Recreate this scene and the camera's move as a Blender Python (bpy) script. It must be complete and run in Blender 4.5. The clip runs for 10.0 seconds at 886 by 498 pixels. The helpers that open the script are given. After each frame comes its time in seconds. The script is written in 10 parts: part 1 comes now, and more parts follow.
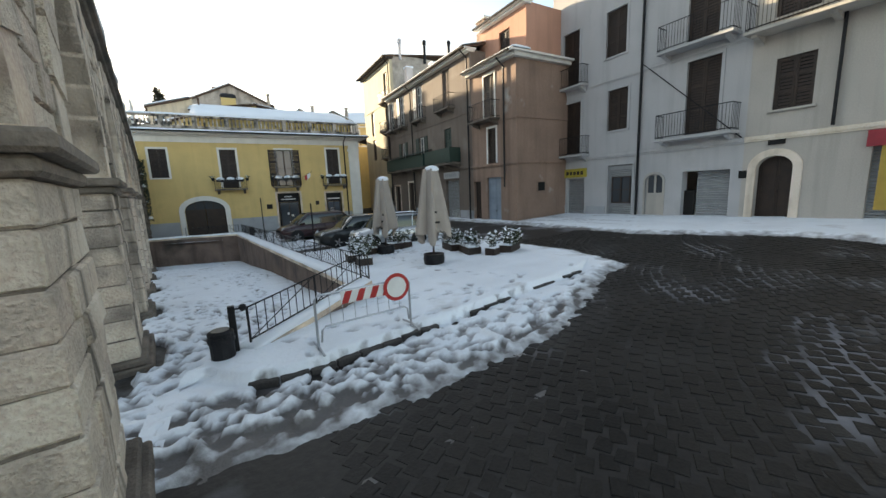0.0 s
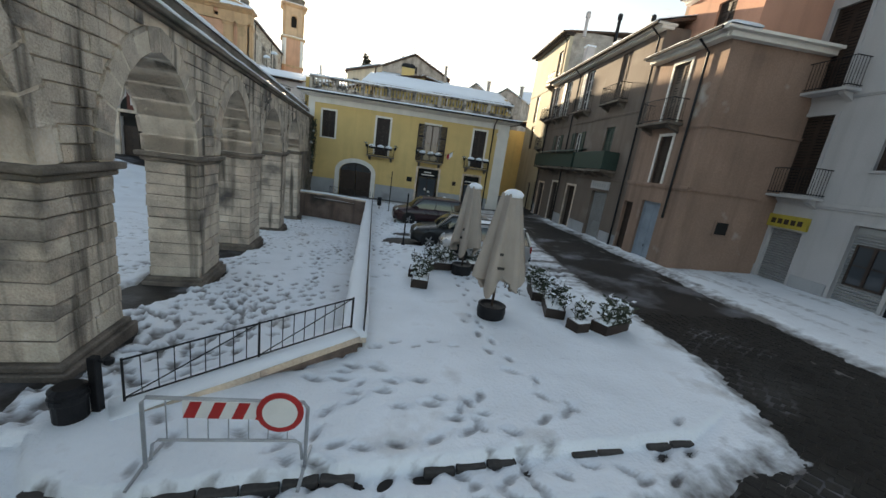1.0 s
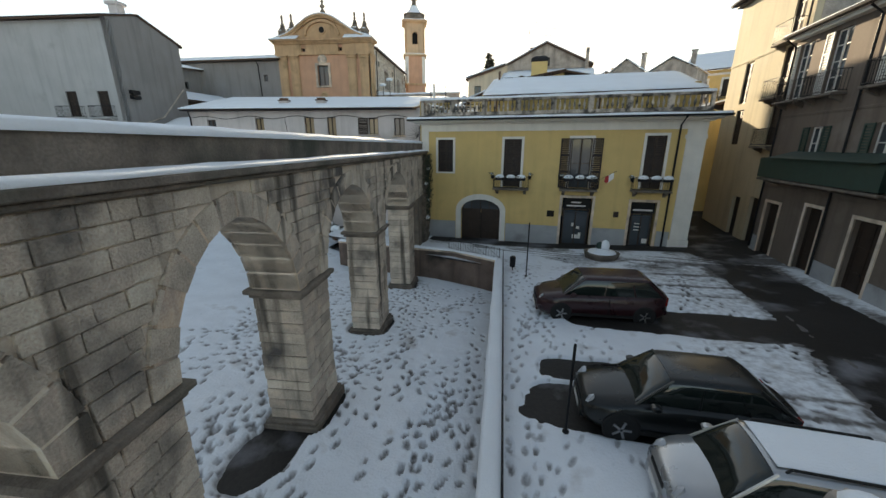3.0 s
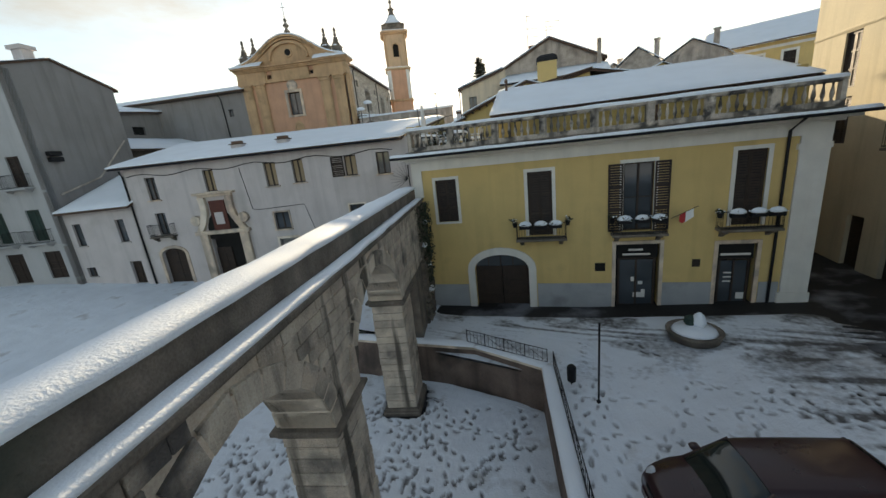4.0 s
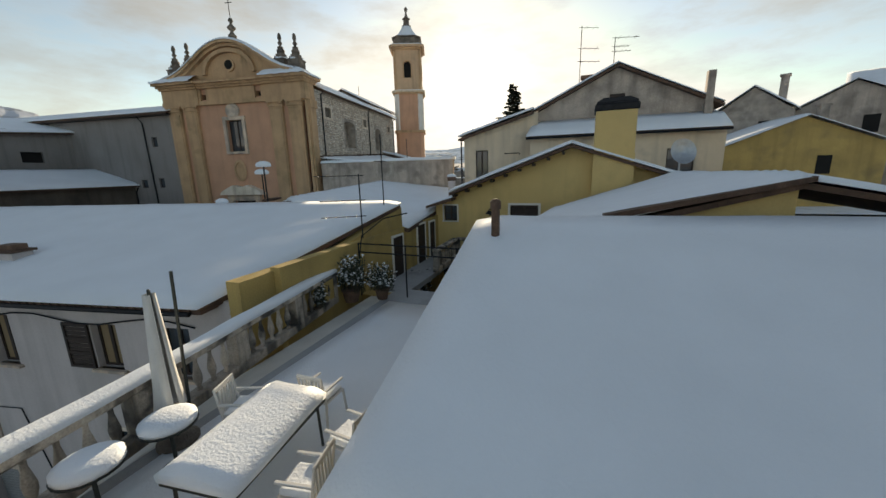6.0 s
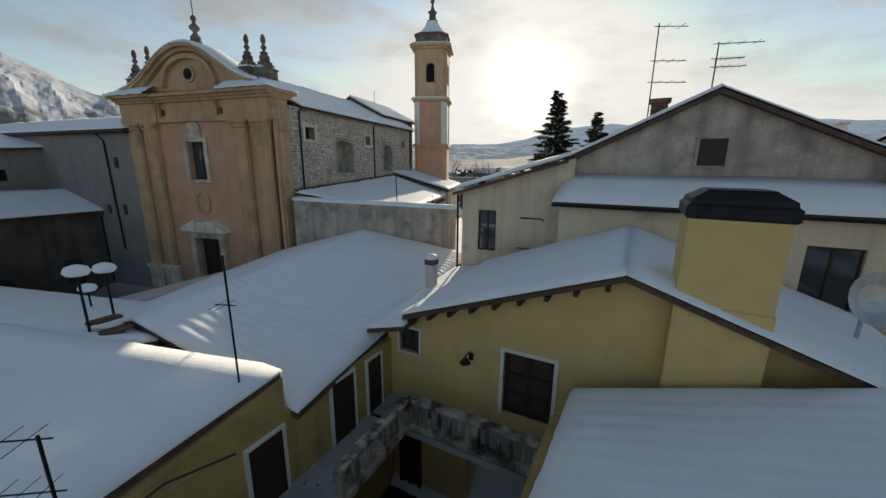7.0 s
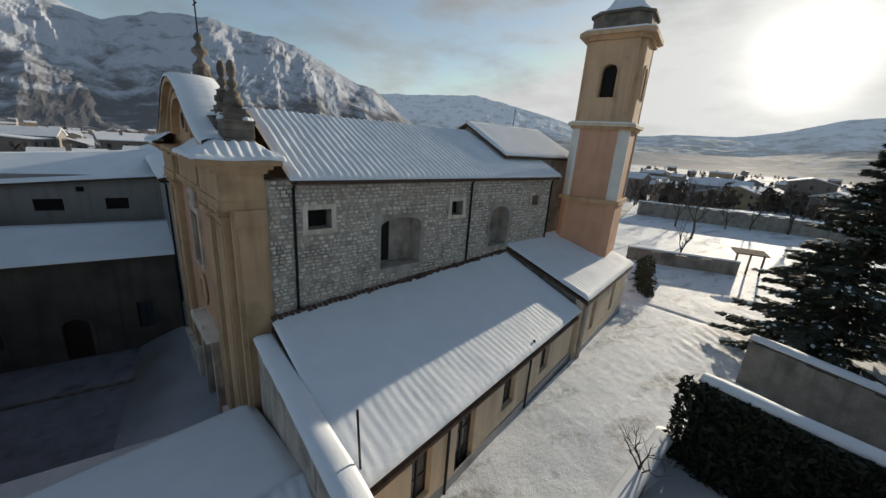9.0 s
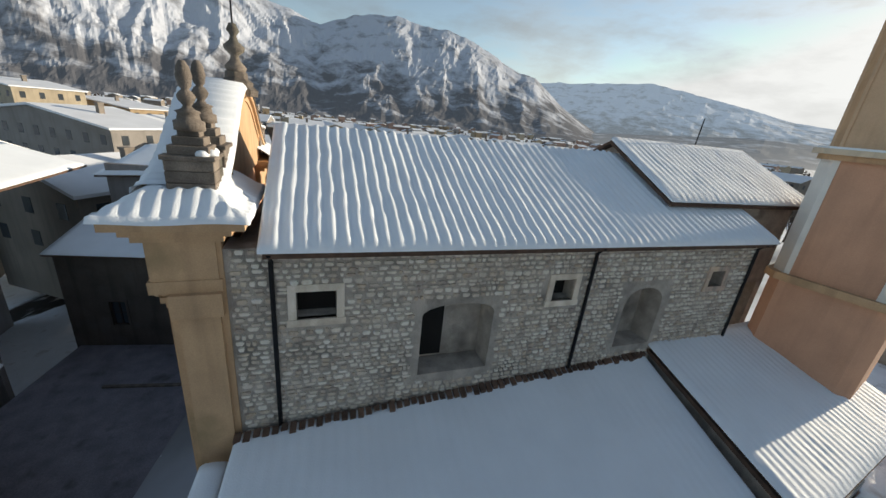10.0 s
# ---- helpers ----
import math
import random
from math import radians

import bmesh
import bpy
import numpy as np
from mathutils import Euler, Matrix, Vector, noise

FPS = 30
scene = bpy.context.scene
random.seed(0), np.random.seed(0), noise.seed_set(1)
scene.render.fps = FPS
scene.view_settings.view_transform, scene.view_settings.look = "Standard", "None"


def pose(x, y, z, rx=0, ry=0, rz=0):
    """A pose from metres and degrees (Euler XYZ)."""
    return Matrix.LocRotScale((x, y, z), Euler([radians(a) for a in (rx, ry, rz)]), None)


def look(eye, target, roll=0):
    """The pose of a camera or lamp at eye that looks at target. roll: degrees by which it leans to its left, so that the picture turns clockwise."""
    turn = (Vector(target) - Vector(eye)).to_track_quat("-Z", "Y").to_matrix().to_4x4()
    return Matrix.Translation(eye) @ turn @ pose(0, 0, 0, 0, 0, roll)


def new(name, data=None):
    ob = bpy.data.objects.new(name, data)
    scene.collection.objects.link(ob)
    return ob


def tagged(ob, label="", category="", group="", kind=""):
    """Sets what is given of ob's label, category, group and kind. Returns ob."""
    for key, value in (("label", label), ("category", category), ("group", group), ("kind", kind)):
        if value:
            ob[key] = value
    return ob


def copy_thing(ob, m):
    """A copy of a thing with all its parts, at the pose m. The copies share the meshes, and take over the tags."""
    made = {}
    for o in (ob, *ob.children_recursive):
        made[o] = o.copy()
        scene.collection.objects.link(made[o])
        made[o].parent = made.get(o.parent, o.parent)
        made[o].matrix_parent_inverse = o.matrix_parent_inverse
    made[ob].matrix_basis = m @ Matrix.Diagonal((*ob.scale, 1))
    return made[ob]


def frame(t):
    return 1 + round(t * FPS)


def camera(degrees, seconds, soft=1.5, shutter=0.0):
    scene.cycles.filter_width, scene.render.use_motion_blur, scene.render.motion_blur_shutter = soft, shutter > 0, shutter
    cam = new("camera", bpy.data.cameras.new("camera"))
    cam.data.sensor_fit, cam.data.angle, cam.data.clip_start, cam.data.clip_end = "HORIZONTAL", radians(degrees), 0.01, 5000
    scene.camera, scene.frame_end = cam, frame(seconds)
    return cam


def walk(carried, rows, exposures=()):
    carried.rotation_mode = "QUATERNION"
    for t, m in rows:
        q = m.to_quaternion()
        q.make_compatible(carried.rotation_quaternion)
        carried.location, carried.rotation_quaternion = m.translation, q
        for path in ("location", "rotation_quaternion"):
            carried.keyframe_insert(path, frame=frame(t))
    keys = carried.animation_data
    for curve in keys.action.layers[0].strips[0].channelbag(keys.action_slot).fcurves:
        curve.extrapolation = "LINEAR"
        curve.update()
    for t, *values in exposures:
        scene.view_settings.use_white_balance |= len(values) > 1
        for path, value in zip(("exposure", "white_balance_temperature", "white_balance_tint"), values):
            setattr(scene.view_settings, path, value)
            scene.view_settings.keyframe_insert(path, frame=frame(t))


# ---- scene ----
cam = camera(101.5, 10.0)
PATH = [
    (0, (4.019, -34.232, 3.427), (4.985, -32.511, 3.1), -2.4),
    (0.5, (5.626, -33.32, 3.825), (6.224, -31.449, 3.449), 4.1),
    (1, (7.029, -32.204, 4.489), (7.227, -30.27, 4.02), 8.1),
    (1.5, (7.563, -30.765, 4.935), (7.477, -28.837, 4.411), 8.7),
    (2, (7.533, -28.96, 5.538), (7.247, -27.061, 4.98), 7.2),
    (2.5, (6.921, -26.896, 6.166), (6.505, -25.023, 5.601), 4.4),
    (2.7, (6.603, -26.009, 6.415), (6.138, -24.146, 5.854), 2.7),
    (3.8, (4.343, -19.015, 8.123), (3.802, -17.161, 7.602), -5.6),
    (4, (4.025, -17.497, 8.503), (3.486, -15.641, 7.991), -6.1),
    (4.5, (3.742, -13.458, 9.425), (3.191, -11.599, 8.932), -6.1),
    (5, (3.786, -9.307, 10.421), (3.202, -7.454, 9.948), -4.8),
    (5.5, (3.754, -5.072, 11.538), (3.116, -3.234, 11.077), -3.0),
    (5.7, (3.606, -3.485, 11.835), (2.947, -1.644, 11.415), -2.2),
    (6.8, (3.471, 5.784, 15.102), (2.606, 7.53, 14.648), 0.0),
    (7, (3.011, 7.594, 15.646), (2.102, 9.317, 15.194), 0.5),
    (7.5, (1.919, 11.749, 17.099), (0.875, 13.392, 16.638), 1.3),
    (8, (0.61, 15.643, 18.67), (-0.604, 17.155, 18.178), 2.8),
    (8.5, (-0.747, 19.367, 19.808), (-2.156, 20.689, 19.293), 3.7),
    (9, (-2.636, 22.683, 21.015), (-4.234, 23.747, 20.453), 4.1),
    (9.5, (-5.458, 25.526, 21.834), (-7.209, 26.277, 21.223), 5.2),
    (10, (-8.641, 27.811, 22.573), (-10.486, 28.188, 21.901), 6.1),
]
EXPOSURE = [(t, stops, kelvin, 8) for t, stops, kelvin in ((0, 1.84, 8200), (0.5, 1.68, 8200), (1, 1.48, 8200), (1.5, 1.3, 8200), (2.5, 1.32, 8300), (4.5, 0.92, 8300), (5.5, 0.62, 8300), (6.2, 0.4, 7800), (7, 0.14, 7300), (7.5, 0.22, 7200), (8.5, -0.1, 7000), (9.2, 0.0, 6900), (10, 0.31, 7000))]
walk(cam, [(t, look(eye, target, roll)) for t, eye, target, roll in PATH], EXPOSURE)

# ---------------------------------------------------------------- world and sun
SUN_AZ, SUN_EL = -15.5, 11.2          # degrees from +y towards +x, degrees up
world = bpy.data.worlds.new("winter_sky")
scene.world = world
world.use_nodes = True
wn, wl = world.node_tree.nodes, world.node_tree.links
wn.clear()
w_out = wn.new("ShaderNodeOutputWorld")
w_bg = wn.new("ShaderNodeBackground")
w_sky = wn.new("ShaderNodeTexSky")
w_sky.sky_type = "NISHITA"
w_sky.sun_disc = False
w_sky.sun_elevation = radians(SUN_EL)
w_sky.sun_rotation = radians(SUN_AZ)
w_sky.air_density, w_sky.dust_density, w_sky.ozone_density = 1.0, 0.4, 2.0
w_sky.altitude = 400
w_co = wn.new("ShaderNodeTexCoord")
w_map = wn.new("ShaderNodeMapping")
w_map.inputs["Scale"].default_value = (1.6, 1.6, 5.0)
w_noise = wn.new("ShaderNodeTexNoise")
w_noise.inputs["Scale"].default_value = 1.7
w_noise.inputs["Detail"].default_value = 7
w_noise.inputs["Roughness"].default_value = 0.62
w_ramp = wn.new("ShaderNodeValToRGB")
w_ramp.color_ramp.elements[0].position, w_ramp.color_ramp.elements[0].color = 0.40, (0.0, 0.0, 0.0, 1)
w_ramp.color_ramp.elements[1].position, w_ramp.color_ramp.elements[1].color = 0.68, (0.8, 0.8, 0.8, 1)
w_pale = wn.new("ShaderNodeHueSaturation")
w_pale.inputs["Saturation"].default_value = 0.86
w_gray = wn.new("ShaderNodeRGBToBW")
w_gain = wn.new("ShaderNodeMath")            # thin cloud: the light of the sky round it, evened out
w_gain.operation = "MULTIPLY_ADD"
w_gain.inputs[1].default_value, w_gain.inputs[2].default_value = 0.5, 1.9
w_mix = wn.new("ShaderNodeMixRGB")
SUN_DIR = Vector((math.sin(radians(SUN_AZ)) * math.cos(radians(SUN_EL)), math.cos(radians(SUN_AZ)) * math.cos(radians(SUN_EL)), math.sin(radians(SUN_EL))))


def w_math(op, a, b=None, c=None, clamp=False):
    m = wn.new("ShaderNodeMath")
    m.operation, m.use_clamp = op, clamp
    for k, v in enumerate((a, b, c)):
        if isinstance(v, (int, float)):
            m.inputs[k].default_value = v
        elif v is not None:
            wl.new(v, m.inputs[k])
    return m.outputs[0]


# the bright haze round the low sun, and cloud that thins out away from it
w_dot = wn.new("ShaderNodeVectorMath")
w_dot.operation = "DOT_PRODUCT"
w_dot.inputs[1].default_value = SUN_DIR
wl.new(w_co.outputs["Generated"], w_dot.inputs[0])
w_cos = w_math("MAXIMUM", w_dot.outputs["Value"], 0.0)
w_halo = w_math("ADD", w_math("MULTIPLY", w_math("POWER", w_cos, 22.0), 0.9), w_math("MULTIPLY", w_math("POWER", w_cos, 350.0), 9.0))
w_side = w_math("MULTIPLY_ADD", w_dot.outputs["Value"], 0.95, 0.12, True)
w_veil = wn.new("ShaderNodeMixRGB")
w_veil.blend_type = "ADD"
w_veil.inputs[0].default_value = 1.0
w_tone = wn.new("ShaderNodeMixRGB")
w_tone.blend_type = "MULTIPLY"
w_tone.inputs[0].default_value = 1.0
w_tone.inputs[1].default_value = (1.0, 0.96, 0.88, 1)
wl.new(w_halo, w_tone.inputs[2])
wl.new(w_co.outputs["Generated"], w_map.inputs["Vector"])
wl.new(w_map.outputs["Vector"], w_noise.inputs["Vector"])
wl.new(w_noise.outputs["Fac"], w_ramp.inputs["Fac"])
wl.new(w_sky.outputs["Color"], w_pale.inputs["Color"])
wl.new(w_sky.outputs["Color"], w_gray.inputs["Color"])
wl.new(w_gray.outputs["Val"], w_gain.inputs[0])
wl.new(w_math("MULTIPLY", w_ramp.outputs["Color"], w_side), w_mix.inputs[0])
wl.new(w_pale.outputs["Color"], w_mix.inputs[1])
wl.new(w_gain.outputs["Value"], w_mix.inputs[2])
w_cap = wn.new("ShaderNodeMixRGB")           # hazy cloud is no brighter than this, but for the halo
w_cap.blend_type = "DARKEN"
w_cap.inputs[0].default_value = 1.0
w_cap.inputs[2].default_value = (4.9, 5.1, 5.4, 1)
wl.new(w_mix.outputs["Color"], w_cap.inputs[1])
w_gap = wn.new("ShaderNodeTexNoise")         # grey undersides of broken cloud
w_gap.inputs["Scale"].default_value, w_gap.inputs["Detail"].default_value, w_gap.inputs["Roughness"].default_value = 3.4, 8, 0.6
wl.new(w_map.outputs["Vector"], w_gap.inputs["Vector"])
w_shade = wn.new("ShaderNodeMapRange")
w_shade.inputs["From Min"].default_value, w_shade.inputs["From Max"].default_value = 0.46, 0.72
w_shade.inputs["To Min"].default_value, w_shade.inputs["To Max"].default_value = 1.05, 0.84
wl.new(w_gap.outputs["Fac"], w_shade.inputs["Value"])
w_body = wn.new("ShaderNodeMixRGB")
w_body.blend_type = "MULTIPLY"
w_body.inputs[0].default_value = 1.0
wl.new(w_cap.outputs["Color"], w_body.inputs[1])
wl.new(w_shade.outputs["Result"], w_body.inputs[2])
wl.new(w_body.outputs["Color"], w_veil.inputs[1])
wl.new(w_tone.outputs["Color"], w_veil.inputs[2])
wl.new(w_veil.outputs["Color"], w_bg.inputs["Color"])
w_bg.inputs["Strength"].default_value = 0.135
wl.new(w_bg.outputs["Background"], w_out.inputs["Surface"])

sun_data = bpy.data.lights.new("sun", "SUN")
sun_data.energy, sun_data.angle, sun_data.color = 4.8, radians(0.6), (1.0, 0.89, 0.74)
sun = new("sun", sun_data)
sun.matrix_world = look(SUN_DIR * 200, (0, 0, 0))

# ---------------------------------------------------------------- materials
def material(name, color, rough=0.8, var=0.18, scale=3.0, fine=40.0, bump=0.3, depth=0.02, metal=0.0, tint=None, streak=0.0, run=(0.5, 0.72, 0.35), piece=0.0, spec=0.4, stain=None, stain_at=(0.55, 0.75), stain_scale=0.7, island=0.0):
    """A weathered surface: colour varied at two scales, optional stains with their own shape, runs down the wall, and relief."""
    m = bpy.data.materials.new(name)
    m.use_nodes = True
    n, l = m.node_tree.nodes, m.node_tree.links
    b = n["Principled BSDF"]
    b.inputs["Metallic"].default_value = metal
    b.inputs["Specular IOR Level"].default_value = spec
    co = n.new("ShaderNodeTexCoord")
    geo = n.new("ShaderNodeNewGeometry")

    def noise_at(s, detail=5, stretch=None):
        t = n.new("ShaderNodeTexNoise")
        t.inputs["Scale"].default_value = s
        t.inputs["Detail"].default_value = detail
        src = geo.outputs["Position"]
        if stretch:
            mp = n.new("ShaderNodeMapping")
            mp.inputs["Scale"].default_value = stretch
            l.new(src, mp.inputs["Vector"])
            src = mp.outputs["Vector"]
        l.new(src, t.inputs["Vector"])
        return t.outputs["Fac"]

    def ramp(fac, p0, p1, c0, c1):
        r = n.new("ShaderNodeValToRGB")
        r.color_ramp.elements[0].position, r.color_ramp.elements[1].position = p0, p1
        r.color_ramp.elements[0].color, r.color_ramp.elements[1].color = (*c0, 1), (*c1, 1)
        l.new(fac, r.inputs["Fac"])
        return r.outputs["Color"]

    def mix(fac, a, c, mode="MIX"):
        x = n.new("ShaderNodeMixRGB")
        x.blend_type = mode
        for k, v in ((0, fac), (1, a), (2, c)):
            if isinstance(v, (int, float)):
                x.inputs[k].default_value = v
            elif isinstance(v, tuple):
                x.inputs[k].default_value = (*v, 1)
            else:
                l.new(v, x.inputs[k])
        return x.outputs["Color"]

    c = tuple(color)
    dark = tuple(v * (1 - var) for v in c)
    lite = tuple(min(1, v * (1 + var)) for v in c)
    big = noise_at(scale)
    col = ramp(big, 0.3, 0.7, dark, tint or lite)
    small = noise_at(fine, 3)
    col = mix(0.35 * min(1, var * 4), col, ramp(small, 0.3, 0.7, (0.25, 0.25, 0.25), (0.75, 0.75, 0.75)), "OVERLAY")
    if stain:
        st = noise_at(stain_scale, 6)
        col = mix(ramp(st, stain_at[0], stain_at[1], (0, 0, 0), (1, 1, 1)), col, tuple(stain))
    if streak:
        sk = noise_at(1.0, 4, (2.2, 2.2, 0.16))
        col = mix(ramp(sk, run[0], run[1], (0, 0, 0), (streak, streak, streak)), col, tuple(v * run[2] for v in c))
    if piece:
        oi = n.new("ShaderNodeObjectInfo")
        col = mix(piece, col, ramp(oi.outputs["Random"], 0.0, 1.0, (0.2, 0.2, 0.2), (0.8, 0.78, 0.74)), "OVERLAY")
    if island:
        col = mix(island, col, ramp(geo.outputs["Random Per Island"], 0.0, 1.0, (0.2, 0.2, 0.2), (0.8, 0.78, 0.74)), "OVERLAY")
    l.new(col, b.inputs["Base Color"])
    rr = n.new("ShaderNodeMapRange")
    rr.inputs["To Min"].default_value = max(0.02, rough - 0.12)
    rr.inputs["To Max"].default_value = min(1, rough + 0.12)
    l.new(big, rr.inputs["Value"])
    l.new(rr.outputs["Result"], b.inputs["Roughness"])
    if bump:
        bp = n.new("ShaderNodeBump")
        bp.inputs["Strength"].default_value = bump
        bp.inputs["Distance"].default_value = depth
        hm = n.new("ShaderNodeMath")
        hm.operation = "ADD"
        l.new(small, hm.inputs[0])
        l.new(noise_at(scale * 4, 4), hm.inputs[1])
        l.new(hm.outputs[0], bp.inputs["Height"])
        l.new(bp.outputs["Normal"], b.inputs["Normal"])
    return m


def glass(name, tone=(0.05, 0.06, 0.07)):
    m = bpy.data.materials.new(name)
    m.use_nodes = True
    b = m.node_tree.nodes["Principled BSDF"]
    b.inputs["Base Color"].default_value = (*tone, 1)
    b.inputs["Roughness"].default_value = 0.06
    b.inputs["Specular IOR Level"].default_value = 0.7
    return m


SNOW = material("snow", (0.83, 0.87, 0.91), 0.7, 0.03, 0.8, 26, 0.5, 0.02, spec=0.3)
SNOW_DIRTY = material("trodden_snow", (0.79, 0.83, 0.87), 0.7, 0.06, 0.9, 18, 0.6, 0.03, spec=0.3, stain=(0.40, 0.37, 0.34), stain_at=(0.6, 0.82), stain_scale=0.9)


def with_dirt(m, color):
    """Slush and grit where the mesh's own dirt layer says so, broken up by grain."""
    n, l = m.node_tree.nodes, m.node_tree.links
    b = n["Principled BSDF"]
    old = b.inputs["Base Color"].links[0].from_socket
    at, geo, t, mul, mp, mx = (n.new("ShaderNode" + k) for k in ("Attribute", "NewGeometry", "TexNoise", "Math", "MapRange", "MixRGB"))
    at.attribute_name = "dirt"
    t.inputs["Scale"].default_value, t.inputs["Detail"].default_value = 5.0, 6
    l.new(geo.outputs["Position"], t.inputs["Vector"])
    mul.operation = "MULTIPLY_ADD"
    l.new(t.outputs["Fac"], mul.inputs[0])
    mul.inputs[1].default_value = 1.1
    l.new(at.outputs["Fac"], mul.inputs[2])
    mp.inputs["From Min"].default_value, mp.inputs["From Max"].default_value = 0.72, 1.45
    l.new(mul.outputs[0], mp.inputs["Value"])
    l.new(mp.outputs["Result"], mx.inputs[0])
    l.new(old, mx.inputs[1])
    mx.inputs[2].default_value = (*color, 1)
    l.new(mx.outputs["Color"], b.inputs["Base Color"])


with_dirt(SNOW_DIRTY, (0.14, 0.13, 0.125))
# trodden snow whose grey includes the deep shade of the church square
SHADE_SNOW = material("shade_grey_trodden_snow", (0.23, 0.22, 0.25), 0.7, 0.2, 1.2, 14, 0.6, 0.03, stain=(0.12, 0.11, 0.12), stain_at=(0.58, 0.75), stain_scale=0.9)
SNOW_FAR = material("distant_snow", (0.72, 0.75, 0.79), 0.9, 0.1, 0.01, 0.2, 0, stain=(0.20, 0.185, 0.17), stain_at=(0.50, 0.66), stain_scale=0.03)
ROAD = material("wet_dark_cobbles", (0.026, 0.023, 0.021), 0.6, 0.35, 0.5, 12, 0.5, 0.02, spec=0.25, stain=(0.20, 0.20, 0.215), stain_at=(0.54, 0.7), stain_scale=0.55)
EARTH = material("bare_earth", (0.10, 0.085, 0.07), 0.9, 0.3, 0.5, 15, 0.4)
STONE = material("limestone", (0.68, 0.57, 0.465), 0.85, 0.22, 1.3, 30, 0.6, 0.02, stain=(0.15, 0.135, 0.12), stain_at=(0.56, 0.78), stain_scale=0.55, streak=0.55, piece=0.45)
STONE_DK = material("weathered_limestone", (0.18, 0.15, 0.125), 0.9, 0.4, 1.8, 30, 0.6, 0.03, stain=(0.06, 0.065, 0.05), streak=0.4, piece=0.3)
WALL_DK = material("damp_retaining_wall", (0.16, 0.115, 0.095), 0.9, 0.35, 1.2, 25, 0.5, stain=(0.05, 0.045, 0.04), streak=0.5)
YELLOW = material("ochre_plaster", (0.66, 0.475, 0.20), 0.85, 0.08, 0.7, 30, 0.15, 0.01, stain=(0.50, 0.36, 0.16), stain_at=(0.56, 0.78), streak=0.14)
YELLOW2 = material("aged_ochre_plaster", (0.47, 0.33, 0.12), 0.88, 0.15, 0.8, 30, 0.2, 0.01, stain=(0.30, 0.22, 0.10), streak=0.3)
WHITE = material("white_trim_paint", (0.74, 0.71, 0.65), 0.75, 0.06, 1.5, 30, 0.15, 0.008, streak=0.15)
PLINTH = material("grey_plinth_plaster", (0.36, 0.37, 0.38), 0.85, 0.1, 1.0, 30, 0.2, 0.01, stain=(0.22, 0.22, 0.22))
# brown render, its colour lowered to hold the shade of the church square
DUSK = material("shade_darkened_brown_render", (0.105, 0.085, 0.07), 0.9, 0.3, 0.5, 25, 0.3, 0.01, stain=(0.11, 0.10, 0.09), streak=0.4)
LIME = material("white_limewash", (0.58, 0.525, 0.505), 0.9, 0.08, 0.6, 25, 0.2, 0.01, stain=(0.47, 0.43, 0.40), stain_at=(0.55, 0.8), streak=0.22)
GREYPL = material("grey_side_plaster", (0.27, 0.25, 0.24), 0.9, 0.1, 0.5, 25, 0.2, 0.01, streak=0.3)
ORANGE = material("orange_church_plaster", (0.60, 0.34, 0.22), 0.85, 0.1, 0.7, 30, 0.2, 0.01, streak=0.2)
OCHRE = material("ochre_church_trim", (0.55, 0.355, 0.205), 0.85, 0.12, 0.9, 30, 0.25, 0.012, stain=(0.33, 0.23, 0.12), streak=0.35)
BEIGE = material("beige_plaster", (0.70, 0.575, 0.42), 0.88, 0.1, 0.7, 28, 0.2, 0.01, stain=(0.44, 0.36, 0.27), streak=0.3)
TAUPE = material("stained_grey_plaster", (0.44, 0.375, 0.32), 0.9, 0.3, 0.9, 25, 0.5, 0.015, stain=(0.22, 0.19, 0.165), stain_at=(0.52, 0.74), stain_scale=1.1, streak=0.5)
# greyish beige with the street's deep shade worked into the base colour
ROWGREY = material("shaded_greyish_beige_plaster", (0.165, 0.13, 0.107), 0.88, 0.1, 0.6, 25, 0.2, 0.01, stain=(0.22, 0.185, 0.16), streak=0.35)
# salmon base colour likewise lowered to stand for shade on the street front
PINK = material("shaded_salmon_plaster", (0.27, 0.18, 0.135), 0.88, 0.15, 0.6, 25, 0.2, 0.01, stain=(0.42, 0.38, 0.34), stain_at=(0.64, 0.74), streak=0.35)
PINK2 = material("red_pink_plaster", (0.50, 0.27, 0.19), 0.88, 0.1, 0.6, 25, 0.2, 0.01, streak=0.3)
PALE = material("pale_yellow_plaster", (0.52, 0.46, 0.33), 0.88, 0.08, 0.6, 25, 0.2, 0.01, streak=0.25)
COOLW = material("cool_white_plaster", (0.44, 0.435, 0.43), 0.88, 0.06, 0.6, 25, 0.15, 0.01, streak=0.2, stain=(0.36, 0.35, 0.34), stain_at=(0.6, 0.8))
CREAM = material("cream_plaster", (0.45, 0.415, 0.365), 0.88, 0.08, 0.6, 25, 0.2, 0.01, streak=0.3, stain=(0.44, 0.41, 0.36))
RUBBLE_M = material("rubble_mortar", (0.41, 0.36, 0.31), 0.95, 0.25, 2.0, 35, 0.7, 0.03, stain=(0.14, 0.125, 0.11))
RUBBLE = material("rubble_stone", (0.62, 0.55, 0.475), 0.92, 0.2, 4.0, 40, 0.5, 0.02, island=0.7)
TILE = material("terracotta_tile", (0.115, 0.07, 0.05), 0.9, 0.35, 4.0, 40, 0.5, 0.02, island=0.5)
DARKWOOD = material("dark_brown_wood", (0.035, 0.022, 0.016), 0.6, 0.3, 3.0, 50, 0.3, 0.006)
GREENWOOD = material("dark_green_shutter_paint", (0.025, 0.05, 0.04), 0.55, 0.2, 3.0, 50, 0.2, 0.005)
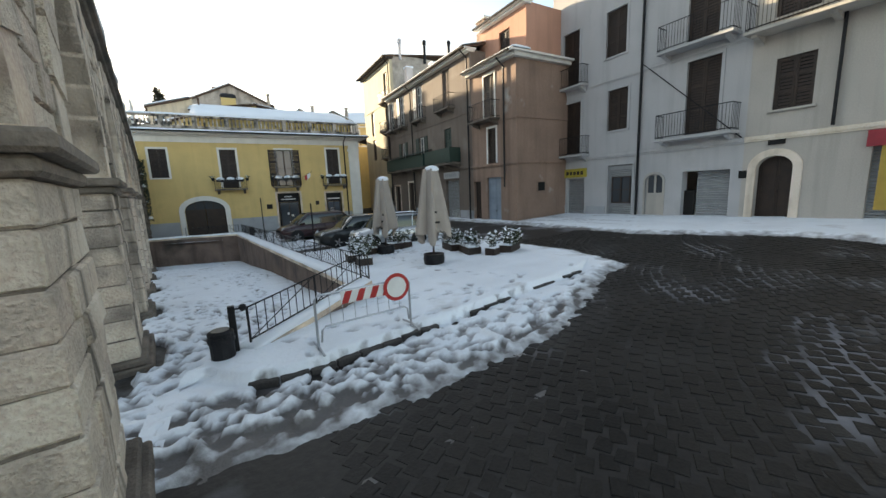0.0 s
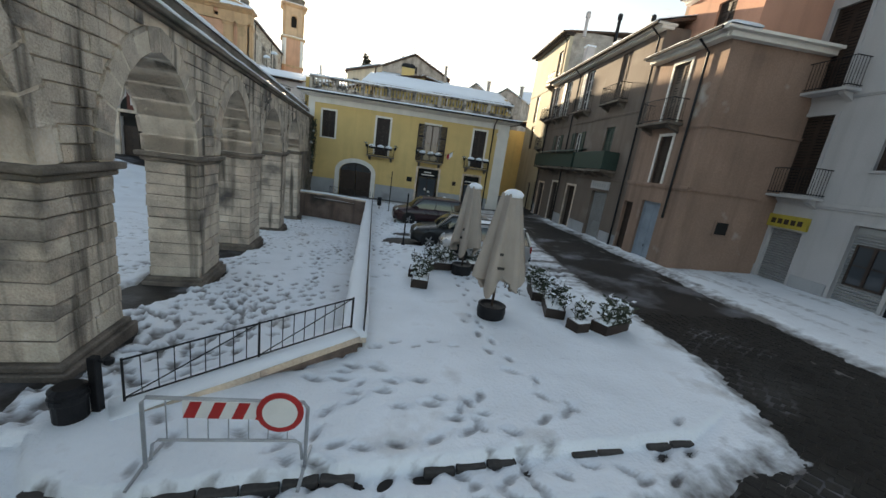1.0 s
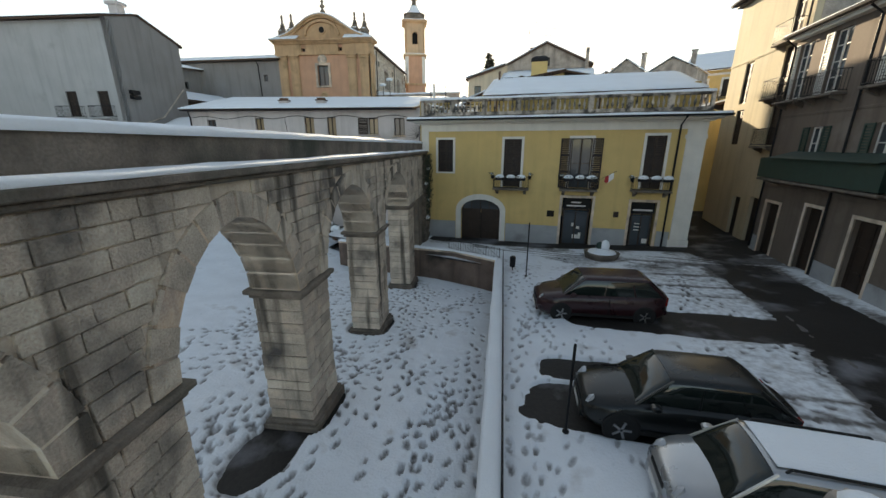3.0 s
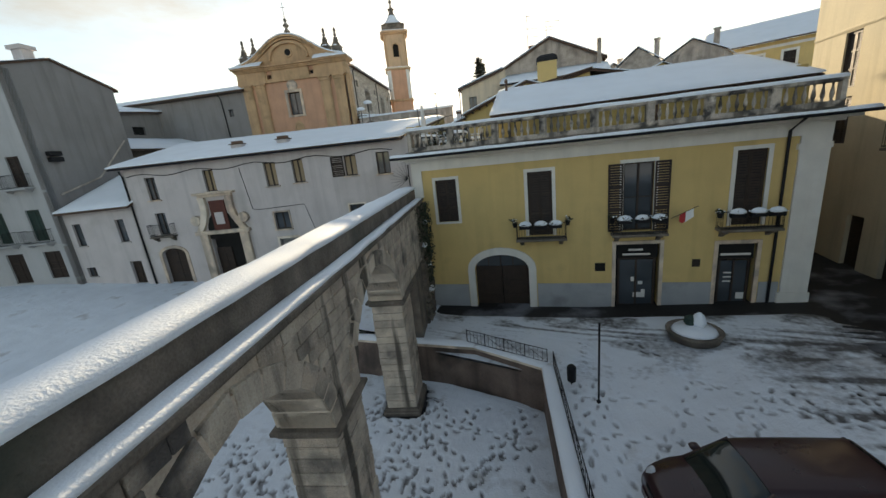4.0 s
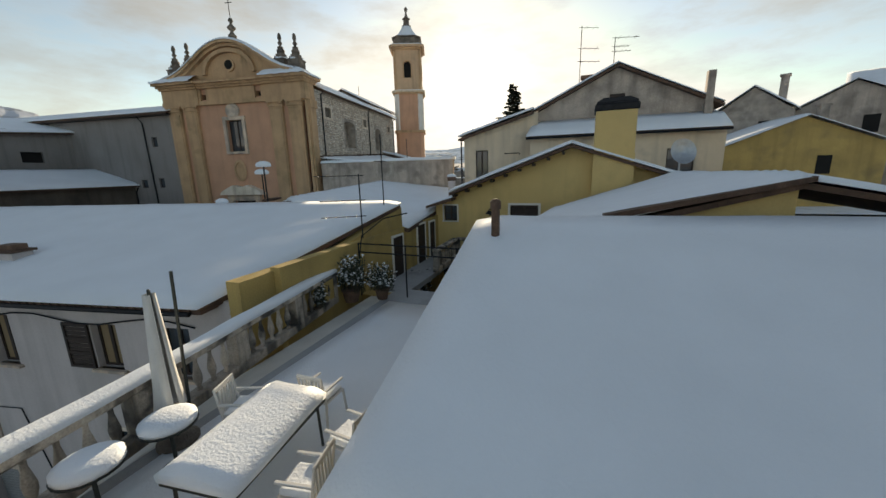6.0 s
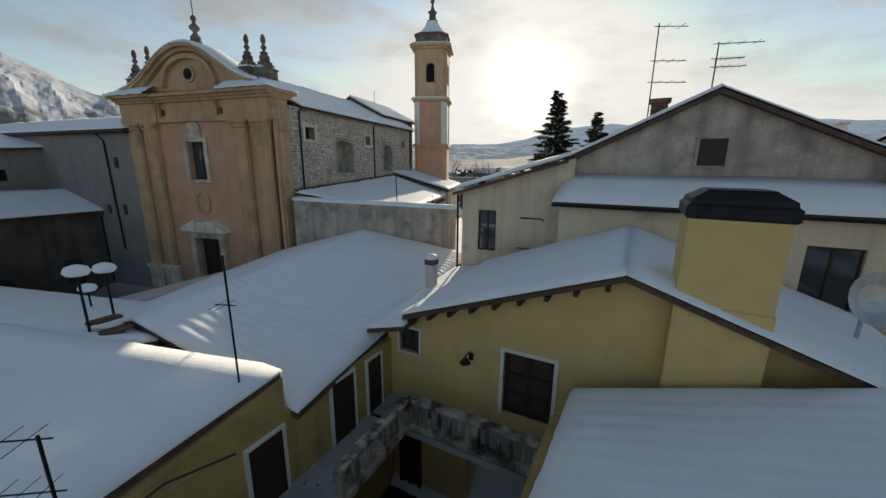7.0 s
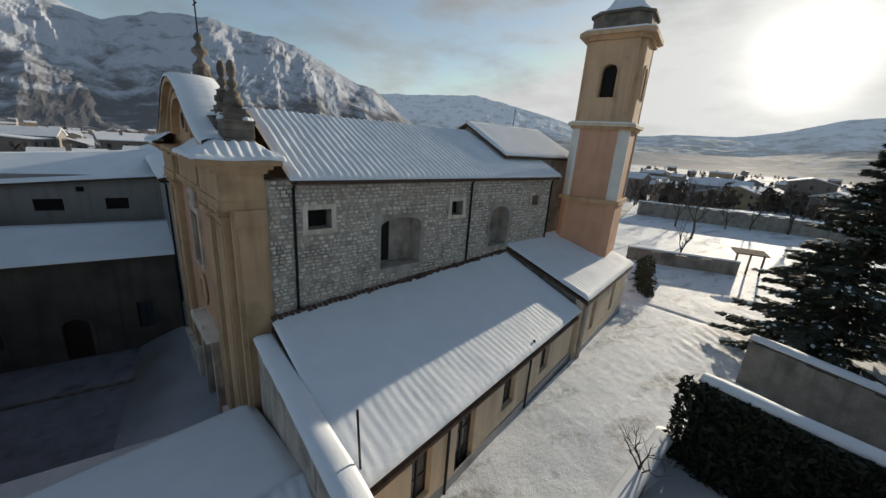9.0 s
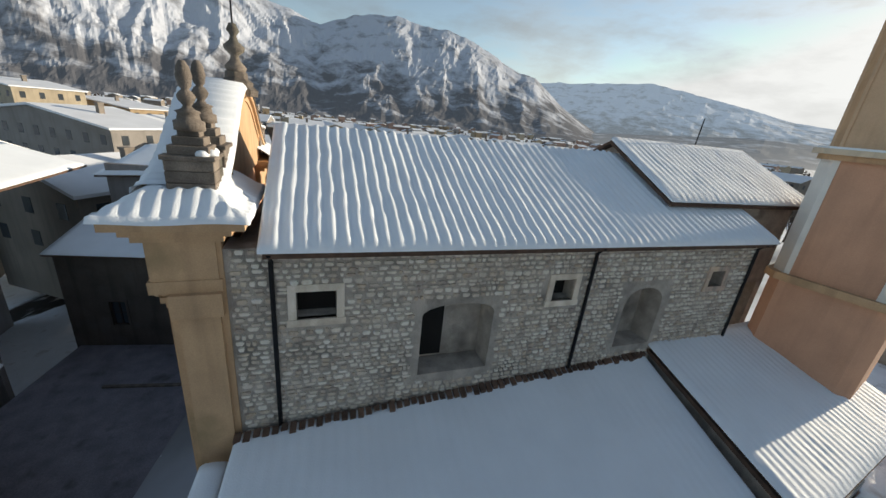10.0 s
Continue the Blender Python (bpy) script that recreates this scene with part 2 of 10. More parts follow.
WHITEWOOD = material("white_window_paint", (0.68, 0.66, 0.62), 0.6, 0.08, 3.0, 50, 0.1, 0.005)
IRON = material("black_iron", (0.018, 0.018, 0.02), 0.5, 0.3, 5.0, 60, 0.2, 0.003, metal=0.6)
GALV = material("galvanised_steel", (0.42, 0.44, 0.46), 0.45, 0.15, 5.0, 60, 0.15, 0.003, metal=0.8)
SHUTTER = material("grey_roller_shutter", (0.30, 0.31, 0.31), 0.5, 0.12, 3.0, 40, 0.2, 0.004, metal=0.3)
BLUEDOOR = material("grey_blue_door_paint", (0.22, 0.27, 0.32), 0.6, 0.15, 2.0, 40, 0.2, 0.005)
VOID = material("dark_interior", (0.012, 0.011, 0.010), 0.9, 0.3, 2.0, 20, 0)
GLASS = glass("window_glass")
WARMGLASS = glass("curtained_glass", (0.30, 0.22, 0.13))

# ---------------------------------------------------------------- mesh helpers
def place(ob, m=None, parent=None):
    if parent is not None:
        ob.parent = parent
    if m is not None:
        ob.matrix_basis = m
    return ob


def thing(name, label, category, m=None, kind="", group=""):
    """An Empty at the base of a thing that has parts."""
    return tagged(place(new(name), m), label, category, group, kind)


def mesh_of(name, bm, mat, smooth=False):
    me = bpy.data.meshes.new(name)
    bmesh.ops.recalc_face_normals(bm, faces=bm.faces)
    bm.to_mesh(me)
    bm.free()
    me.materials.append(mat)
    if smooth:
        for p in me.polygons:
            p.use_smooth = True
    return me


def part(name, bm, mat, parent, label="", smooth=False, m=None):
    ob = place(new(name, mesh_of(name, bm, mat, smooth)), m, parent)
    if label:
        ob["label"] = label
    return ob


def solo(name, bm, mat, label, category, m=None, kind="", group="", smooth=False):
    return tagged(place(new(name, mesh_of(name, bm, mat, smooth)), m), label, category, group, kind)


def B():
    return bmesh.new()


def box(bm, x0, x1, y0, y1, z0, z1, bevel=0.0):
    v = [bm.verts.new((x, y, z)) for z in (z0, z1) for y in (y0, y1) for x in (x0, x1)]
    f = [bm.faces.new([v[i] for i in q]) for q in ((0, 2, 3, 1), (4, 5, 7, 6), (0, 1, 5, 4), (2, 6, 7, 3), (0, 4, 6, 2), (1, 3, 7, 5))]
    if bevel:
        bmesh.ops.bevel(bm, geom=list({e for g in f for e in g.edges}), offset=bevel, segments=1, affect="EDGES")
    return bm


def boxes(*rows, bevel=0.0):
    bm = B()
    for r in rows:
        box(bm, *r, bevel=bevel)
    return bm


def prism(bm, pts, lift):
    """A polygon of 3D points pushed along lift."""
    lo = [bm.verts.new(p) for p in pts]
    hi = [bm.verts.new(Vector(p) + Vector(lift)) for p in pts]
    bm.faces.new(lo[::-1])
    bm.faces.new(hi)
    k = len(pts)
    for i in range(k):
        bm.faces.new((lo[i], lo[(i + 1) % k], hi[(i + 1) % k], hi[i]))
    return bm


def slab(bm, quad, thick):
    """A sheet over four or more points, with its thickness straight down."""
    return prism(bm, [(p[0], p[1], p[2] - thick) for p in quad], (0, 0, thick))


def rod(bm, pts, r, sides=6):
    """A round bar along points."""
    pts = [Vector(p) for p in pts]
    rings = []
    for i, p in enumerate(pts):
        d = (pts[min(i + 1, len(pts) - 1)] - pts[max(i - 1, 0)]).normalized()
        a = d.orthogonal().normalized() if abs(d.z) > 0.95 else d.cross(Vector((0, 0, 1))).normalized()
        b = d.cross(a)
        rr = r[i] if isinstance(r, (list, tuple)) else r
        rings.append([bm.verts.new(p + (a * math.cos(t) + b * math.sin(t)) * rr) for t in (2 * math.pi * k / sides for k in range(sides))])
    for u, w in zip(rings, rings[1:]):
        for k in range(sides):
            bm.faces.new((u[k], u[(k + 1) % sides], w[(k + 1) % sides], w[k]))
    bm.faces.new(rings[0][::-1])
    bm.faces.new(rings[-1])
    return bm


def lathe(bm, profile, sides=14, at=(0, 0, 0), squash=1.0, turn=0.0):
    """A turned shape from (radius, height) pairs."""
    rings = []
    for r, z in profile:
        rings.append([bm.verts.new((at[0] + r * math.cos(t), at[1] + r * squash * math.sin(t), at[2] + z)) for t in (turn + 2 * math.pi * k / sides for k in range(sides))])
    for u, w in zip(rings, rings[1:]):
        for k in range(sides):
            bm.faces.new((u[k], u[(k + 1) % sides], w[(k + 1) % sides], w[k]))
    bm.faces.new(rings[0][::-1])
    bm.faces.new(rings[-1])
    return bm


def wall(bm, width, height, thick, holes=(), x0=0.0, z0=0.0, y0=0.0):
    """An upright wall along x with its outer face at y0 and openings (x0, x1, z0, z1, rise of the arched head)."""
    xs = sorted({x0, x0 + width, *(h[0] for h in holes), *(h[1] for h in holes)})
    zs = sorted({z0, z0 + height, *(h[2] for h in holes), *(h[3] for h in holes)})
    xs = [x for x in xs if x0 - 1e-6 <= x <= x0 + width + 1e-6]
    zs = [z for z in zs if z0 - 1e-6 <= z <= z0 + height + 1e-6]

    def solid(i, k):
        if not (0 <= i < len(xs) - 1 and 0 <= k < len(zs) - 1):
            return False
        cx, cz = (xs[i] + xs[i + 1]) / 2, (zs[k] + zs[k + 1]) / 2
        return not any(h[0] < cx < h[1] and h[2] < cz < h[3] for h in holes)

    y1 = y0 + thick
    made = {}

    def vert(x, y, z):
        key = (round(x, 4), round(y, 4), round(z, 4))
        if key not in made:
            made[key] = bm.verts.new(key)
        return made[key]

    for i in range(len(xs) - 1):
        for k in range(len(zs) - 1):
            if not solid(i, k):
                continue
            a, b, c, d = xs[i], xs[i + 1], zs[k], zs[k + 1]
            bm.faces.new([vert(a, y0, c), vert(b, y0, c), vert(b, y0, d), vert(a, y0, d)])
            bm.faces.new([vert(a, y1, c), vert(a, y1, d), vert(b, y1, d), vert(b, y1, c)])
            for (p, q), near in ((((a, c), (a, d)), (i - 1, k)), (((b, d), (b, c)), (i + 1, k)), (((b, c), (a, c)), (i, k - 1)), (((a, d), (b, d)), (i, k + 1))):
                if not solid(*near):
                    bm.faces.new([vert(p[0], y0, p[1]), vert(q[0], y0, q[1]), vert(q[0], y1, q[1]), vert(p[0], y1, p[1])])
    for h in holes:
        if len(h) > 4 and h[4]:
            arch_fill(bm, h[0], h[1], h[3] - h[4], h[3], y0 + 0.002, y1 - 0.002)
    return bm


def arc(x0, x1, spring, crown, k=10, point=0.0):
    """Points of an arch from left to right. point above 0 makes it pointed."""
    mid, half, rise = (x0 + x1) / 2, (x1 - x0) / 2, crown - spring
    out = []
    for i in range(k + 1):
        t = math.pi * i / k
        s = math.sin(t)
        c = math.cos(t)
        if point:
            s = (1 - abs(c) ** (2 - point)) ** 0.5 if abs(c) < 1 else 0.0
        out.append((mid - half * c, spring + rise * s))
    return out


def arch_fill(bm, x0, x1, spring, crown, y0, y1, k=10, point=0.0):
    """The two spandrels between an arch and the square head of its opening."""
    pts = arc(x0, x1, spring, crown, k, point)
    for half in (pts[: k // 2 + 1], pts[k // 2 :]):
        corner = (x0, crown) if half is not pts[k // 2 :] and half[0][0] == pts[0][0] else (x1, crown)
        for (ax, az), (bx, bz) in zip(half, half[1:]):
            tri = [(ax, y0, az), (bx, y0, bz), (corner[0], y0, corner[1])]
            if abs((bx - ax) * (corner[1] - az) - (corner[0] - ax) * (bz - az)) > 1e-6:
                prism(bm, tri, (0, y1 - y0, 0))


def arch_ring(bm, x0, x1, z_foot, spring, crown, w, y0, y1, k=12, point=0.0):
    """A frame round an arched opening, with its two jambs."""
    inner = [(x0, z_foot)] + arc(x0, x1, spring, crown, k, point) + [(x1, z_foot)]
    outer = [(x0 - w, z_foot)] + arc(x0 - w, x1 + w, spring, crown + w, k, point) + [(x1 + w, z_foot)]
    for i in range(len(inner) - 1):
        prism(bm, [(inner[i][0], y0, inner[i][1]), (inner[i + 1][0], y0, inner[i + 1][1]), (outer[i + 1][0], y0, outer[i + 1][1]), (outer[i][0], y0, outer[i][1])], (0, y1 - y0, 0))
    return bm


def frame_rect(bm, x0, x1, z0, z1, w, y0, y1, bottom=True):
    box(bm, x0 - w, x0, y0, y1, z0, z1 + w)
    box(bm, x1, x1 + w, y0, y1, z0, z1 + w)
    box(bm, x0, x1, y0, y1, z1, z1 + w)
    if bottom:
        box(bm, x0 - w, x1 + w, y0 - 0.03, y1, z0 - w * 0.7, z0)
    return bm


def leaf_mass(n, box_min, box_max, size, seed, shape=None):
    """Many small leaves as bent blades inside a volume."""
    r = np.random.RandomState(seed)
    V, F = [], []
    for _ in range(n):
        for _try in range(20):
            c = np.array([r.uniform(a, b) for a, b in zip(box_min, box_max)])
            if shape is None or shape(c):
                break
        d = r.normal(size=3)
        d /= np.linalg.norm(d)
        e = np.cross(d, r.normal(size=3))
        e /= np.linalg.norm(e)
        s = size * r.uniform(0.6, 1.4)
        k = len(V)
        V += [c - d * s, c + e * s * 0.5, c + d * s, c - e * s * 0.5 + 0.2 * s * np.cross(d, e)]
        F += [(k, k + 1, k + 2, k + 3)]
    return V, F


def raw(name, V, F, mat, parent=None):
    me = bpy.data.meshes.new(name)
    me.from_pydata([tuple(v) for v in V], [], F)
    me.materials.append(mat)
    ob = new(name, me)
    if parent is not None:
        ob.parent = parent
    return ob


def turn(x, y, z, deg):
    return pose(x, y, z, 0, 0, deg)

# ---------------------------------------------------------------- ground
def lerp_table(v, table):
    return np.interp(v, [a for a, _ in table], [b for _, b in table])


def sstep(a, b, v):
    t = np.clip((v - a) / (b - a), 0, 1)
    return t * t * (3 - 2 * t)


def up_z(x, y):
    """The street and the terrace with the cars."""
    return 0.5 + 0.022 * np.clip(-y - 4, 0, 40) + 0.045 * np.clip(x - 6, 0, 16) + 0.05 * np.clip(y - 4, 0, 40)


YARD = [(-60, 1.5), (-40, 1.15), (-29, 1.03), (-25.5, 0.72), (-22.5, 0.42), (-16.7, 0.03), (-11, -0.55), (-6, -0.95), (0, -0.95)]


def yard_z(x, y):
    """The ramp that falls along the arches, and the slope behind them."""
    low = lerp_table(y, YARD)
    west = low + (1.3 - low) * sstep(-4, -19, x) * sstep(-17, -1, y)
    return west + 0.9 * sstep(-20, -34, x) * sstep(-20, -4, y)


WALL_LINE = [(-60, 3.0), (-29, 3.0), (-28.4, 3.9), (-26.5, 6.3), (-6.0, 4.0), (-4.6, -1.2), (-3.6, -2.6), (-2.2, -9.0), (20, -9.0)]


def wall_x(y):
    return lerp_table(y, WALL_LINE)


def fbm(x, y, seed, size, octaves=4):
    """Smooth value noise on arrays."""
    rng = np.random.RandomState(seed)
    tab = rng.rand(256, 256)
    out, amp, tot = 0 * x, 1.0, 0.0
    for o in range(octaves):
        u, v = x / size * 2**o + 17.3 * o, y / size * 2**o + 9.1 * o
        i, j = np.floor(u).astype(int), np.floor(v).astype(int)
        a, b = u - i, v - j
        a, b = a * a * (3 - 2 * a), b * b * (3 - 2 * b)
        g = lambda p, q: tab[p % 256, q % 256]
        out = out + amp * ((g(i, j) * (1 - a) + g(i + 1, j) * a) * (1 - b) + (g(i, j + 1) * (1 - a) + g(i + 1, j + 1) * a) * b)
        tot += amp
        amp *= 0.5
    return out / tot - 0.5


def sheet(name, X, Y, Z, mat, label, category, kind="structure", smooth=True, dirt=None):
    """A surface over a grid of points, with an optional layer of dirt."""
    r, c = X.shape
    me = bpy.data.meshes.new(name)
    idx = np.arange(r * c).reshape(r, c)
    faces = np.stack([idx[:-1, :-1], idx[:-1, 1:], idx[1:, 1:], idx[1:, :-1]], -1).reshape(-1, 4)
    me.from_pydata(np.stack([X, Y, Z], -1).reshape(-1, 3).tolist(), [], faces.tolist())
    me.materials.append(mat)
    me.polygons.foreach_set("use_smooth", [smooth] * len(me.polygons))
    if dirt is not None:
        me.attributes.new("dirt", "FLOAT", "POINT").data.foreach_set("value", np.clip(dirt, 0, 1).reshape(-1).astype(np.float32))
    return tagged(new(name, me), label, category, "", kind)


def dents(x, y, z, spots, deep=0.10):
    """Footprints pressed into the snow: long dents with a raised rim."""
    for px, py, a, s in spots:
        near = (abs(x - px) < 0.6) & (abs(y - py) < 0.6)
        if not near.any():
            continue
        dx, dy = x[near] - px, y[near] - py
        u, v = (dx * math.cos(a) + dy * math.sin(a)) / (0.135 * s), (-dx * math.sin(a) + dy * math.cos(a)) / (0.06 * s)
        q = u * u + v * v
        z[near] += -deep * np.exp(-q * q * 0.6) + 0.15 * deep * np.exp(-((np.sqrt(q) - 1.6) ** 2) * 4)
    return z


# the road: a band along this line of (x, y, half width)
ROAD_LINE = [(-20, -39.0, 7.6), (4.0, -38.2, 7.4), (9.0, -37.0, 6.45), (13.0, -33.8, 5.0), (15.2, -30.2, 2.9), (15.0, -26.0, 1.7), (15.2, -19, 1.85), (15.7, -10, 1.4), (15.7, -4, 1.35), (16.0, 2, 1.5), (17.2, 12, 1.6), (19.0, 30, 1.6)]


def road_gap(x, y):
    """Metres outside the cleared road: below zero on it."""
    best = np.full(x.shape, 1e9)
    for (ax, ay, aw), (bx, by, bw) in zip(ROAD_LINE, ROAD_LINE[1:]):
        dx, dy = bx - ax, by - ay
        t = np.clip(((x - ax) * dx + (y - ay) * dy) / (dx * dx + dy * dy), 0, 1)
        best = np.minimum(best, np.hypot(x - ax - t * dx, y - ay - t * dy) - (aw + t * (bw - aw)))
    return best


rng = np.random.RandomState(7)
ys = np.concatenate([np.arange(-44, -34, 0.4), np.arange(-34, -32, 0.1), np.arange(-32, -26.5, 0.04), np.arange(-26.5, -5, 0.075), np.arange(-5, -3.6, 0.06), np.arange(-3.6, 30, 0.4)])
us = np.concatenate([np.arange(-0.23, 10.5, 0.046), np.arange(10.5, 17, 0.085), np.arange(17, 30, 0.4)])
UY, UU = np.meshgrid(ys, us, indexing="ij")
UX = wall_x(UY) + 0.16 + UU
up = up_z(UX, UY)
sheet("road", UX[::2, ::2], UY[::2, ::2], up[::2, ::2], ROAD, "wet black cobbled road with slush and tyre tracks", "road")

gap = road_gap(UX, UY) + 0.30 * fbm(UX, UY, 3, 1.8, 3) + 0.16 * fbm(UX, UY, 13, 0.3, 3)
snow = 0.125 * sstep(-0.12, 0.55, gap) - 0.03
rim = sstep(-0.15, 0.1, gap) * sstep(0.75, 0.3, gap)
snow += rim * (0.01 + 0.06 * fbm(UX, UY, 5, 0.16, 3))
snow += 0.03 * fbm(UX, UY, 4, 0.8, 3) * sstep(0.3, 0.9, gap) + 0.016 * fbm(UX, UY, 8, 0.2, 2) * sstep(-0.2, 0.3, gap)
# thin slush smeared along the wheel tracks
smear = sstep(-1.7, -0.5, gap) * sstep(0.1, -0.2, gap) * sstep(0.0, 0.16, fbm(gap * 1.6, (0.8 * UX + 0.6 * UY) * 0.22, 17, 0.6, 4))
snow += (0.03 + 0.05 * fbm(UX, UY, 24, 0.25, 3)) * smear
# thin, rutted snow where the cars turn
rut = sstep(14.6, 13.4, UX) * sstep(10.0, 11.8, UX) * sstep(-24, -21, UY) * sstep(-1, -4, UY)
snow -= rut * (0.015 + 0.15 * np.abs(fbm(UX * 0.25, UY * 1.6, 21, 0.7, 3)))
# wet strip beside the house wall
snow -= 0.2 * sstep(-1.5, -0.9, UY) * sstep(-3, 0, UX)
# bare ground under and behind the parked cars
for cx, cy, w, d in ((10.6, -11.3, 3.4, 1.0), (8.3, -15.0, 2.0, 0.55), (8.6, -16.6, 2.6, 0.85)):
    q = ((UX - cx) / w) ** 4 + ((UY - cy) / d) ** 4
    snow -= 0.22 * sstep(1.5, 0.7, q + 0.9 * fbm(UX, UY, 31, 0.5, 3))


def trail(r, x, y, heading, steps, spots, wander=0.12):
    """One walker's line of prints, left and right foot in turn."""
    for k in range(steps):
        heading += r.normal(0, wander)
        x, y = x + 0.36 * math.cos(heading), y + 0.36 * math.sin(heading)
        sd = 0.10 if k % 2 else -0.10
        spots.append((x - sd * math.sin(heading), y + sd * math.cos(heading), heading + r.normal(0, 0.15), r.uniform(0.8, 1.15)))


spots = []
for _ in range(48):
    trail(rng, rng.uniform(5.5, 13), rng.uniform(-28.5, -6), rng.choice([1.4, 1.9, -1.5, 0.2, 2.9]), rng.randint(6, 16), spots)
for _ in range(14):
    trail(rng, rng.uniform(4.6, 6.6), rng.uniform(-27, -10), rng.normal(1.65, 0.08), rng.randint(8, 22), spots, 0.05)
# the trodden strip between the kerb and the road
for _ in range(46):
    trail(rng, rng.uniform(2.6, 11.5), rng.uniform(-30.6, -29.5), rng.choice([0.15, 3.3, 0.5, 2.4]), rng.randint(3, 9), spots, 0.2)
for _ in range(230):
    spots.append((3.2 + 6 * rng.rand() ** 1.6, rng.uniform(-30.7, -29.4), rng.uniform(0, 3.1), rng.uniform(0.7, 1.3)))
snow_up = snow + (dents(UX, UY, snow.copy(), spots, 0.055) - snow) * sstep(0.1, 0.45, gap)
snow_up = np.where((gap > 0.2) & (rut < 0.5), np.maximum(snow_up, np.minimum(snow, 0.012)), snow_up)
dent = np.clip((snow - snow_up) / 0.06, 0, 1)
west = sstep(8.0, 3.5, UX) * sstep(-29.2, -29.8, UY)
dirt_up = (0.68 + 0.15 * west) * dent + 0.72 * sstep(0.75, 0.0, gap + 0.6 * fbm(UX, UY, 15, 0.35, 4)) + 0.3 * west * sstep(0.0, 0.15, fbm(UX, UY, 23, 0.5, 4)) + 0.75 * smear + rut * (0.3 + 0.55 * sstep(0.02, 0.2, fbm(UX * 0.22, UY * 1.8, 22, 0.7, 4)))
dirt_up += 0.35 * sstep(15.2, 16.2, UX) * sstep(-0.05, 0.2, fbm(UX * 1.6, UY * 0.3, 18, 0.8, 4)) * sstep(-27, -23, UY)
dirt_up += 0.8 * sstep(-7.5, -2.0, UY) * sstep(0.05, 0.3, fbm(UX, UY, 16, 1.2, 4) + 0.2) * sstep(-3, 0, UX)
KERB = [(3.4, -28.9), (3.8, -29.36), (4.2, -29.5), (4.8, -29.46), (5.7, -29.26), (6.3, -29.12), (7.0, -29.05), (8.8, -28.78), (11.1, -28.42), (12.5, -27.6)]
over = UY - lerp_table(UX, KERB)
kerb = (0.11 * sstep(0.03, 0.10, over + 0.05 * fbm(UX, UY, 19, 0.3, 2)) - 0.045 * sstep(-0.35, -0.06, over) * sstep(0.1, 0.02, over)) * sstep(12.6, 11.0, UX) * sstep(-24, -28, UY)
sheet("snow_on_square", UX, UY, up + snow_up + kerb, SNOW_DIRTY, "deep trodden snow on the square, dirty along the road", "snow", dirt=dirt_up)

wys = np.concatenate([np.arange(-44, -34, 0.4), np.arange(-34, -31.5, 0.1), np.arange(-31.5, -26, 0.05), np.arange(-26, -3.55, 0.085), np.arange(-3.55, 6, 0.2)])
wus = np.concatenate([np.arange(0, 4.5, 0.05), np.arange(4.5, 13, 0.085), np.arange(14, 60, 0.4)])
WY, WU = np.meshgrid(wys, wus, indexing="ij")
WX = wall_x(WY) + 0.16 - WU
yd = yard_z(WX, WY)
sheet("yard_paving", WX[::2, ::2], WY[::2, ::2], yd[::2, ::2] - 0.02, ROAD, "wet dark paving under the aqueduct arches", "pavement")
lane = np.abs((WX + 10.0) * 0.35 + (WY + 16.5) * 0.94) - 1.9 + 1.2 * fbm(WX, WY, 51, 1.6, 4) + 40 * sstep(-5.5, -3.5, WX)
wsnow = 0.15 * sstep(-0.2, 0.8, lane) - 0.03 + 0.10 * sstep(0, 0.6, lane) * sstep(2.2, 0.9, lane) + 0.06 * fbm(WX, WY, 6, 0.7, 3) + 0.02 * fbm(WX, WY, 9, 0.2, 2)
near_road = road_gap(WX, WY) + 0.30 * fbm(WX, WY, 3, 1.8, 3) + 0.16 * fbm(WX, WY, 13, 0.3, 3)
wsnow = np.minimum(wsnow, 0.125 * sstep(-0.12, 0.55, near_road) - 0.03 + 0.04 * fbm(WX, WY, 5, 0.35, 3))
AQ0, AQD = Vector((0.81, -16.76, 0)), Vector((-0.157, 0.9876, 0)).normalized()
PIERS = (-19.2, -13.8, -9.35, -4.67, 0.0, 5.62, 11.6)     # along the aqueduct, the far edge of each pier
AQN = Vector((AQD.y, -AQD.x, 0))                           # towards the square
side = (WX - AQ0.x) * AQN.x + (WY - AQ0.y) * AQN.y
along = (WX - AQ0.x) * AQD.x + (WY - AQ0.y) * AQD.y
for s in PIERS:
    q = ((along - s + 0.75) / 1.0) ** 4 + ((side + 0.55) / 0.8) ** 4
    q2 = ((along - s + 2.3) / 1.4) ** 2 + ((side + 0.75) / 0.72) ** 2
    wsnow -= 0.24 * sstep(1.35, 0.9, q + 0.5 * fbm(WX, WY, 61, 0.5, 3)) + 0.16 * sstep(1.1, 0.6, q2 + 0.9 * fbm(WX, WY, 62, 0.6, 3)) * (-18 < s < 1)
cvx, cvy = (WX + 23.1) * 0.983 + (WY - 0.95) * 0.184, -(WX + 23.1) * 0.184 + (WY - 0.95) * 0.983
wsnow -= 0.2 * sstep(3.5, 6.0, cvx + 1.5 * fbm(WX, WY, 63, 1.5, 3)) * sstep(-4.2, -2.8, cvy + 1.5 * fbm(WX, WY, 64, 1.5, 3)) * sstep(17, 14, cvx)
spots = []
for _ in range(200):
    trail(rng, rng.uniform(-6, 4.8), rng.uniform(-29, -6), rng.normal(1.6, 0.5) + math.pi * (rng.rand() < 0.4), rng.randint(5, 14), spots, 0.15)
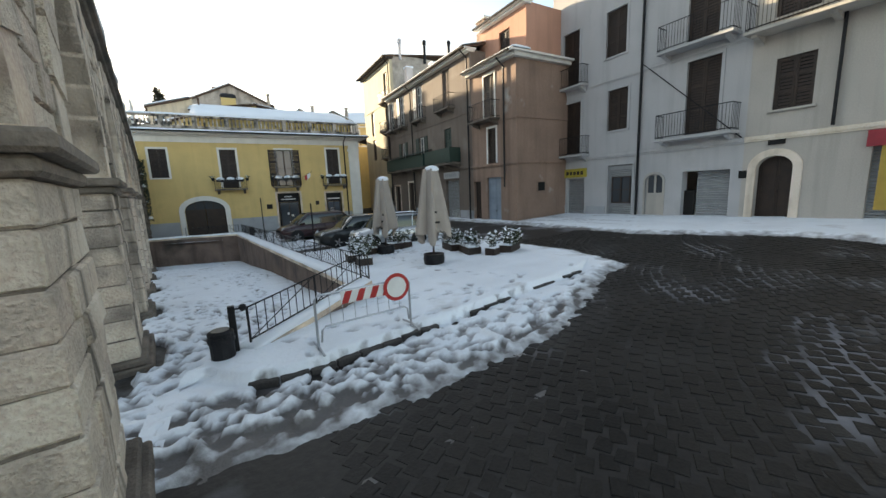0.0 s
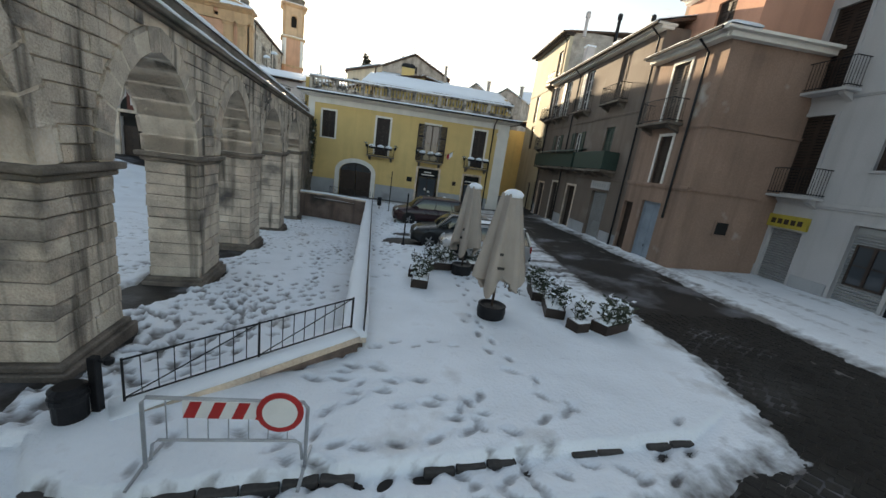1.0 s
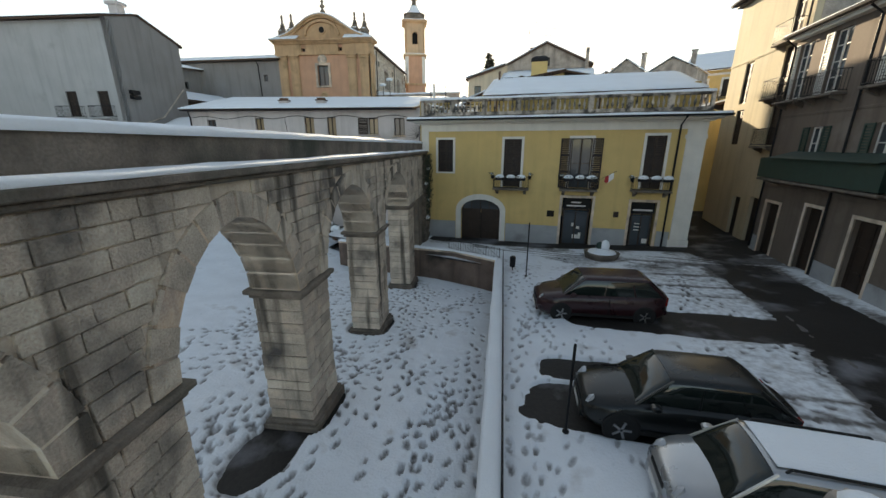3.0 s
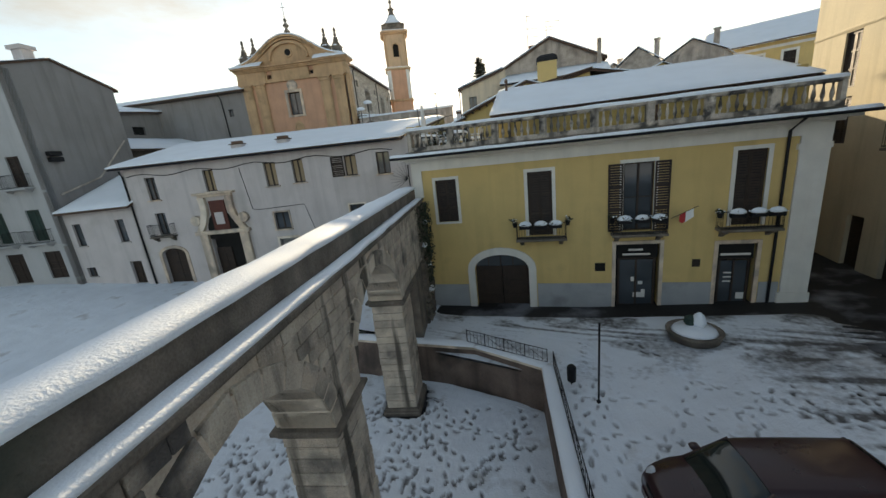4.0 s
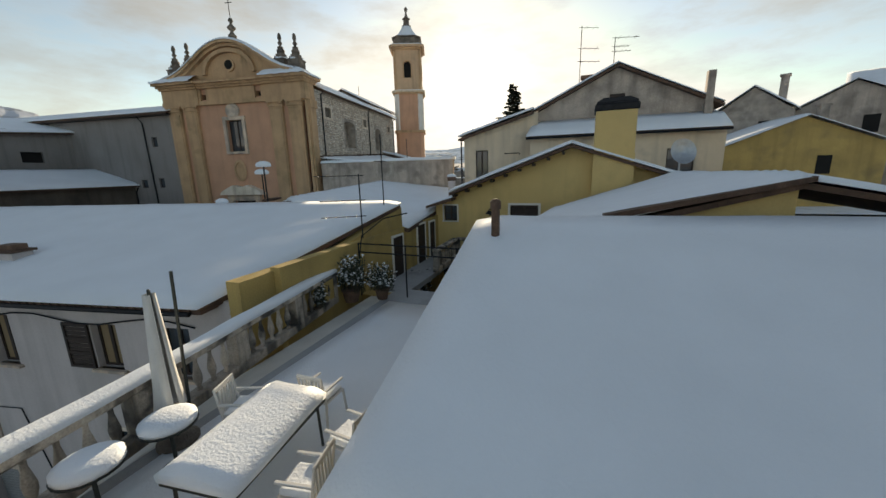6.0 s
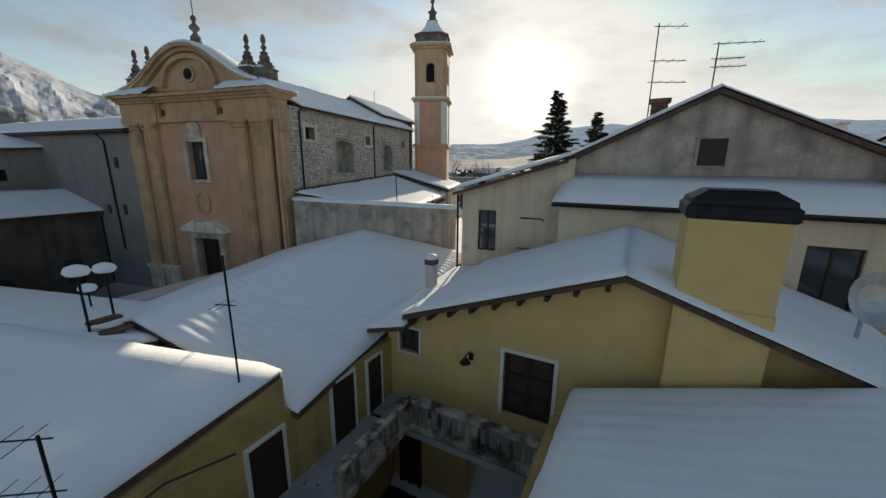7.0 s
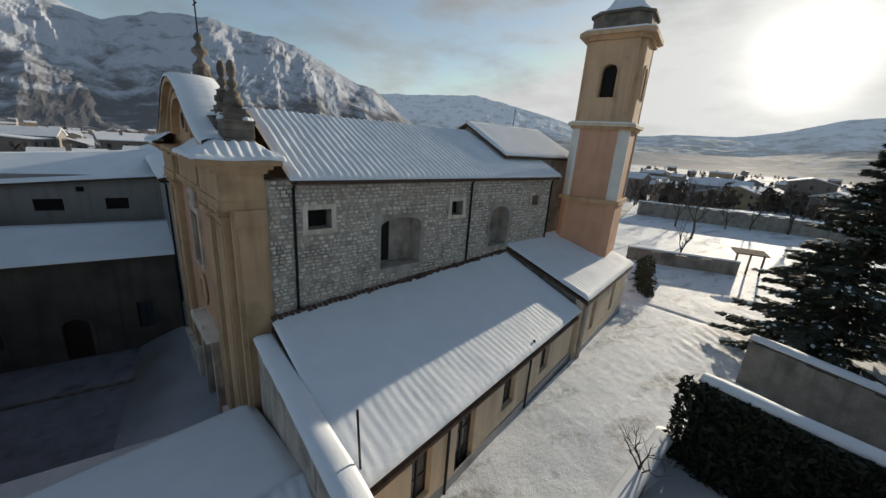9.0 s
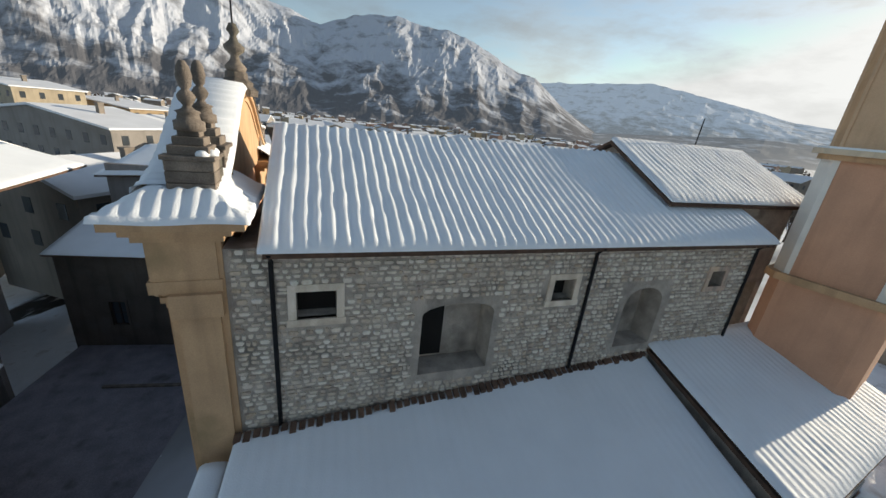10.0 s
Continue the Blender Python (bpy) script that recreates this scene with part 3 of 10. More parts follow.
for _ in range(150):
    spots.append((rng.uniform(0.6, 3.1), rng.uniform(-30.6, -27), rng.uniform(0, 3.1), rng.uniform(0.7, 1.3)))
for _ in range(40):
    trail(rng, rng.uniform(1.5, 4.0), rng.uniform(-29.5, -24), rng.normal(1.9, 0.35), rng.randint(4, 10), spots, 0.2)
wz = wsnow + (dents(WX, WY, wsnow.copy(), spots, 0.075) - wsnow) * sstep(0.0, 0.05, wsnow)
wz = np.maximum(wz, np.minimum(wsnow, 0.015))
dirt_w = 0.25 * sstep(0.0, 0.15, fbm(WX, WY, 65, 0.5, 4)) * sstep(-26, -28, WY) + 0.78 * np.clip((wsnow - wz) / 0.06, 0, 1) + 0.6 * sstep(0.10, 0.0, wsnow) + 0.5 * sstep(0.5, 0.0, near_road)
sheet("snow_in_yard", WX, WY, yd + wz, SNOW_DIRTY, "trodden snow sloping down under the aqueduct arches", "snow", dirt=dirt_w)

# one sheet of ground out to the horizon
gs = np.concatenate([-np.geomspace(4200, 70, 40), np.arange(-66, 67, 1.5), np.geomspace(70, 4200, 40)])
GY, GX = np.meshgrid(gs, gs, indexing="ij")
rise = sstep(8, 22, GY)
town = 9.4 - 3.2 * sstep(-12, -13.5, GX) * sstep(51, 47, GY) - 3.2 * sstep(-50, -75, GX) * sstep(47, 51, GY)
gz = np.minimum(up_z(GX, GY), yard_z(GX, GY)) - 0.35
gz = gz * (1 - rise) + town * rise
far = sstep(60, 400, np.hypot(GX, GY - 20))
gz = gz * (1 - far) + (-6 + 10 * fbm(GX, GY, 71, 500, 3)) * far
sheet("ground", GX, GY, gz, SNOW_FAR, "snow-covered ground of the town and the valley", "ground")

# ---------------------------------------------------------------- the aqueduct
AQM = Matrix(((AQD.x, -AQN.x, 0, AQ0.x), (AQD.y, -AQN.y, 0, AQ0.y), (0, 0, 1, 0), (0, 0, 0, 1)))   # x along, y into the arches
IMPOST, CROWN, STRING, TOP = 3.62, 5.72, 6.36, 6.95
AQ_T = 1.12
PIER_L = 1.45
aqueduct = thing("aqueduct", "medieval limestone aqueduct with pointed arches, snow along its channel", "aqueduct", AQM, "structure")


def base_at(s):
    p = AQ0 + AQD * s
    return float(yard_z(np.array([p.x]), np.array([p.y]))[0])


random.seed(5)
for s in PIERS:
    z0 = base_at(s) - 0.6
    zb = base_at(s) + 0.32
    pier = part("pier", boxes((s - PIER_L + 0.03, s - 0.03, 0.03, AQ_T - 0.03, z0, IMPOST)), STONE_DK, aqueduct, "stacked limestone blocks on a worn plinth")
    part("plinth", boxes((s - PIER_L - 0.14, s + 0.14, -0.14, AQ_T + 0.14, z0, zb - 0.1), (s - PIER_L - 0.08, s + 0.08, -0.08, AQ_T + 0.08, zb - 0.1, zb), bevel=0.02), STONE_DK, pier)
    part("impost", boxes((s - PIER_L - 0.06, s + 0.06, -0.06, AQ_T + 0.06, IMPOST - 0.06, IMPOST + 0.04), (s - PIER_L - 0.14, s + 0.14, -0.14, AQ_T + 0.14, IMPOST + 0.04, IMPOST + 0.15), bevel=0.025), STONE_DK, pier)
spand = B()
ends = [-30.0, *PIERS]
edges = []
for k in range(len(PIERS)):
    a = PIERS[k]
    b = PIERS[k + 1] - PIER_L if k + 1 < len(PIERS) else 16.5
    edges.append((a, b))
cells = []
for a, b in edges[:-1]:
    cells.append((a, b, IMPOST + 0.15, CROWN, CROWN - IMPOST - 0.15))
wall(spand, 16.6 + 22, STRING - IMPOST - 0.15, AQ_T - 0.06, [(c[0], c[1], c[2], c[3]) for c in cells], x0=-22, z0=IMPOST + 0.15, y0=0.03)
for c in cells:
    arch_fill(spand, c[0], c[1], c[2], c[3], 0.03, AQ_T - 0.03, 14, 0.35)
part("spandrel_wall", spand, STONE, aqueduct, "pale limestone courses streaked with black")
part("end_pier", boxes((13.2, 16.6, 0.05, AQ_T - 0.05, -0.6, IMPOST + 0.15)), STONE_DK, aqueduct, "ivy-covered broken masonry end")
for a, b in edges[:-1]:
    bm = arch_ring(B(), a + 0.0, b - 0.0, IMPOST + 0.15, IMPOST + 0.15, CROWN, 0.34, -0.02, 0.05, 14, 0.35)
    part("arch_ring", bm, STONE, aqueduct)
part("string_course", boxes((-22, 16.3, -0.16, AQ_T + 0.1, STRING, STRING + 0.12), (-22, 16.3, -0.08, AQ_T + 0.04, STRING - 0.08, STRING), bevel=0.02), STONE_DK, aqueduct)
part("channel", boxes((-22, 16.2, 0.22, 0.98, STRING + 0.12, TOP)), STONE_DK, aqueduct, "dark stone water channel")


def snow_strip(x0, x1, y0, y1, z, h, step=0.35, seed=1):
    """A bank of settled snow with a rounded cross-section and an uneven edge."""
    n = max(2, int((x1 - x0) / step))
    bm, rings = B(), []
    for i in range(n + 1):
        x = x0 + (x1 - x0) * i / n
        j = lambda k: noise.noise((x * 0.9, k * 3.1 + seed, 0.0)) * 0.04
        w = (y1 - y0)
        prof = [(y0 + j(1), z), (y0 - 0.02 + j(1), z + h * 0.55 + j(2)), (y0 + 0.16 * w, z + h + j(3)), (y0 + 0.5 * w, z + h * 1.08 + j(4)), (y0 + 0.84 * w, z + h + j(5)), (y1 + 0.02 + j(6), z + h * 0.55), (y1 + j(6), z)]
        rings.append([bm.verts.new((x, y, zz)) for y, zz in prof])
    for a, b in zip(rings, rings[1:]):
        for k in range(len(a) - 1):
            bm.faces.new((a[k], a[k + 1], b[k + 1], b[k]))
    bm.faces.new(rings[0])
    bm.faces.new(rings[-1][::-1])
    return bm


tagged(place(new("snow_on_channel", mesh_of("snow_on_channel", snow_strip(-22, 16.1, 0.18, 1.0, TOP, 0.14, seed=2), SNOW, True)), AQM), "thick snow lying along the aqueduct channel", "snow", "", "stuff")
tagged(place(new("snow_on_ledge", mesh_of("snow_on_ledge", snow_strip(-22, 15.8, -0.15, 0.16, STRING + 0.12, 0.08, seed=4), SNOW, True)), AQM), "snow on the projecting stone ledge", "snow", "", "stuff")

# ---------------------------------------------------------------- facades
def leaf(bm, x0, x1, z0, z1, y, d=0.05, rails=2, slats=True):
    """A louvred or panelled leaf: frame and slats."""
    w = 0.07
    box(bm, x0, x0 + w, y, y + d, z0, z1)
    box(bm, x1 - w, x1, y, y + d, z0, z1)
    for i in range(rails + 2):
        z = z0 + (z1 - z0 - w) * i / (rails + 1)
        box(bm, x0 + w, x1 - w, y, y + d, z, z + w)
    if slats:
        n = max(6, int((z1 - z0) / 0.11))
        for i in range(n):
            z = z0 + (z1 - z0) * (i + 0.5) / n
            prism(bm, [(x0 + w, y + 0.012, z - 0.04), (x0 + w, y + 0.022, z - 0.04), (x0 + w, y + d - 0.005, z + 0.045), (x0 + w, y + d - 0.015, z + 0.045)], (x1 - x0 - 2 * w, 0, 0))
    else:
        box(bm, x0 + w, x1 - w, y + 0.02, y + d - 0.01, z0 + w, z1)
    return bm


def casement(house, x0, x1, z0, z1, y, mat=None, pane=None, bars=1, name="window", label=""):
    bm = B()
    w = 0.065
    frame_rect(bm, x0 + w, x1 - w, z0 + w, z1 - w, w, y, y + 0.07, False)
    box(bm, x0, x1, y, y + 0.07, z0, z0 + w)
    mid = (x0 + x1) / 2
    if x1 - x0 > 0.7:
        box(bm, mid - 0.045, mid + 0.045, y - 0.01, y + 0.06, z0 + w, z1 - w)
    for k in range(bars):
        z = z0 + (z1 - z0) * (k + 1) / (bars + 1)
        box(bm, x0 + w, x1 - w, y + 0.005, y + 0.055, z - 0.02, z + 0.02)
    win = part(name, bm, mat or DARKWOOD, house, label)
    part("pane", boxes((x0 + w, x1 - w, y + 0.03, y + 0.04, z0 + w, z1 - w)), pane or GLASS, win)
    return win


def closed_shutters(house, x0, x1, z0, z1, y, mat=None, slats=True, name="window"):
    mid = (x0 + x1) / 2
    win = part(name, frame_rect(B(), x0 + 0.04, x1 - 0.04, z0, z1 - 0.04, 0.04, y, y + 0.09, False), mat or DARKWOOD, house)
    for a, b in ((x0 + 0.04, mid - 0.005), (mid + 0.005, x1 - 0.04)):
        part("shutter", leaf(B(), a, b, z0 + 0.01, z1 - 0.05, y + 0.01, slats=slats), mat or DARKWOOD, win)
    part("backing", boxes((x0, x1, y + 0.07, y + 0.085, z0, z1)), VOID, win)
    return win


def open_shutters(house, x0, x1, z0, z1, y, face, mat=None, pane=None, frame=None):
    win = casement(house, x0, x1, z0, z1, y, frame or WHITEWOOD, pane, 1)
    w = (x1 - x0) / 2
    part("shutter", leaf(B(), x0 - w - 0.02, x0 - 0.02, z0, z1, face - 0.07), mat or GREENWOOD, win)
    part("shutter", leaf(B(), x1 + 0.02, x1 + w + 0.02, z0, z1, face - 0.07), mat or GREENWOOD, win)
    return win


def roller(house, x0, x1, z0, z1, y, mat=None):
    bm = B()
    n = max(4, int((z1 - z0) / 0.1))
    h = (z1 - z0) / n
    for i in range(n):
        z = z0 + i * h
        prism(bm, [(x0, y, z + 0.01), (x0, y - 0.02, z + h * 0.5), (x0, y, z + h - 0.01), (x0, y + 0.03, z + h - 0.01), (x0, y + 0.03, z + 0.01)], (x1 - x0, 0, 0))
    d = part("roller_shutter", bm, mat or SHUTTER, house)
    part("shutter_box", boxes((x0, x1, y - 0.03, y + 0.1, z1, z1 + 0.22)), SHUTTER, d)
    return d


def door(house, x0, x1, z0, z1, y, mat=None, panels=3, name="door"):
    mid = (x0 + x1) / 2
    d = part(name, frame_rect(B(), x0 + 0.06, x1 - 0.06, z0, z1 - 0.06, 0.06, y, y + 0.1, False), mat or DARKWOOD, house)
    for a, b in ((x0 + 0.06, mid - 0.005), (mid + 0.005, x1 - 0.06)):
        bm = B()
        leaf(bm, a, b, z0, z1 - 0.06, y + 0.02, 0.06, panels - 1, False)
        part("leaf", bm, mat or DARKWOOD, d)
    part("handle", rod(B(), [(mid + 0.08, y - 0.02, z0 + 1.0), (mid + 0.08, y - 0.02, z0 + 1.12)], 0.015), IRON, d)
    return d


def trim(house, x0, x1, z0, z1, face, w=0.14, mat=None, bottom=False, name="window_surround"):
    return part(name, frame_rect(B(), x0, x1, z0, z1, w, face - 0.04, face + 0.03, bottom), mat or WHITE, house)


def sill(house, x0, x1, z, face, mat=None):
    return part("window_sill", boxes((x0 - 0.12, x1 + 0.12, face - 0.12, face + 0.1, z - 0.08, z), bevel=0.012), mat or WHITE, house)


def balcony(house, x0, x1, z, face, depth=0.7, rail=0.95, mat=None, brackets=2, bulge=0.0, mesh_screen=False):
    bm = boxes((x0, x1, face - depth, face + 0.02, z - 0.11, z), bevel=0.015)
    bal = part("balcony", bm, mat or STONE_DK, house)
    for k in range(brackets):
        x = x0 + 0.25 + (x1 - x0 - 0.5) * k / max(1, brackets - 1)
        part("bracket", prism(B(), [(x - 0.09, face, z - 0.11), (x - 0.09, face - depth * 0.75, z - 0.11), (x - 0.09, face - depth * 0.7, z - 0.2), (x - 0.09, face - 0.12, z - 0.32), (x - 0.09, face, z - 0.42)], (0.18, 0, 0)), mat or STONE_DK, bal)
    rl = B()
    yo = face - depth + 0.04
    path = [(x0 + 0.04, face, 0), (x0 + 0.04, yo, 0), (x1 - 0.04, yo, 0), (x1 - 0.04, face, 0)]
    for zz in (z + 0.08, z + rail):
        rod(rl, [(p[0], p[1], zz) for p in path], 0.018, 4)
    for a, b in zip(path, path[1:]):
        d = math.hypot(b[0] - a[0], b[1] - a[1])
        for i in range(int(d / 0.12) + 1):
            t = i * 0.12 / d
            x, y = a[0] + (b[0] - a[0]) * t, a[1] + (b[1] - a[1]) * t
            rod(rl, [(x, y, z + 0.02), (x, y, z + rail)], 0.0085, 4)
    part("railing", rl, IRON, bal)
    return bal


def pipe(house, pts, r=0.05, mat=None, name="drainpipe"):
    return part(name, rod(B(), pts, r, 8), mat or IRON, house)


def coppi(bm, x0, x1, y, z, pitch=0.24, deep=0.16, r=0.085):
    """The row of round tile ends along an eave."""
    n = int((x1 - x0) / pitch)
    for i in range(n):
        x = x0 + (i + 0.5) * (x1 - x0) / n
        pts = [(x + r * math.cos(t), y, z + r * math.sin(t)) for t in (0, 0.7, 1.57, 2.44, 3.14)]
        prism(bm, pts, (0, deep, 0))
    return bm


def snow_roof(name, corners, thick, label, rib=0.0, pitch=0.26, nu=None, nv=None, overhang=0.0, seed=0, m=None):
    """Snow lying on a roof slope. corners: eave left, eave right, ridge right, ridge left. Ribs run up the slope over the tiles."""
    a, b, c, d = [Vector(p) for p in corners]
    wide = max((b - a).length, (c - d).length)
    high = max((d - a).length, (c - b).length)
    nu = nu or max(4, min(420, int(wide / (pitch / 5 if rib else 0.45))))
    nv = nv or max(4, min(120, int(high / (0.3 if rib else 0.45))))
    u, v = np.meshgrid(np.linspace(0, 1, nu), np.linspace(0, 1, nv), indexing="ij")
    A, Bv, C, D = [np.array(p) for p in (a, b, c, d)]
    P = (A[None, None] * ((1 - u) * (1 - v))[..., None] + Bv * (u * (1 - v))[..., None] + C * (u * v)[..., None] + D * ((1 - u) * v)[..., None])
    px, py = u * wide, v * high
    h = thick + 0.05 * fbm(px + 40 * seed, py, 81, 1.3, 3) + 0.02 * fbm(px, py + seed * 31, 82, 0.3, 2)
    if rib:
        h = h + rib * (0.5 + 0.5 * np.cos(2 * np.pi * (px / pitch + 0.25 * fbm(px, py, 83 + seed, 0.8, 2)))) * (0.75 + 0.9 * fbm(px, py, 84 + seed, 0.9, 3))
    edge = np.minimum(np.minimum(px, wide - px), py)
    h = h * (0.45 + 0.55 * np.clip(edge / 0.18, 0, 1) ** 0.5)
    wob = 0.07 * fbm(px * 1.0, py * 0 + seed, 85, 0.5, 3) * (v < 1e-6)
    nrm = np.array((b - a).cross(d - a).normalized())
    if nrm[2] < 0:
        nrm = -nrm
    top = P + np.array([0.0, 0.0, 1.0]) * (h / max(nrm[2], 0.5))[..., None]
    down = np.array((a - d).normalized())
    top = top + down * (wob + overhang * (v < 1e-6))[..., None]
    bot = P + nrm * 0.012
    verts = np.concatenate([top.reshape(-1, 3), bot.reshape(-1, 3)])
    idx = np.arange(nu * nv).reshape(nu, nv)
    o = nu * nv
    q = lambda f: np.stack(f, -1).reshape(-1, 4)
    faces = [q((idx[:-1, :-1], idx[1:, :-1], idx[1:, 1:], idx[:-1, 1:]))]
    for ring in (idx[:, 0], idx[:, -1][::-1], idx[0, ::-1], idx[-1, :]):
        faces.append(q((ring[:-1] + o, ring[1:] + o, ring[1:], ring[:-1])))
    me = bpy.data.meshes.new(name)
    me.from_pydata(verts.tolist(), [], np.concatenate(faces).tolist())
    me.materials.append(SNOW)
    me.polygons.foreach_set("use_smooth", [True] * len(me.polygons))
    return tagged(place(new(name, me), m), label, "snow", "", "stuff")

# ---------------------------------------------------------------- the ochre house at the end of the square
yellow = thing("ochre_house", "two-storey ochre plastered house with white trim and a roof terrace", "house", pose(0, 0, 0), "structure")
YH = [(-1.1, -0.05, 5.1, 7.2), (3.35, 4.45, 4.2, 7.22), (7.45, 8.65, 4.25, 7.25), (11.6, 12.65, 4.3, 7.38),
      (0.55, 3.25, 0.2, 3.3, 0.75), (7.2, 9.0, 0.35, 3.62), (11.25, 12.65, 0.45, 3.5)]
part("wall", wall(B(), 16.7, 8.75, 0.45, YH, x0=-2.2, z0=-0.6), YELLOW, yellow)
part("side_wall", boxes((-2.2, -1.75, 0.45, 9.5, -0.6, 8.15), (14.05, 14.5, 0.45, 12, -0.6, 8.15), (-1.75, 14.05, 9.1, 9.5, 0, 8.15)), YELLOW, yellow)
part("plinth", boxes((-2.23, 0.15, -0.035, 0.0, -0.6, 1.72), (3.65, 7.05, -0.035, 0.0, -0.6, 1.74), (9.15, 11.1, -0.035, 0.0, -0.6, 1.76), (12.85, 13.55, -0.035, 0.0, -0.6, 1.76)), PLINTH, yellow)
part("corner_pilaster", boxes((13.6, 14.56, -0.09, 0.0, 0, 7.75), (13.5, 14.62, -0.14, 0.0, -0.2, 1.3), (13.52, 14.6, -0.13, 0.0, 7.2, 7.42)), WHITE, yellow, "worn pale stone quoin strip")
part("corner_pilaster", boxes((-2.26, -1.75, -0.06, 0.0, 6.4, 7.75)), WHITE, yellow)
part("frieze", boxes((-2.25, 14.58, -0.07, 0.0, 7.72, 8.15)), WHITE, yellow)
part("cornice", boxes((-2.45, 14.8, -0.25, 9.3, 8.15, 8.25), (-2.7, 15.1, -0.55, 9.5, 8.25, 8.36), (-2.95, 15.35, -0.88, 9.5, 8.36, 8.46), bevel=0.02), WHITE, yellow)
part("gutter", rod(B(), [(-2.95, -0.93, 8.42), (15.35, -0.93, 8.42)], 0.06, 8), IRON, yellow)
pipe(yellow, [(13.2, -0.9, 8.36), (13.2, -0.12, 7.95), (13.2, -0.1, 0.5)], 0.055)
for (a, b, c, d) in YH[:1]:
    closed_shutters(yellow, a, b, c, d, 0.08)
    trim(yellow, a, b, c, d, 0, 0.14, WHITE, True)
for (a, b, c, d) in (YH[1], YH[3]):
    closed_shutters(yellow, a, b, c, d, 0.08)
    trim(yellow, a, b, c, d, 0, 0.15)
a, b, c, d = YH[2]
open_shutters(yellow, a, b, c, d, 0.12, 0.0, DARKWOOD, GLASS, DARKWOOD)
trim(yellow, a, b, c, d, 0, 0.15)
part("curtain", boxes((a + 0.75, b - 0.08, 0.165, 0.17, c + 0.1, d - 0.1)), WHITEWOOD, yellow, "white net curtain")
part("arch_surround", arch_ring(B(), 0.55, 3.25, -0.1, 2.55, 3.3, 0.36, -0.09, 0.03), WHITE, yellow, "white stone carriage arch")
gate = part("gate", leaf(B(), 0.55, 1.88, 0.2, 2.6, 0.3, 0.06, 2, False), DARKWOOD, yellow, "dark wooden carriage gate")
part("leaf", leaf(B(), 1.92, 3.25, 0.2, 2.6, 0.3, 0.06, 2, False), DARKWOOD, gate)
part("fanlight", boxes((0.55, 3.25, 0.32, 0.34, 2.6, 3.3)), GLASS, gate)
for k in range(3):
    x = 1.2 + 0.62 * k
    part("glazing_bar", boxes((x, x + 0.05, 0.28, 0.34, 2.6, 3.28)), DARKWOOD, gate)
part("threshold", boxes((0.2, 3.6, -0.5, 0.3, -0.2, 0.2), bevel=0.02), STONE, yellow)


def shop_front(x0, x1, z0, z1, lines):
    f = part("shop_door", frame_rect(B(), x0 + 0.2, x1 - 0.2, z0, z1 - 0.75, 0.1, 0.14, 0.24, False), DARKWOOD, yellow, "dark glazed shop door")
    part("pane", boxes((x0 + 0.2, x1 - 0.2, 0.2, 0.21, z0 + 0.2, z1 - 0.8)), GLASS, f)
    part("signboard", boxes((x0 + 0.05, x1 - 0.05, 0.1, 0.2, z1 - 0.68, z1)), VOID, f, "black signboard")
    part("mullion", boxes(((x0 + x1) / 2 - 0.04, (x0 + x1) / 2 + 0.04, 0.16, 0.22, z0, z1 - 0.75)), DARKWOOD, f)
    part("kick_plate", boxes((x0 + 0.2, x1 - 0.2, 0.17, 0.23, z0, z0 + 0.25)), DARKWOOD, f)
    part("jamb", boxes((x0 - 0.16, x0, -0.05, 0.1, z0 - 0.4, z1 + 0.16), (x1, x1 + 0.16, -0.05, 0.1, z0 - 0.4, z1 + 0.16), (x0, x1, -0.05, 0.1, z1, z1 + 0.16), bevel=0.01), STONE, f)
    for (u0, u1, v, h) in lines:
        part("sign_bar", boxes((u0, u1, 0.092, 0.1 if v > z1 - 0.7 else 0.19, v, v + h)), WHITEWOOD, f)
    return f


shop_front(7.2, 9.0, 0.35, 3.62, [(7.75, 8.35, 3.28, 0.09), (7.5, 8.65, 3.06, 0.09)])
shop_front(11.25, 12.65, 0.45, 3.5, [(11.4, 12.5, 2.95, 0.1)])
for (x, z, w, h) in ((7.9, 1.75, 0.14, 0.22), (8.2, 1.6, 0.2, 0.16), (8.0, 0.95, 0.35, 0.25), (8.35, 0.95, 0.16, 0.4), (11.6, 2.1, 0.35, 0.06), (11.6, 1.9, 0.4, 0.06), (11.6, 1.7, 0.3, 0.06), (12.15, 0.9, 0.3, 0.3)):
    part("window_notice", boxes((x, x + w, 0.18, 0.19, z, z + h)), WHITEWOOD, yellow)
part("plaque", boxes((6.3, 6.75, -0.03, 0, 2.35, 2.75)), VOID, yellow, "small dark wall plaque")
part("plaque", boxes((10.3, 10.6, -0.04, 0, 2.5, 2.85)), DARKWOOD, yellow, "small brown letter box")
for (x0, x1, z) in ((2.75, 5.05, 4.15), (6.95, 9.15, 4.2), (11.05, 13.2, 4.25)):
    balcony(yellow, x0, x1, z, 0, 0.62, 0.75)

# ---------------------------------------------------------------- its roof terrace
part("terrace_floor", boxes((-2.2, 14.5, -0.3, 9.5, 8.46, 8.6)), PLINTH, yellow)
BAL_PROFILE = [(0.05, 0.0), (0.055, 0.03), (0.035, 0.08), (0.07, 0.2), (0.075, 0.28), (0.05, 0.42), (0.032, 0.52), (0.036, 0.6), (0.05, 0.63), (0.05, 0.66)]
BALSTONE = material("lichened_baluster_stone", (0.47, 0.41, 0.345), 0.9, 0.3, 2.5, 35, 0.7, 0.02, stain=(0.07, 0.065, 0.06), stain_at=(0.50, 0.62), stain_scale=1.7, streak=0.8, run=(0.5, 0.62, 0.2), piece=0.3)
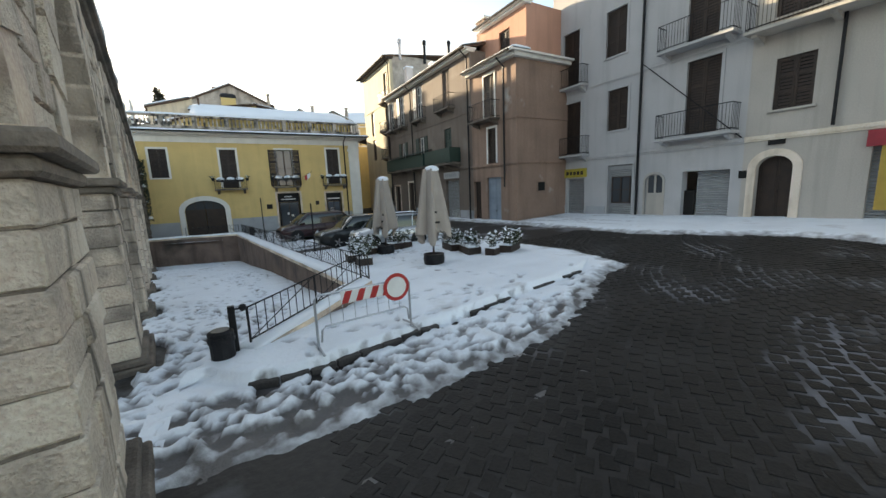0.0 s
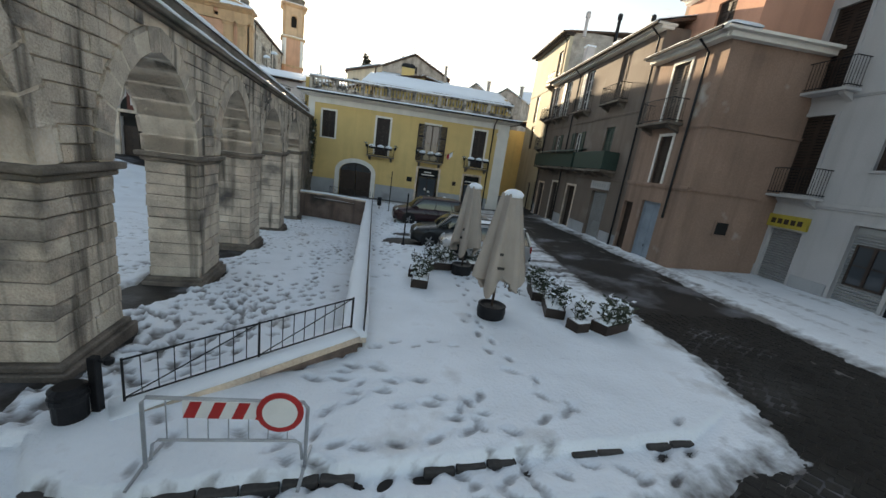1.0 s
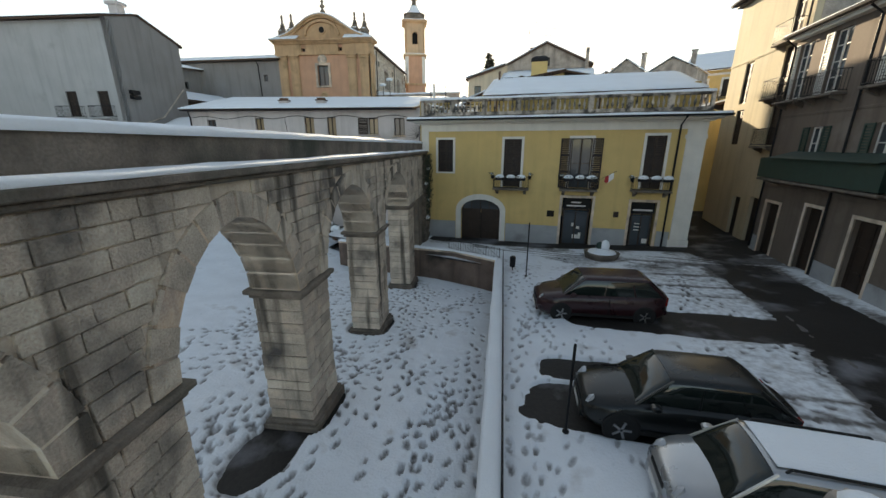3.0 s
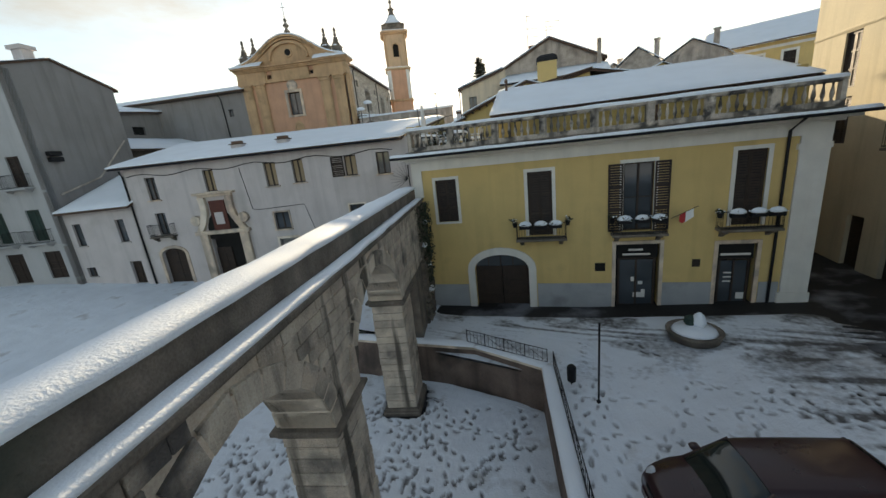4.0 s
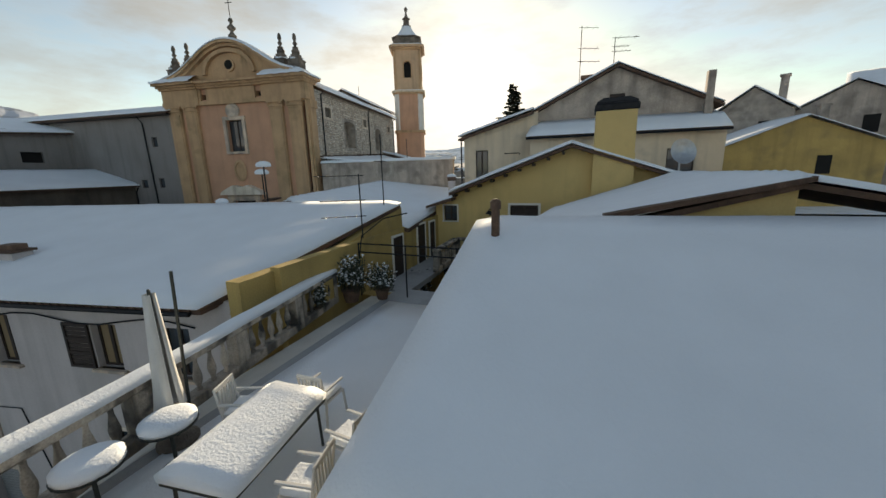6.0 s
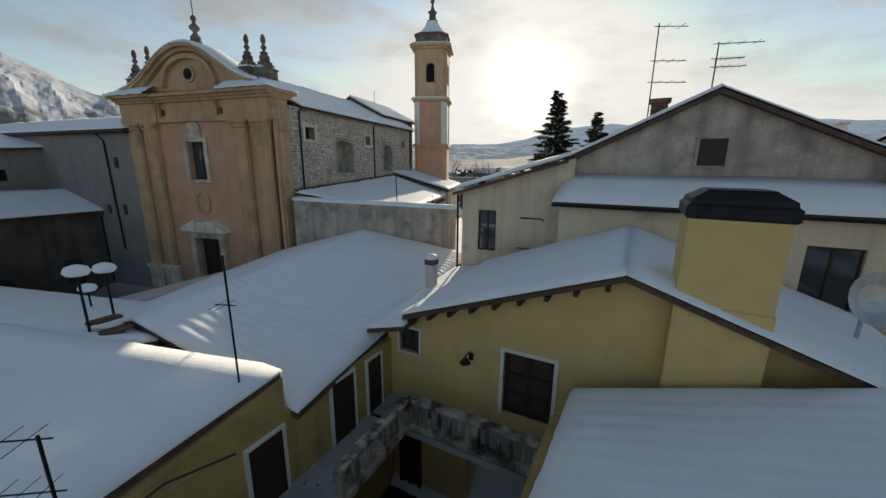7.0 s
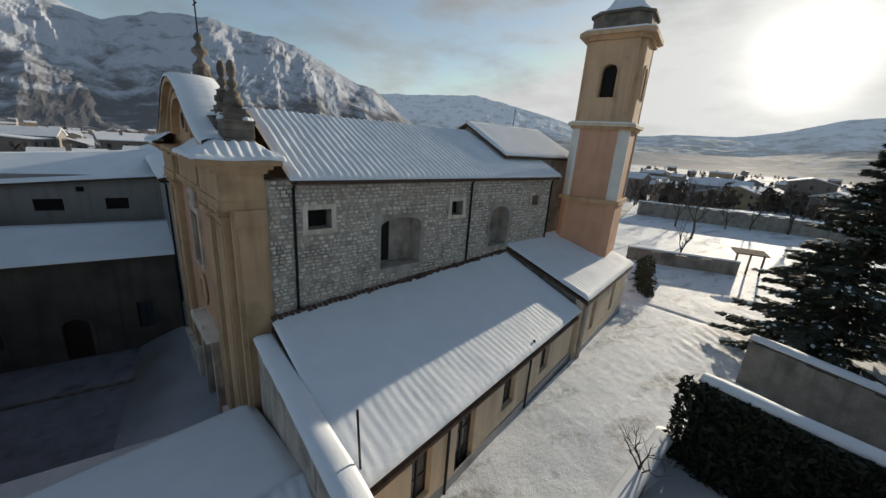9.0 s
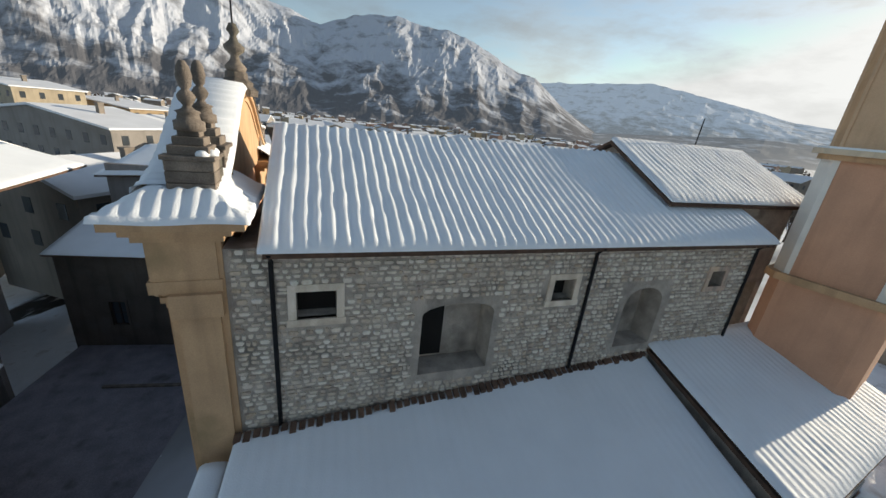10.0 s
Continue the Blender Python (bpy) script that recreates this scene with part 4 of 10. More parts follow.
BALUSTER = mesh_of("baluster", lathe(B(), BAL_PROFILE, 8), BALSTONE, True)


def balustrade(p, q, z, label, count_step=0.27, post_step=2.2, group=""):
    p, q = Vector((*p, z)), Vector((*q, z))
    d = (q - p).length
    ang = math.degrees(math.atan2(q.y - p.y, q.x - p.x))
    t = thing("balustrade", label, "balustrade", pose(p.x, p.y, z, 0, 0, ang), "", group)
    part("bottom_rail", boxes((0, d, -0.13, 0.13, 0.0, 0.2), bevel=0.015), BALSTONE, t)
    part("top_rail", boxes((0, d, -0.14, 0.14, 0.86, 0.96), (0, d, -0.1, 0.1, 0.82, 0.86), bevel=0.012), BALSTONE, t)
    n = max(1, round(d / post_step))
    for i in range(n + 1):
        x = d * i / n
        part("post", boxes((max(0, x - 0.16), min(d, x + 0.16), -0.12, 0.12, 0.2, 0.84)), BALSTONE, t)
        if i < n:
            k = int((d / n - 0.45) / count_step)
            for j in range(k):
                u = x + 0.22 + (d / n - 0.44) * (j + 0.5) / k
                place(new("baluster", BALUSTER), pose(u, 0, 0.19), t)
    return t


balustrade((-2.1, -0.38), (14.5, -0.38), 8.66, "weathered stone balustrade along the front of a roof terrace", group="terrace balustrades")
balustrade((-2.1, -0.2), (-3.4, 7.6), 8.66, "weathered stone balustrade along the side of a roof terrace", group="terrace balustrades")
part("terrace_kerb", boxes((-2.25, 14.55, -0.58, -0.2, 8.46, 8.66)), STONE_DK, yellow)
solo("snow_on_balustrade", snow_strip(-2.15, 14.5, -0.52, -0.24, 9.62, 0.13, 0.3, 6), SNOW, "snow lying on the balustrade rail", "snow", None, "stuff", smooth=True)
solo("snow_on_cornice", snow_strip(-2.95, 15.3, -0.95, -0.56, 8.46, 0.12, 0.25, 8), SNOW, "snow lying on the house cornice", "snow", None, "stuff", smooth=True)
sb = thing("snow_on_side_balustrade", "snow lying on the side balustrade rail", "snow", pose(-2.1, -0.2, 0, 0, 0, math.degrees(math.atan2(7.8, -1.3))), "stuff")
part("snow_bank", snow_strip(0, 7.9, -0.15, 0.15, 9.62, 0.12, 0.3, 9), SNOW, sb, smooth=True)

# attic behind the terrace, with its snowy roofs
attic = thing("attic_storey", "low ochre attic storey under snow-laden tile roofs", "house", pose(0, 0, 0), "structure")
part("wall", boxes((1.95, 14.3, 1.15, 1.4, 8.6, 9.92), (14.0, 14.3, 1.4, 14.6, 8.0, 10.4)), YELLOW2, attic)
part("side_wall", prism(B(), [(1.95, 1.4, 5.0), (1.95, 14.6, 5.0), (1.95, 14.6, 10.5), (1.95, 5.3, 10.98), (1.95, 1.4, 9.95)], (0.25, 0, 0)), YELLOW2, attic)
part("gable", prism(B(), [(3.9, 5.95, 11.3), (6.85, 6.55, 12.15), (6.85, 6.55, 11.2)], (0, 0.2, 0)), YELLOW, attic)
eave = coppi(B(), 1.75, 14.4, 0.75, 9.86)
box(eave, 1.75, 14.4, 0.85, 1.3, 9.8, 9.9)
part("eave_tiles", eave, TILE, attic)
pipe(attic, [(2.6, 1.05, 9.8), (2.6, 1.05, 8.6)], 0.05, TILE)
pipe(attic, [(8.9, 1.05, 9.8), (8.9, 1.05, 8.6)], 0.05, TILE)
part("roof", slab(slab(B(), [(1.75, 0.75, 9.92), (14.5, 0.75, 9.92), (14.5, 6.2, 11.55), (1.75, 5.3, 11.5)], 0.1), [(1.95, 5.2, 11.05), (6.85, 6.4, 12.2), (6.85, 15.4, 12.1), (2.25, 15.4, 10.62)], 0.1), TILE, attic)
part("roof", slab(B(), [(6.85, 6.4, 12.2), (14.5, 6.4, 10.6), (14.5, 15.4, 10.6), (6.85, 15.4, 12.1)], 0.1), TILE, attic)
part("barge_board", prism(B(), [(3.9, 5.6, 11.62), (6.95, 6.3, 12.22), (6.95, 6.3, 12.3), (3.9, 5.6, 11.72)], (0, 0.3, 0)), TILE, attic)
snow_roof("snow_on_front_roof", [(1.72, 0.7, 9.95), (14.5, 0.7, 9.95), (14.5, 6.3, 11.62), (1.75, 5.35, 11.55)], 0.16, "smooth thick snow on the front roof slope", seed=1)
snow_roof("snow_on_rear_roof", [(2.22, 15.45, 10.65), (1.95, 5.4, 11.1), (6.85, 6.35, 12.23), (6.85, 15.45, 12.13)], 0.14, "snow faintly ribbed by the tiles beneath", 0.02, 0.42, seed=2)
snow_roof("snow_on_rear_roof", [(14.5, 6.35, 10.62), (14.5, 15.45, 10.62), (6.85, 15.45, 12.13), (6.85, 6.35, 12.23)], 0.14, "smooth snow on the rear roof slope", seed=3)
part("vent_pipe", lathe(B(), [(0.07, 0), (0.07, 0.5), (0.09, 0.5), (0.09, 0.62), (0.05, 0.66)], 10, (2.25, 4.7, 11.4)), TILE, attic)

# courtyard and the gabled house behind it
court = thing("courtyard_house", "ochre gabled house round a dark stepped courtyard", "house", pose(0, 0, 0), "structure")
part("courtyard_floor", boxes((-3.5, 2.1, 9.5, 16.2, 4.6, 5.0)), ROAD, court)
GW = [(0.4, 1.7, 9.0, 10.86), (-2.95, -2.25, 10.05, 10.82), (-0.6, 1.2, 5.0, 8.3)]
part("gable_wall", wall(B(), 12.2, 5.9, 0.4, GW, x0=-3.4, z0=5.0, y0=16.1), YELLOW, court)
part("gable_head", prism(B(), [(-3.4, 16.1, 10.9), (8.8, 16.1, 10.9), (8.8, 16.1, 11.4), (3.03, 16.1, 13.38), (-2.35, 16.1, 11.42), (-2.4, 16.1, 11.12)], (0, 0.4, 0)), YELLOW, court)
closed_shutters(court, 0.4, 1.7, 9.0, 10.86, 16.2, DARKWOOD)
trim(court, 0.4, 1.7, 9.0, 10.86, 16.1, 0.1)
casement(court, -2.95, -2.25, 10.05, 10.82, 16.2)
trim(court, -2.95, -2.25, 10.05, 10.82, 16.1, 0.07, WHITE, True)
part("chimney_breast", boxes((3.9, 5.45, 15.62, 16.1, 11.2, 13.05)), YELLOW, court)
chim = part("chimney", boxes((3.92, 5.43, 15.66, 16.9, 12.7, 14.72)), YELLOW, court, "broad ochre chimney with a dark metal hood")
part("hood", lathe(B(), [(1.1, 14.72), (1.16, 14.76), (1.16, 14.95), (1.08, 15.0), (1.06, 15.08), (0.75, 15.22), (0.7, 15.25)], 4, (4.68, 16.3, 0), 0.82, math.pi / 4), IRON, chim)
part("roof", slab(slab(B(), [(-2.45, 15.5, 11.48), (3.03, 15.5, 13.48), (3.0, 21.9, 13.52), (-2.45, 21.9, 11.5)], 0.12), [(3.03, 15.5, 13.48), (9.0, 15.5, 11.42), (9.0, 21.9, 11.42), (3.0, 21.9, 13.52)], 0.12), TILE, court)
for k in range(9):
    x = -2.3 + k * 0.62
    z = 11.48 + (x + 2.45) * 0.365 - 0.24
    part("rafter_end", boxes((x, x + 0.1, 15.54, 16.1, z - 0.02, z + 0.1)), DARKWOOD, court)
snow_roof("snow_on_gable_roof", [(-2.5, 21.9, 11.5), (-2.5, 15.45, 11.5), (3.03, 15.45, 13.51), (3.0, 21.9, 13.55)], 0.15, "snow on the gabled roof with a sunlit strip", 0.015, 0.4, seed=4)
snow_roof("snow_on_gable_roof", [(9.0, 15.45, 11.45), (9.0, 21.9, 11.45), (3.0, 21.9, 13.55), (3.03, 15.45, 13.51)], 0.15, "smooth snow on the gabled roof", seed=5)
part("valley_roof", slab(B(), [(-3.65, 15.38, 10.84), (-2.3, 15.38, 11.22), (-2.3, 22.2, 11.3), (-4.1, 22.2, 10.95)], 0.12), TILE, court)
snow_roof("snow_on_valley_roof", [(-4.1, 22.2, 10.98), (-3.68, 15.34, 10.86), (-2.3, 15.34, 11.24), (-2.3, 22.2, 11.33)], 0.1, "narrow strip of snow in the roof valley", 0.012, 0.36, seed=17)
part("landing", boxes((-3.3, 2.0, 14.9, 16.1, 8.2, 8.4), (-3.3, -2.0, 9.8, 15.0, 8.2, 8.4)), PLINTH, court)
balustrade((-1.95, 15.0), (2.0, 15.0), 8.45, "stone balustrade of a courtyard landing, snow on its rail", group="courtyard balustrades")
balustrade((-1.9, 12.2), (-1.95, 14.9), 8.45, "stone balustrade beside a courtyard stair", group="courtyard balustrades")
part("courtyard_wall", boxes((-3.6, -3.3, 5.5, 16.2, 4.6, 10.3), (-3.4, 2.1, 8.9, 9.3, 4.6, 8.5)), YELLOW2, court)

for y0, y1, z0, z1 in ((13.5, 14.3, 8.4, 10.15), (14.9, 15.5, 8.4, 10.1), (11.2, 12.0, 8.4, 10.0)):
    dd = part("yard_door", boxes((-3.3, -3.26, y0, y1, z0, z1)), DARKWOOD, court, "dark wooden yard door")
    part("door_frame", boxes((-3.3, -3.24, y0 - 0.08, y0, z0, z1 + 0.08), (-3.3, -3.24, y1, y1 + 0.08, z0, z1 + 0.08), (-3.3, -3.24, y0, y1, z1, z1 + 0.08)), WHITE, dd)

# ---------------------------------------------------------------- the limewashed convent range
CV = turn(-23.1, 0.95, 0, 10.6)
convent = thing("convent_range", "long limewashed convent range with a carved stone portal", "building", CV, "structure")
CW = [(1.5, 2.25, 7.4, 8.9), (5.7, 6.45, 7.6, 9.0), (9.95, 10.75, 7.55, 9.05), (11.85, 12.6, 7.6, 9.05), (15.3, 16.1, 7.7, 8.95), (17.4, 18.25, 7.6, 8.95), (1.5, 2.25, 5.0, 6.5), (9.95, 11.0, 4.65, 5.8), (15.2, 16.2, 4.9, 5.85),
      (1.15, 2.95, 1.0, 4.0, 0.45), (5.1, 7.3, 1.0, 5.0, 0.7), (10.0, 11.3, 1.0, 4.0)]
part("wall", wall(B(), 19.6, 10.2, 0.5, CW, x0=0, z0=-0.5), LIME, convent)
part("side_wall", boxes((0, 0.5, 0.5, 9, -0.5, 9.7), (19.1, 19.6, 0.5, 8.6, 4.5, 9.7)), LIME, convent)
for h in CW[:9]:
    casement(convent, h[0], h[1], h[2], h[3], 0.16, DARKWOOD, WARMGLASS if h[2] > 6.5 and 5 < h[0] < 16 else GLASS, 0)
    sill(convent, h[0], h[1], h[2], 0, STONE)
part("shutter", leaf(B(), 14.45, 15.26, 7.7, 8.95, -0.06), DARKWOOD, convent)
trim(convent, 9.95, 11.0, 4.65, 5.8, 0, 0.1, STONE)
trim(convent, 15.2, 16.2, 4.9, 5.85, 0, 0.1, STONE)
door(convent, 1.15, 2.95, 1.0, 4.0, 0.25)
part("arch_surround", arch_ring(B(), 1.15, 2.95, 0.8, 3.55, 4.0, 0.2, -0.06, 0.03), STONE, convent)
balcony(convent, 1.0, 2.75, 4.95, 0, 0.45, 0.8)
roller(convent, 10.0, 11.3, 1.0, 4.0, 0.2)
trim(convent, 10.0, 11.3, 1.0, 4.0, 0, 0.16, STONE)
PX = 6.2
portal = part("portal", boxes((PX - 1.75, PX - 1.15, -0.22, 0.03, 0.6, 4.75), (PX + 1.15, PX + 1.75, -0.22, 0.03, 0.6, 4.75), (PX - 1.95, PX + 1.95, -0.32, 0.03, 4.75, 5.0), (PX - 1.2, PX + 1.2, -0.2, 0.03, 7.25, 7.42), (PX - 1.45, PX + 1.45, -0.34, 0.03, 7.42, 7.56), bevel=0.03), STONE, convent, "carved limestone portal with volutes and a painted niche")
for sx in (1, -1):
    c0 = PX - sx * 1.25
    pts = [(c0 + sx * (0.3 * math.sin(t * 3.0) - 0.55 * (1 - t)), 5.0 + 2.25 * t) for t in (i / 10 for i in range(11))]
    bm = B()
    for (ax, az), (bx, bz) in zip(pts, pts[1:]):
        prism(bm, [(ax, -0.25, az), (bx, -0.25, bz), (bx + sx * 0.45, -0.25, bz), (ax + sx * 0.45, -0.25, az)], (0, 0.28, 0))
    part("volute", bm, STONE, portal)
    part("scroll", lathe(B(), [(0.34, 0), (0.34, 0.3)], 14), STONE, portal, m=pose(c0 - sx * 0.45, 0.02, 5.75, 90, 0, 0))
part("arch_shadow", prism(B(), [(x, -0.05, z) for x, z in [(PX - 1.1, 4.4)] + arc(PX - 1.1, PX + 1.1, 4.9, 6.3, 10) + [(PX + 1.1, 4.4)]], (0, 0.03, 0)), VOID, portal, "dark arched head of the doorway")
OXBLOOD = material("oxblood_painted_board", (0.11, 0.035, 0.025), 0.7, 0.2, 2, 30, 0.2, 0.01)
part("niche_panel", boxes((PX - 0.55, PX + 0.55, -0.12, -0.06, 4.9, 7.0)), OXBLOOD, portal, "faded oxblood painted panel")
part("niche_picture", boxes((PX - 0.3, PX + 0.3, -0.16, -0.11, 5.4, 6.2)), LIME, portal, "small framed pale picture")
part("doorway", boxes((5.1, 7.3, 0.34, 0.4, 1.0, 5.0)), VOID, portal)
door(convent, 5.1, 6.2, 1.0, 3.7, 0.24)
pipe(convent, [(0.1, -0.25, 9.5), (0.1, -0.08, 9.1), (0.1, -0.08, 0.8)], 0.055)
part("cable", rod(B(), [(0.3 + 0.7 * k, -0.05, 9.05 + 0.12 * math.sin(k * 1.1)) for k in range(27)], 0.022, 4), IRON, convent)
part("cable", rod(B(), [(8.3, -0.04, 8.9), (8.6, -0.04, 6.2), (9.0, -0.04, 6.1), (12.2, -0.04, 6.2), (12.8, -0.04, 3.8)], 0.018, 4), IRON, convent)
eave = coppi(B(), -0.3, 19.0, -0.55, 9.62)
box(eave, -0.3, 19.2, -0.4, 0.4, 9.56, 9.66)
part("eave_tiles", eave, TILE, convent)
part("gutter", rod(B(), [(-0.3, -0.6, 9.6), (19.0, -0.6, 9.6)], 0.055, 6), IRON, convent)
part("roof", slab(slab(B(), [(-0.4, -0.5, 9.68), (19.2, -0.5, 9.68), (21.45, 7.4, 11.2), (-0.4, 6.0, 11.2)], 0.12), [(17.0, 7.1, 11.2), (17.0, 12.6, 9.6), (-0.4, 10.5, 9.9), (-0.4, 6.0, 11.2)], 0.12), TILE, convent)
snow_roof("snow_on_convent_roof", [(17.0, 12.7, 9.62), (-0.45, 10.6, 9.92), (-0.45, 6.0, 11.23), (17.0, 7.1, 11.23)], 0.17, "snow on the rear slope of the convent roof", seed=16, m=CV)
snow_roof("snow_on_convent_roof", [(-0.45, -0.58, 9.7), (19.2, -0.58, 9.7), (21.5, 7.42, 11.23), (-0.45, 6.0, 11.23)], 0.17, "even blanket of snow on the long convent roof", seed=6, m=CV)
for x in (7.35, 10.6):
    c = part("chimney", boxes((x, x + 0.7, 1.15, 1.65, 9.8, 10.45)), LIME, convent, "short whitewashed chimney with tile cap and snow")
    part("cap", boxes((x - 0.08, x + 0.78, 1.07, 1.73, 10.45, 10.52), (x + 0.05, x + 0.65, 1.2, 1.6, 10.52, 10.68)), TILE, c)
wing = thing("convent_wing", "rear convent wing under a broad snowy roof", "building", pose(0, 0, 0), "structure")
part("wall", boxes((-3.9, -3.5, 4.5, 15.5, 4.5, 10.2)), YELLOW2, wing)
part("raked_wall", prism(B(), [(-3.95, 4.5, 9.4), (-3.7, 12.2, 11.1), (-3.7, 12.2, 9.4)], (0.35, 0, 0)), YELLOW2, wing)
door(wing, -3.0, -2.2, 5.0, 8.0, 16.0)
R1 = [(-3.1, 12.3, 10.2), (-4.4, 24.6, 11.0), (-11.15, 24.25, 11.74), (-8.9, 11.8, 11.35)]
R2 = [(-16.3, 13.0, 9.0), (-8.9, 11.8, 11.35), (-11.15, 24.25, 11.74), (-17.5, 23.4, 9.9)]
part("roof", slab(slab(B(), R1, 0.14), R2, 0.14), TILE, wing)
up3 = lambda q, h=0.02: [(p[0], p[1], p[2] + h) for p in q]
snow_roof("snow_on_wing_roof", up3(R1), 0.15, "snow on the rear wing roof, ribbed where the sun strikes it", 0.04, 0.36, seed=7)
snow_roof("snow_on_wing_roof", up3([R2[0], R2[3], R2[2], R2[1]]), 0.15, "snow on the shaded side of the rear wing roof", seed=8)
wing_w = part("west_wall", boxes((-17.4, -16.2, 13.0, 23.0, 5.0, 9.6)), LIME, wing)

# ---------------------------------------------------------------- the church
CF = turn(-29.45, 21.05, -0.42, 10.3)            # facade: x along, y into the church
FW = 12.7
church = thing("church", "baroque church with an orange and ochre facade and a rubble-stone nave", "church", CF, "structure")
FZ, CAP, ENT, COR = 5.1, 18.1, 18.7, 20.85
FH = [(5.35, 6.85, 14.95, 17.45), (3.4, 3.95, 19.15, 19.55), (8.4, 8.95, 19.15, 19.55), (5.1, 7.3, 5.4, 10.9)]
part("facade_wall", wall(B(), FW - 1.0, 15.8, 0.8, FH, x0=0.5, z0=FZ - 0.2), ORANGE, church)
for x in (0.15, 1.75, 9.55, 11.2):
    w = 1.15
    pil = part("pilaster", boxes((x, x + w, -0.22, 0.02, 8.6, CAP), (x + 0.12, x + w - 0.12, -0.28, 0.02, 9.0, CAP - 0.05)), OCHRE, church)
    part("pedestal", boxes((x - 0.12, x + w + 0.12, -0.36, 0.02, FZ - 0.2, 8.3), (x - 0.2, x + w + 0.2, -0.46, 0.02, 8.3, 8.6), bevel=0.03), STONE, pil)
    cap = B()
    for k, (o, z) in enumerate(((0.02, CAP), (0.1, CAP + 0.16), (0.06, CAP + 0.32), (0.16, CAP + 0.46))):
        box(cap, x - o, x + w + o, -0.24 - o, 0.02, z, z + 0.15)
    for sx in (x + 0.05, x + w - 0.05):
        lathe(cap, [(0.11, -0.06), (0.14, 0.0), (0.11, 0.06)], 8, (sx, -0.36, CAP + 0.38))
    part("capital", cap, OCHRE, pil)
part("corner_return", boxes((FW - 0.12, FW + 0.1, -0.05, 1.1, FZ, COR - 0.3), (-0.1, 0.12, -0.05, 1.1, FZ, COR - 0.3)), OCHRE, church)
part("return_pilaster", boxes((FW - 0.05, FW + 0.22, 0.1, 0.95, 8.6, CAP), (FW - 0.05, FW + 0.32, 0.0, 1.05, CAP, CAP + 0.6)), OCHRE, church)
ent = B()
for e, z0, z1 in ((0.06, ENT, ENT + 0.3), (0.0, ENT + 0.3, 19.95), (0.18, 19.95, 20.1), (0.34, 20.1, 20.25), (0.6, 20.25, 20.42)):
    for a, b in ((0.0, 3.1), (FW - 3.1, FW)):
        box(ent, a - 0.5 * e - 0.15, b + 0.5 * e + 0.15, -0.32 - e, 1.0 + 1.1 * e, z0, z1)
    if e:
        box(ent, 3.25 + 0.5 * e, FW - 3.25 - 0.5 * e, -0.2 - e, 0.6, z0, z1)
    else:
        for a, b in ((3.25, 3.4), (3.95, 8.4), (8.95, FW - 3.25)):
            box(ent, a, b, -0.2, 0.6, z0, z1)
part("entablature", ent, OCHRE, church, "heavily moulded ochre entablature")


def gable_top(u):
    """Height of the curved pediment over the cornice, u from -1 to 1."""
    a = abs(u)
    if a < 0.40:
        return 2.5 * math.cos(a / 0.40 * 1.1) ** 0.8
    return 2.5 * math.cos(1.1) ** 0.8 * max(0.0, 1 - (a - 0.40) / 0.42) ** 1.7 + 0.12 * (1 - a)


half = FW / 2 + 0.9
us_g = [0.815 * i / 60 for i in range(-60, 61)]
tym = B()
pts = [(FW / 2 + half * u, 0.0, COR - 0.25 + gable_top(u)) for u in us_g]
prism(tym, [(pts[0][0], 0.0, 20.35)] + pts + [(pts[-1][0], 0.0, 20.35)], (0, 0.95, 0))
part("pediment", tym, OCHRE, church, "curved ochre pediment with an oval window")
crest = B()
for (ax, _, az), (bx, _, bz) in zip(pts, pts[1:]):
    prism(crest, [(ax, -0.55, az + 0.02), (bx, -0.55, bz + 0.02), (bx, -0.55, bz + 0.22), (ax, -0.55, az + 0.22)], (0, 1.65, 0))
    prism(crest, [(ax, -0.3, az - 0.2), (bx, -0.3, bz - 0.2), (bx, -0.3, bz + 0.02), (ax, -0.3, az + 0.02)], (0, 1.3, 0))
part("pediment_cornice", crest, OCHRE, church)
inner = B()
for k in range(14):
    t0, t1 = math.pi * k / 14, math.pi * (k + 1) / 14
    f = lambda t, r: (FW / 2 - (2.1 + r) * math.cos(t), COR + 0.1 + (1.55 + r) * math.sin(t))
    q = [f(t0, 0), f(t1, 0), f(t1, 0.28), f(t0, 0.28)]
    prism(inner, [(x, -0.3, z) for x, z in q], (0, 0.35, 0))
part("inner_arch", inner, OCHRE, church)
part("oval_window", lathe(B(), [(0.5, 0), (0.5, 0.12), (0.36, 0.12), (0.36, 0.02)], 16), OCHRE, church, m=pose(FW / 2, -0.02, COR + 0.75, 90, 0, 0))
part("oval_pane", lathe(B(), [(0.35, 0), (0.35, 0.05)], 16), VOID, church, m=pose(FW / 2, -0.1, COR + 0.75, 90, 0, 0))
win = casement(church, 5.35, 6.85, 14.95, 17.45, 0.3, DARKWOOD, GLASS, 0)
part("window_surround", frame_rect(B(), 5.35, 6.85, 14.95, 17.45, 0.28, -0.14, 0.03, True), STONE, church, "carved pale stone window surround")
part("window_crest", lathe(B(), [(0.62, 0), (0.62, 0.12), (0.45, 0.2), (0.3, 0.12)], 16), STONE, church, m=pose(6.1, -0.02, 18.15, 90, 0, 0))
for x0, x1 in ((3.4, 3.95), (8.4, 8.95)):
    part("attic_opening", boxes((x0, x1, 0.4, 0.46, 19.15, 19.55)), VOID, church)
door(church, 5.1, 7.3, 5.4, 10.9, 0.3)
part("door_surround", frame_rect(B(), 5.1, 7.3, 5.2, 10.9, 0.45, -0.3, 0.03, False), STONE, church, "pale stone portal with a curved hood")
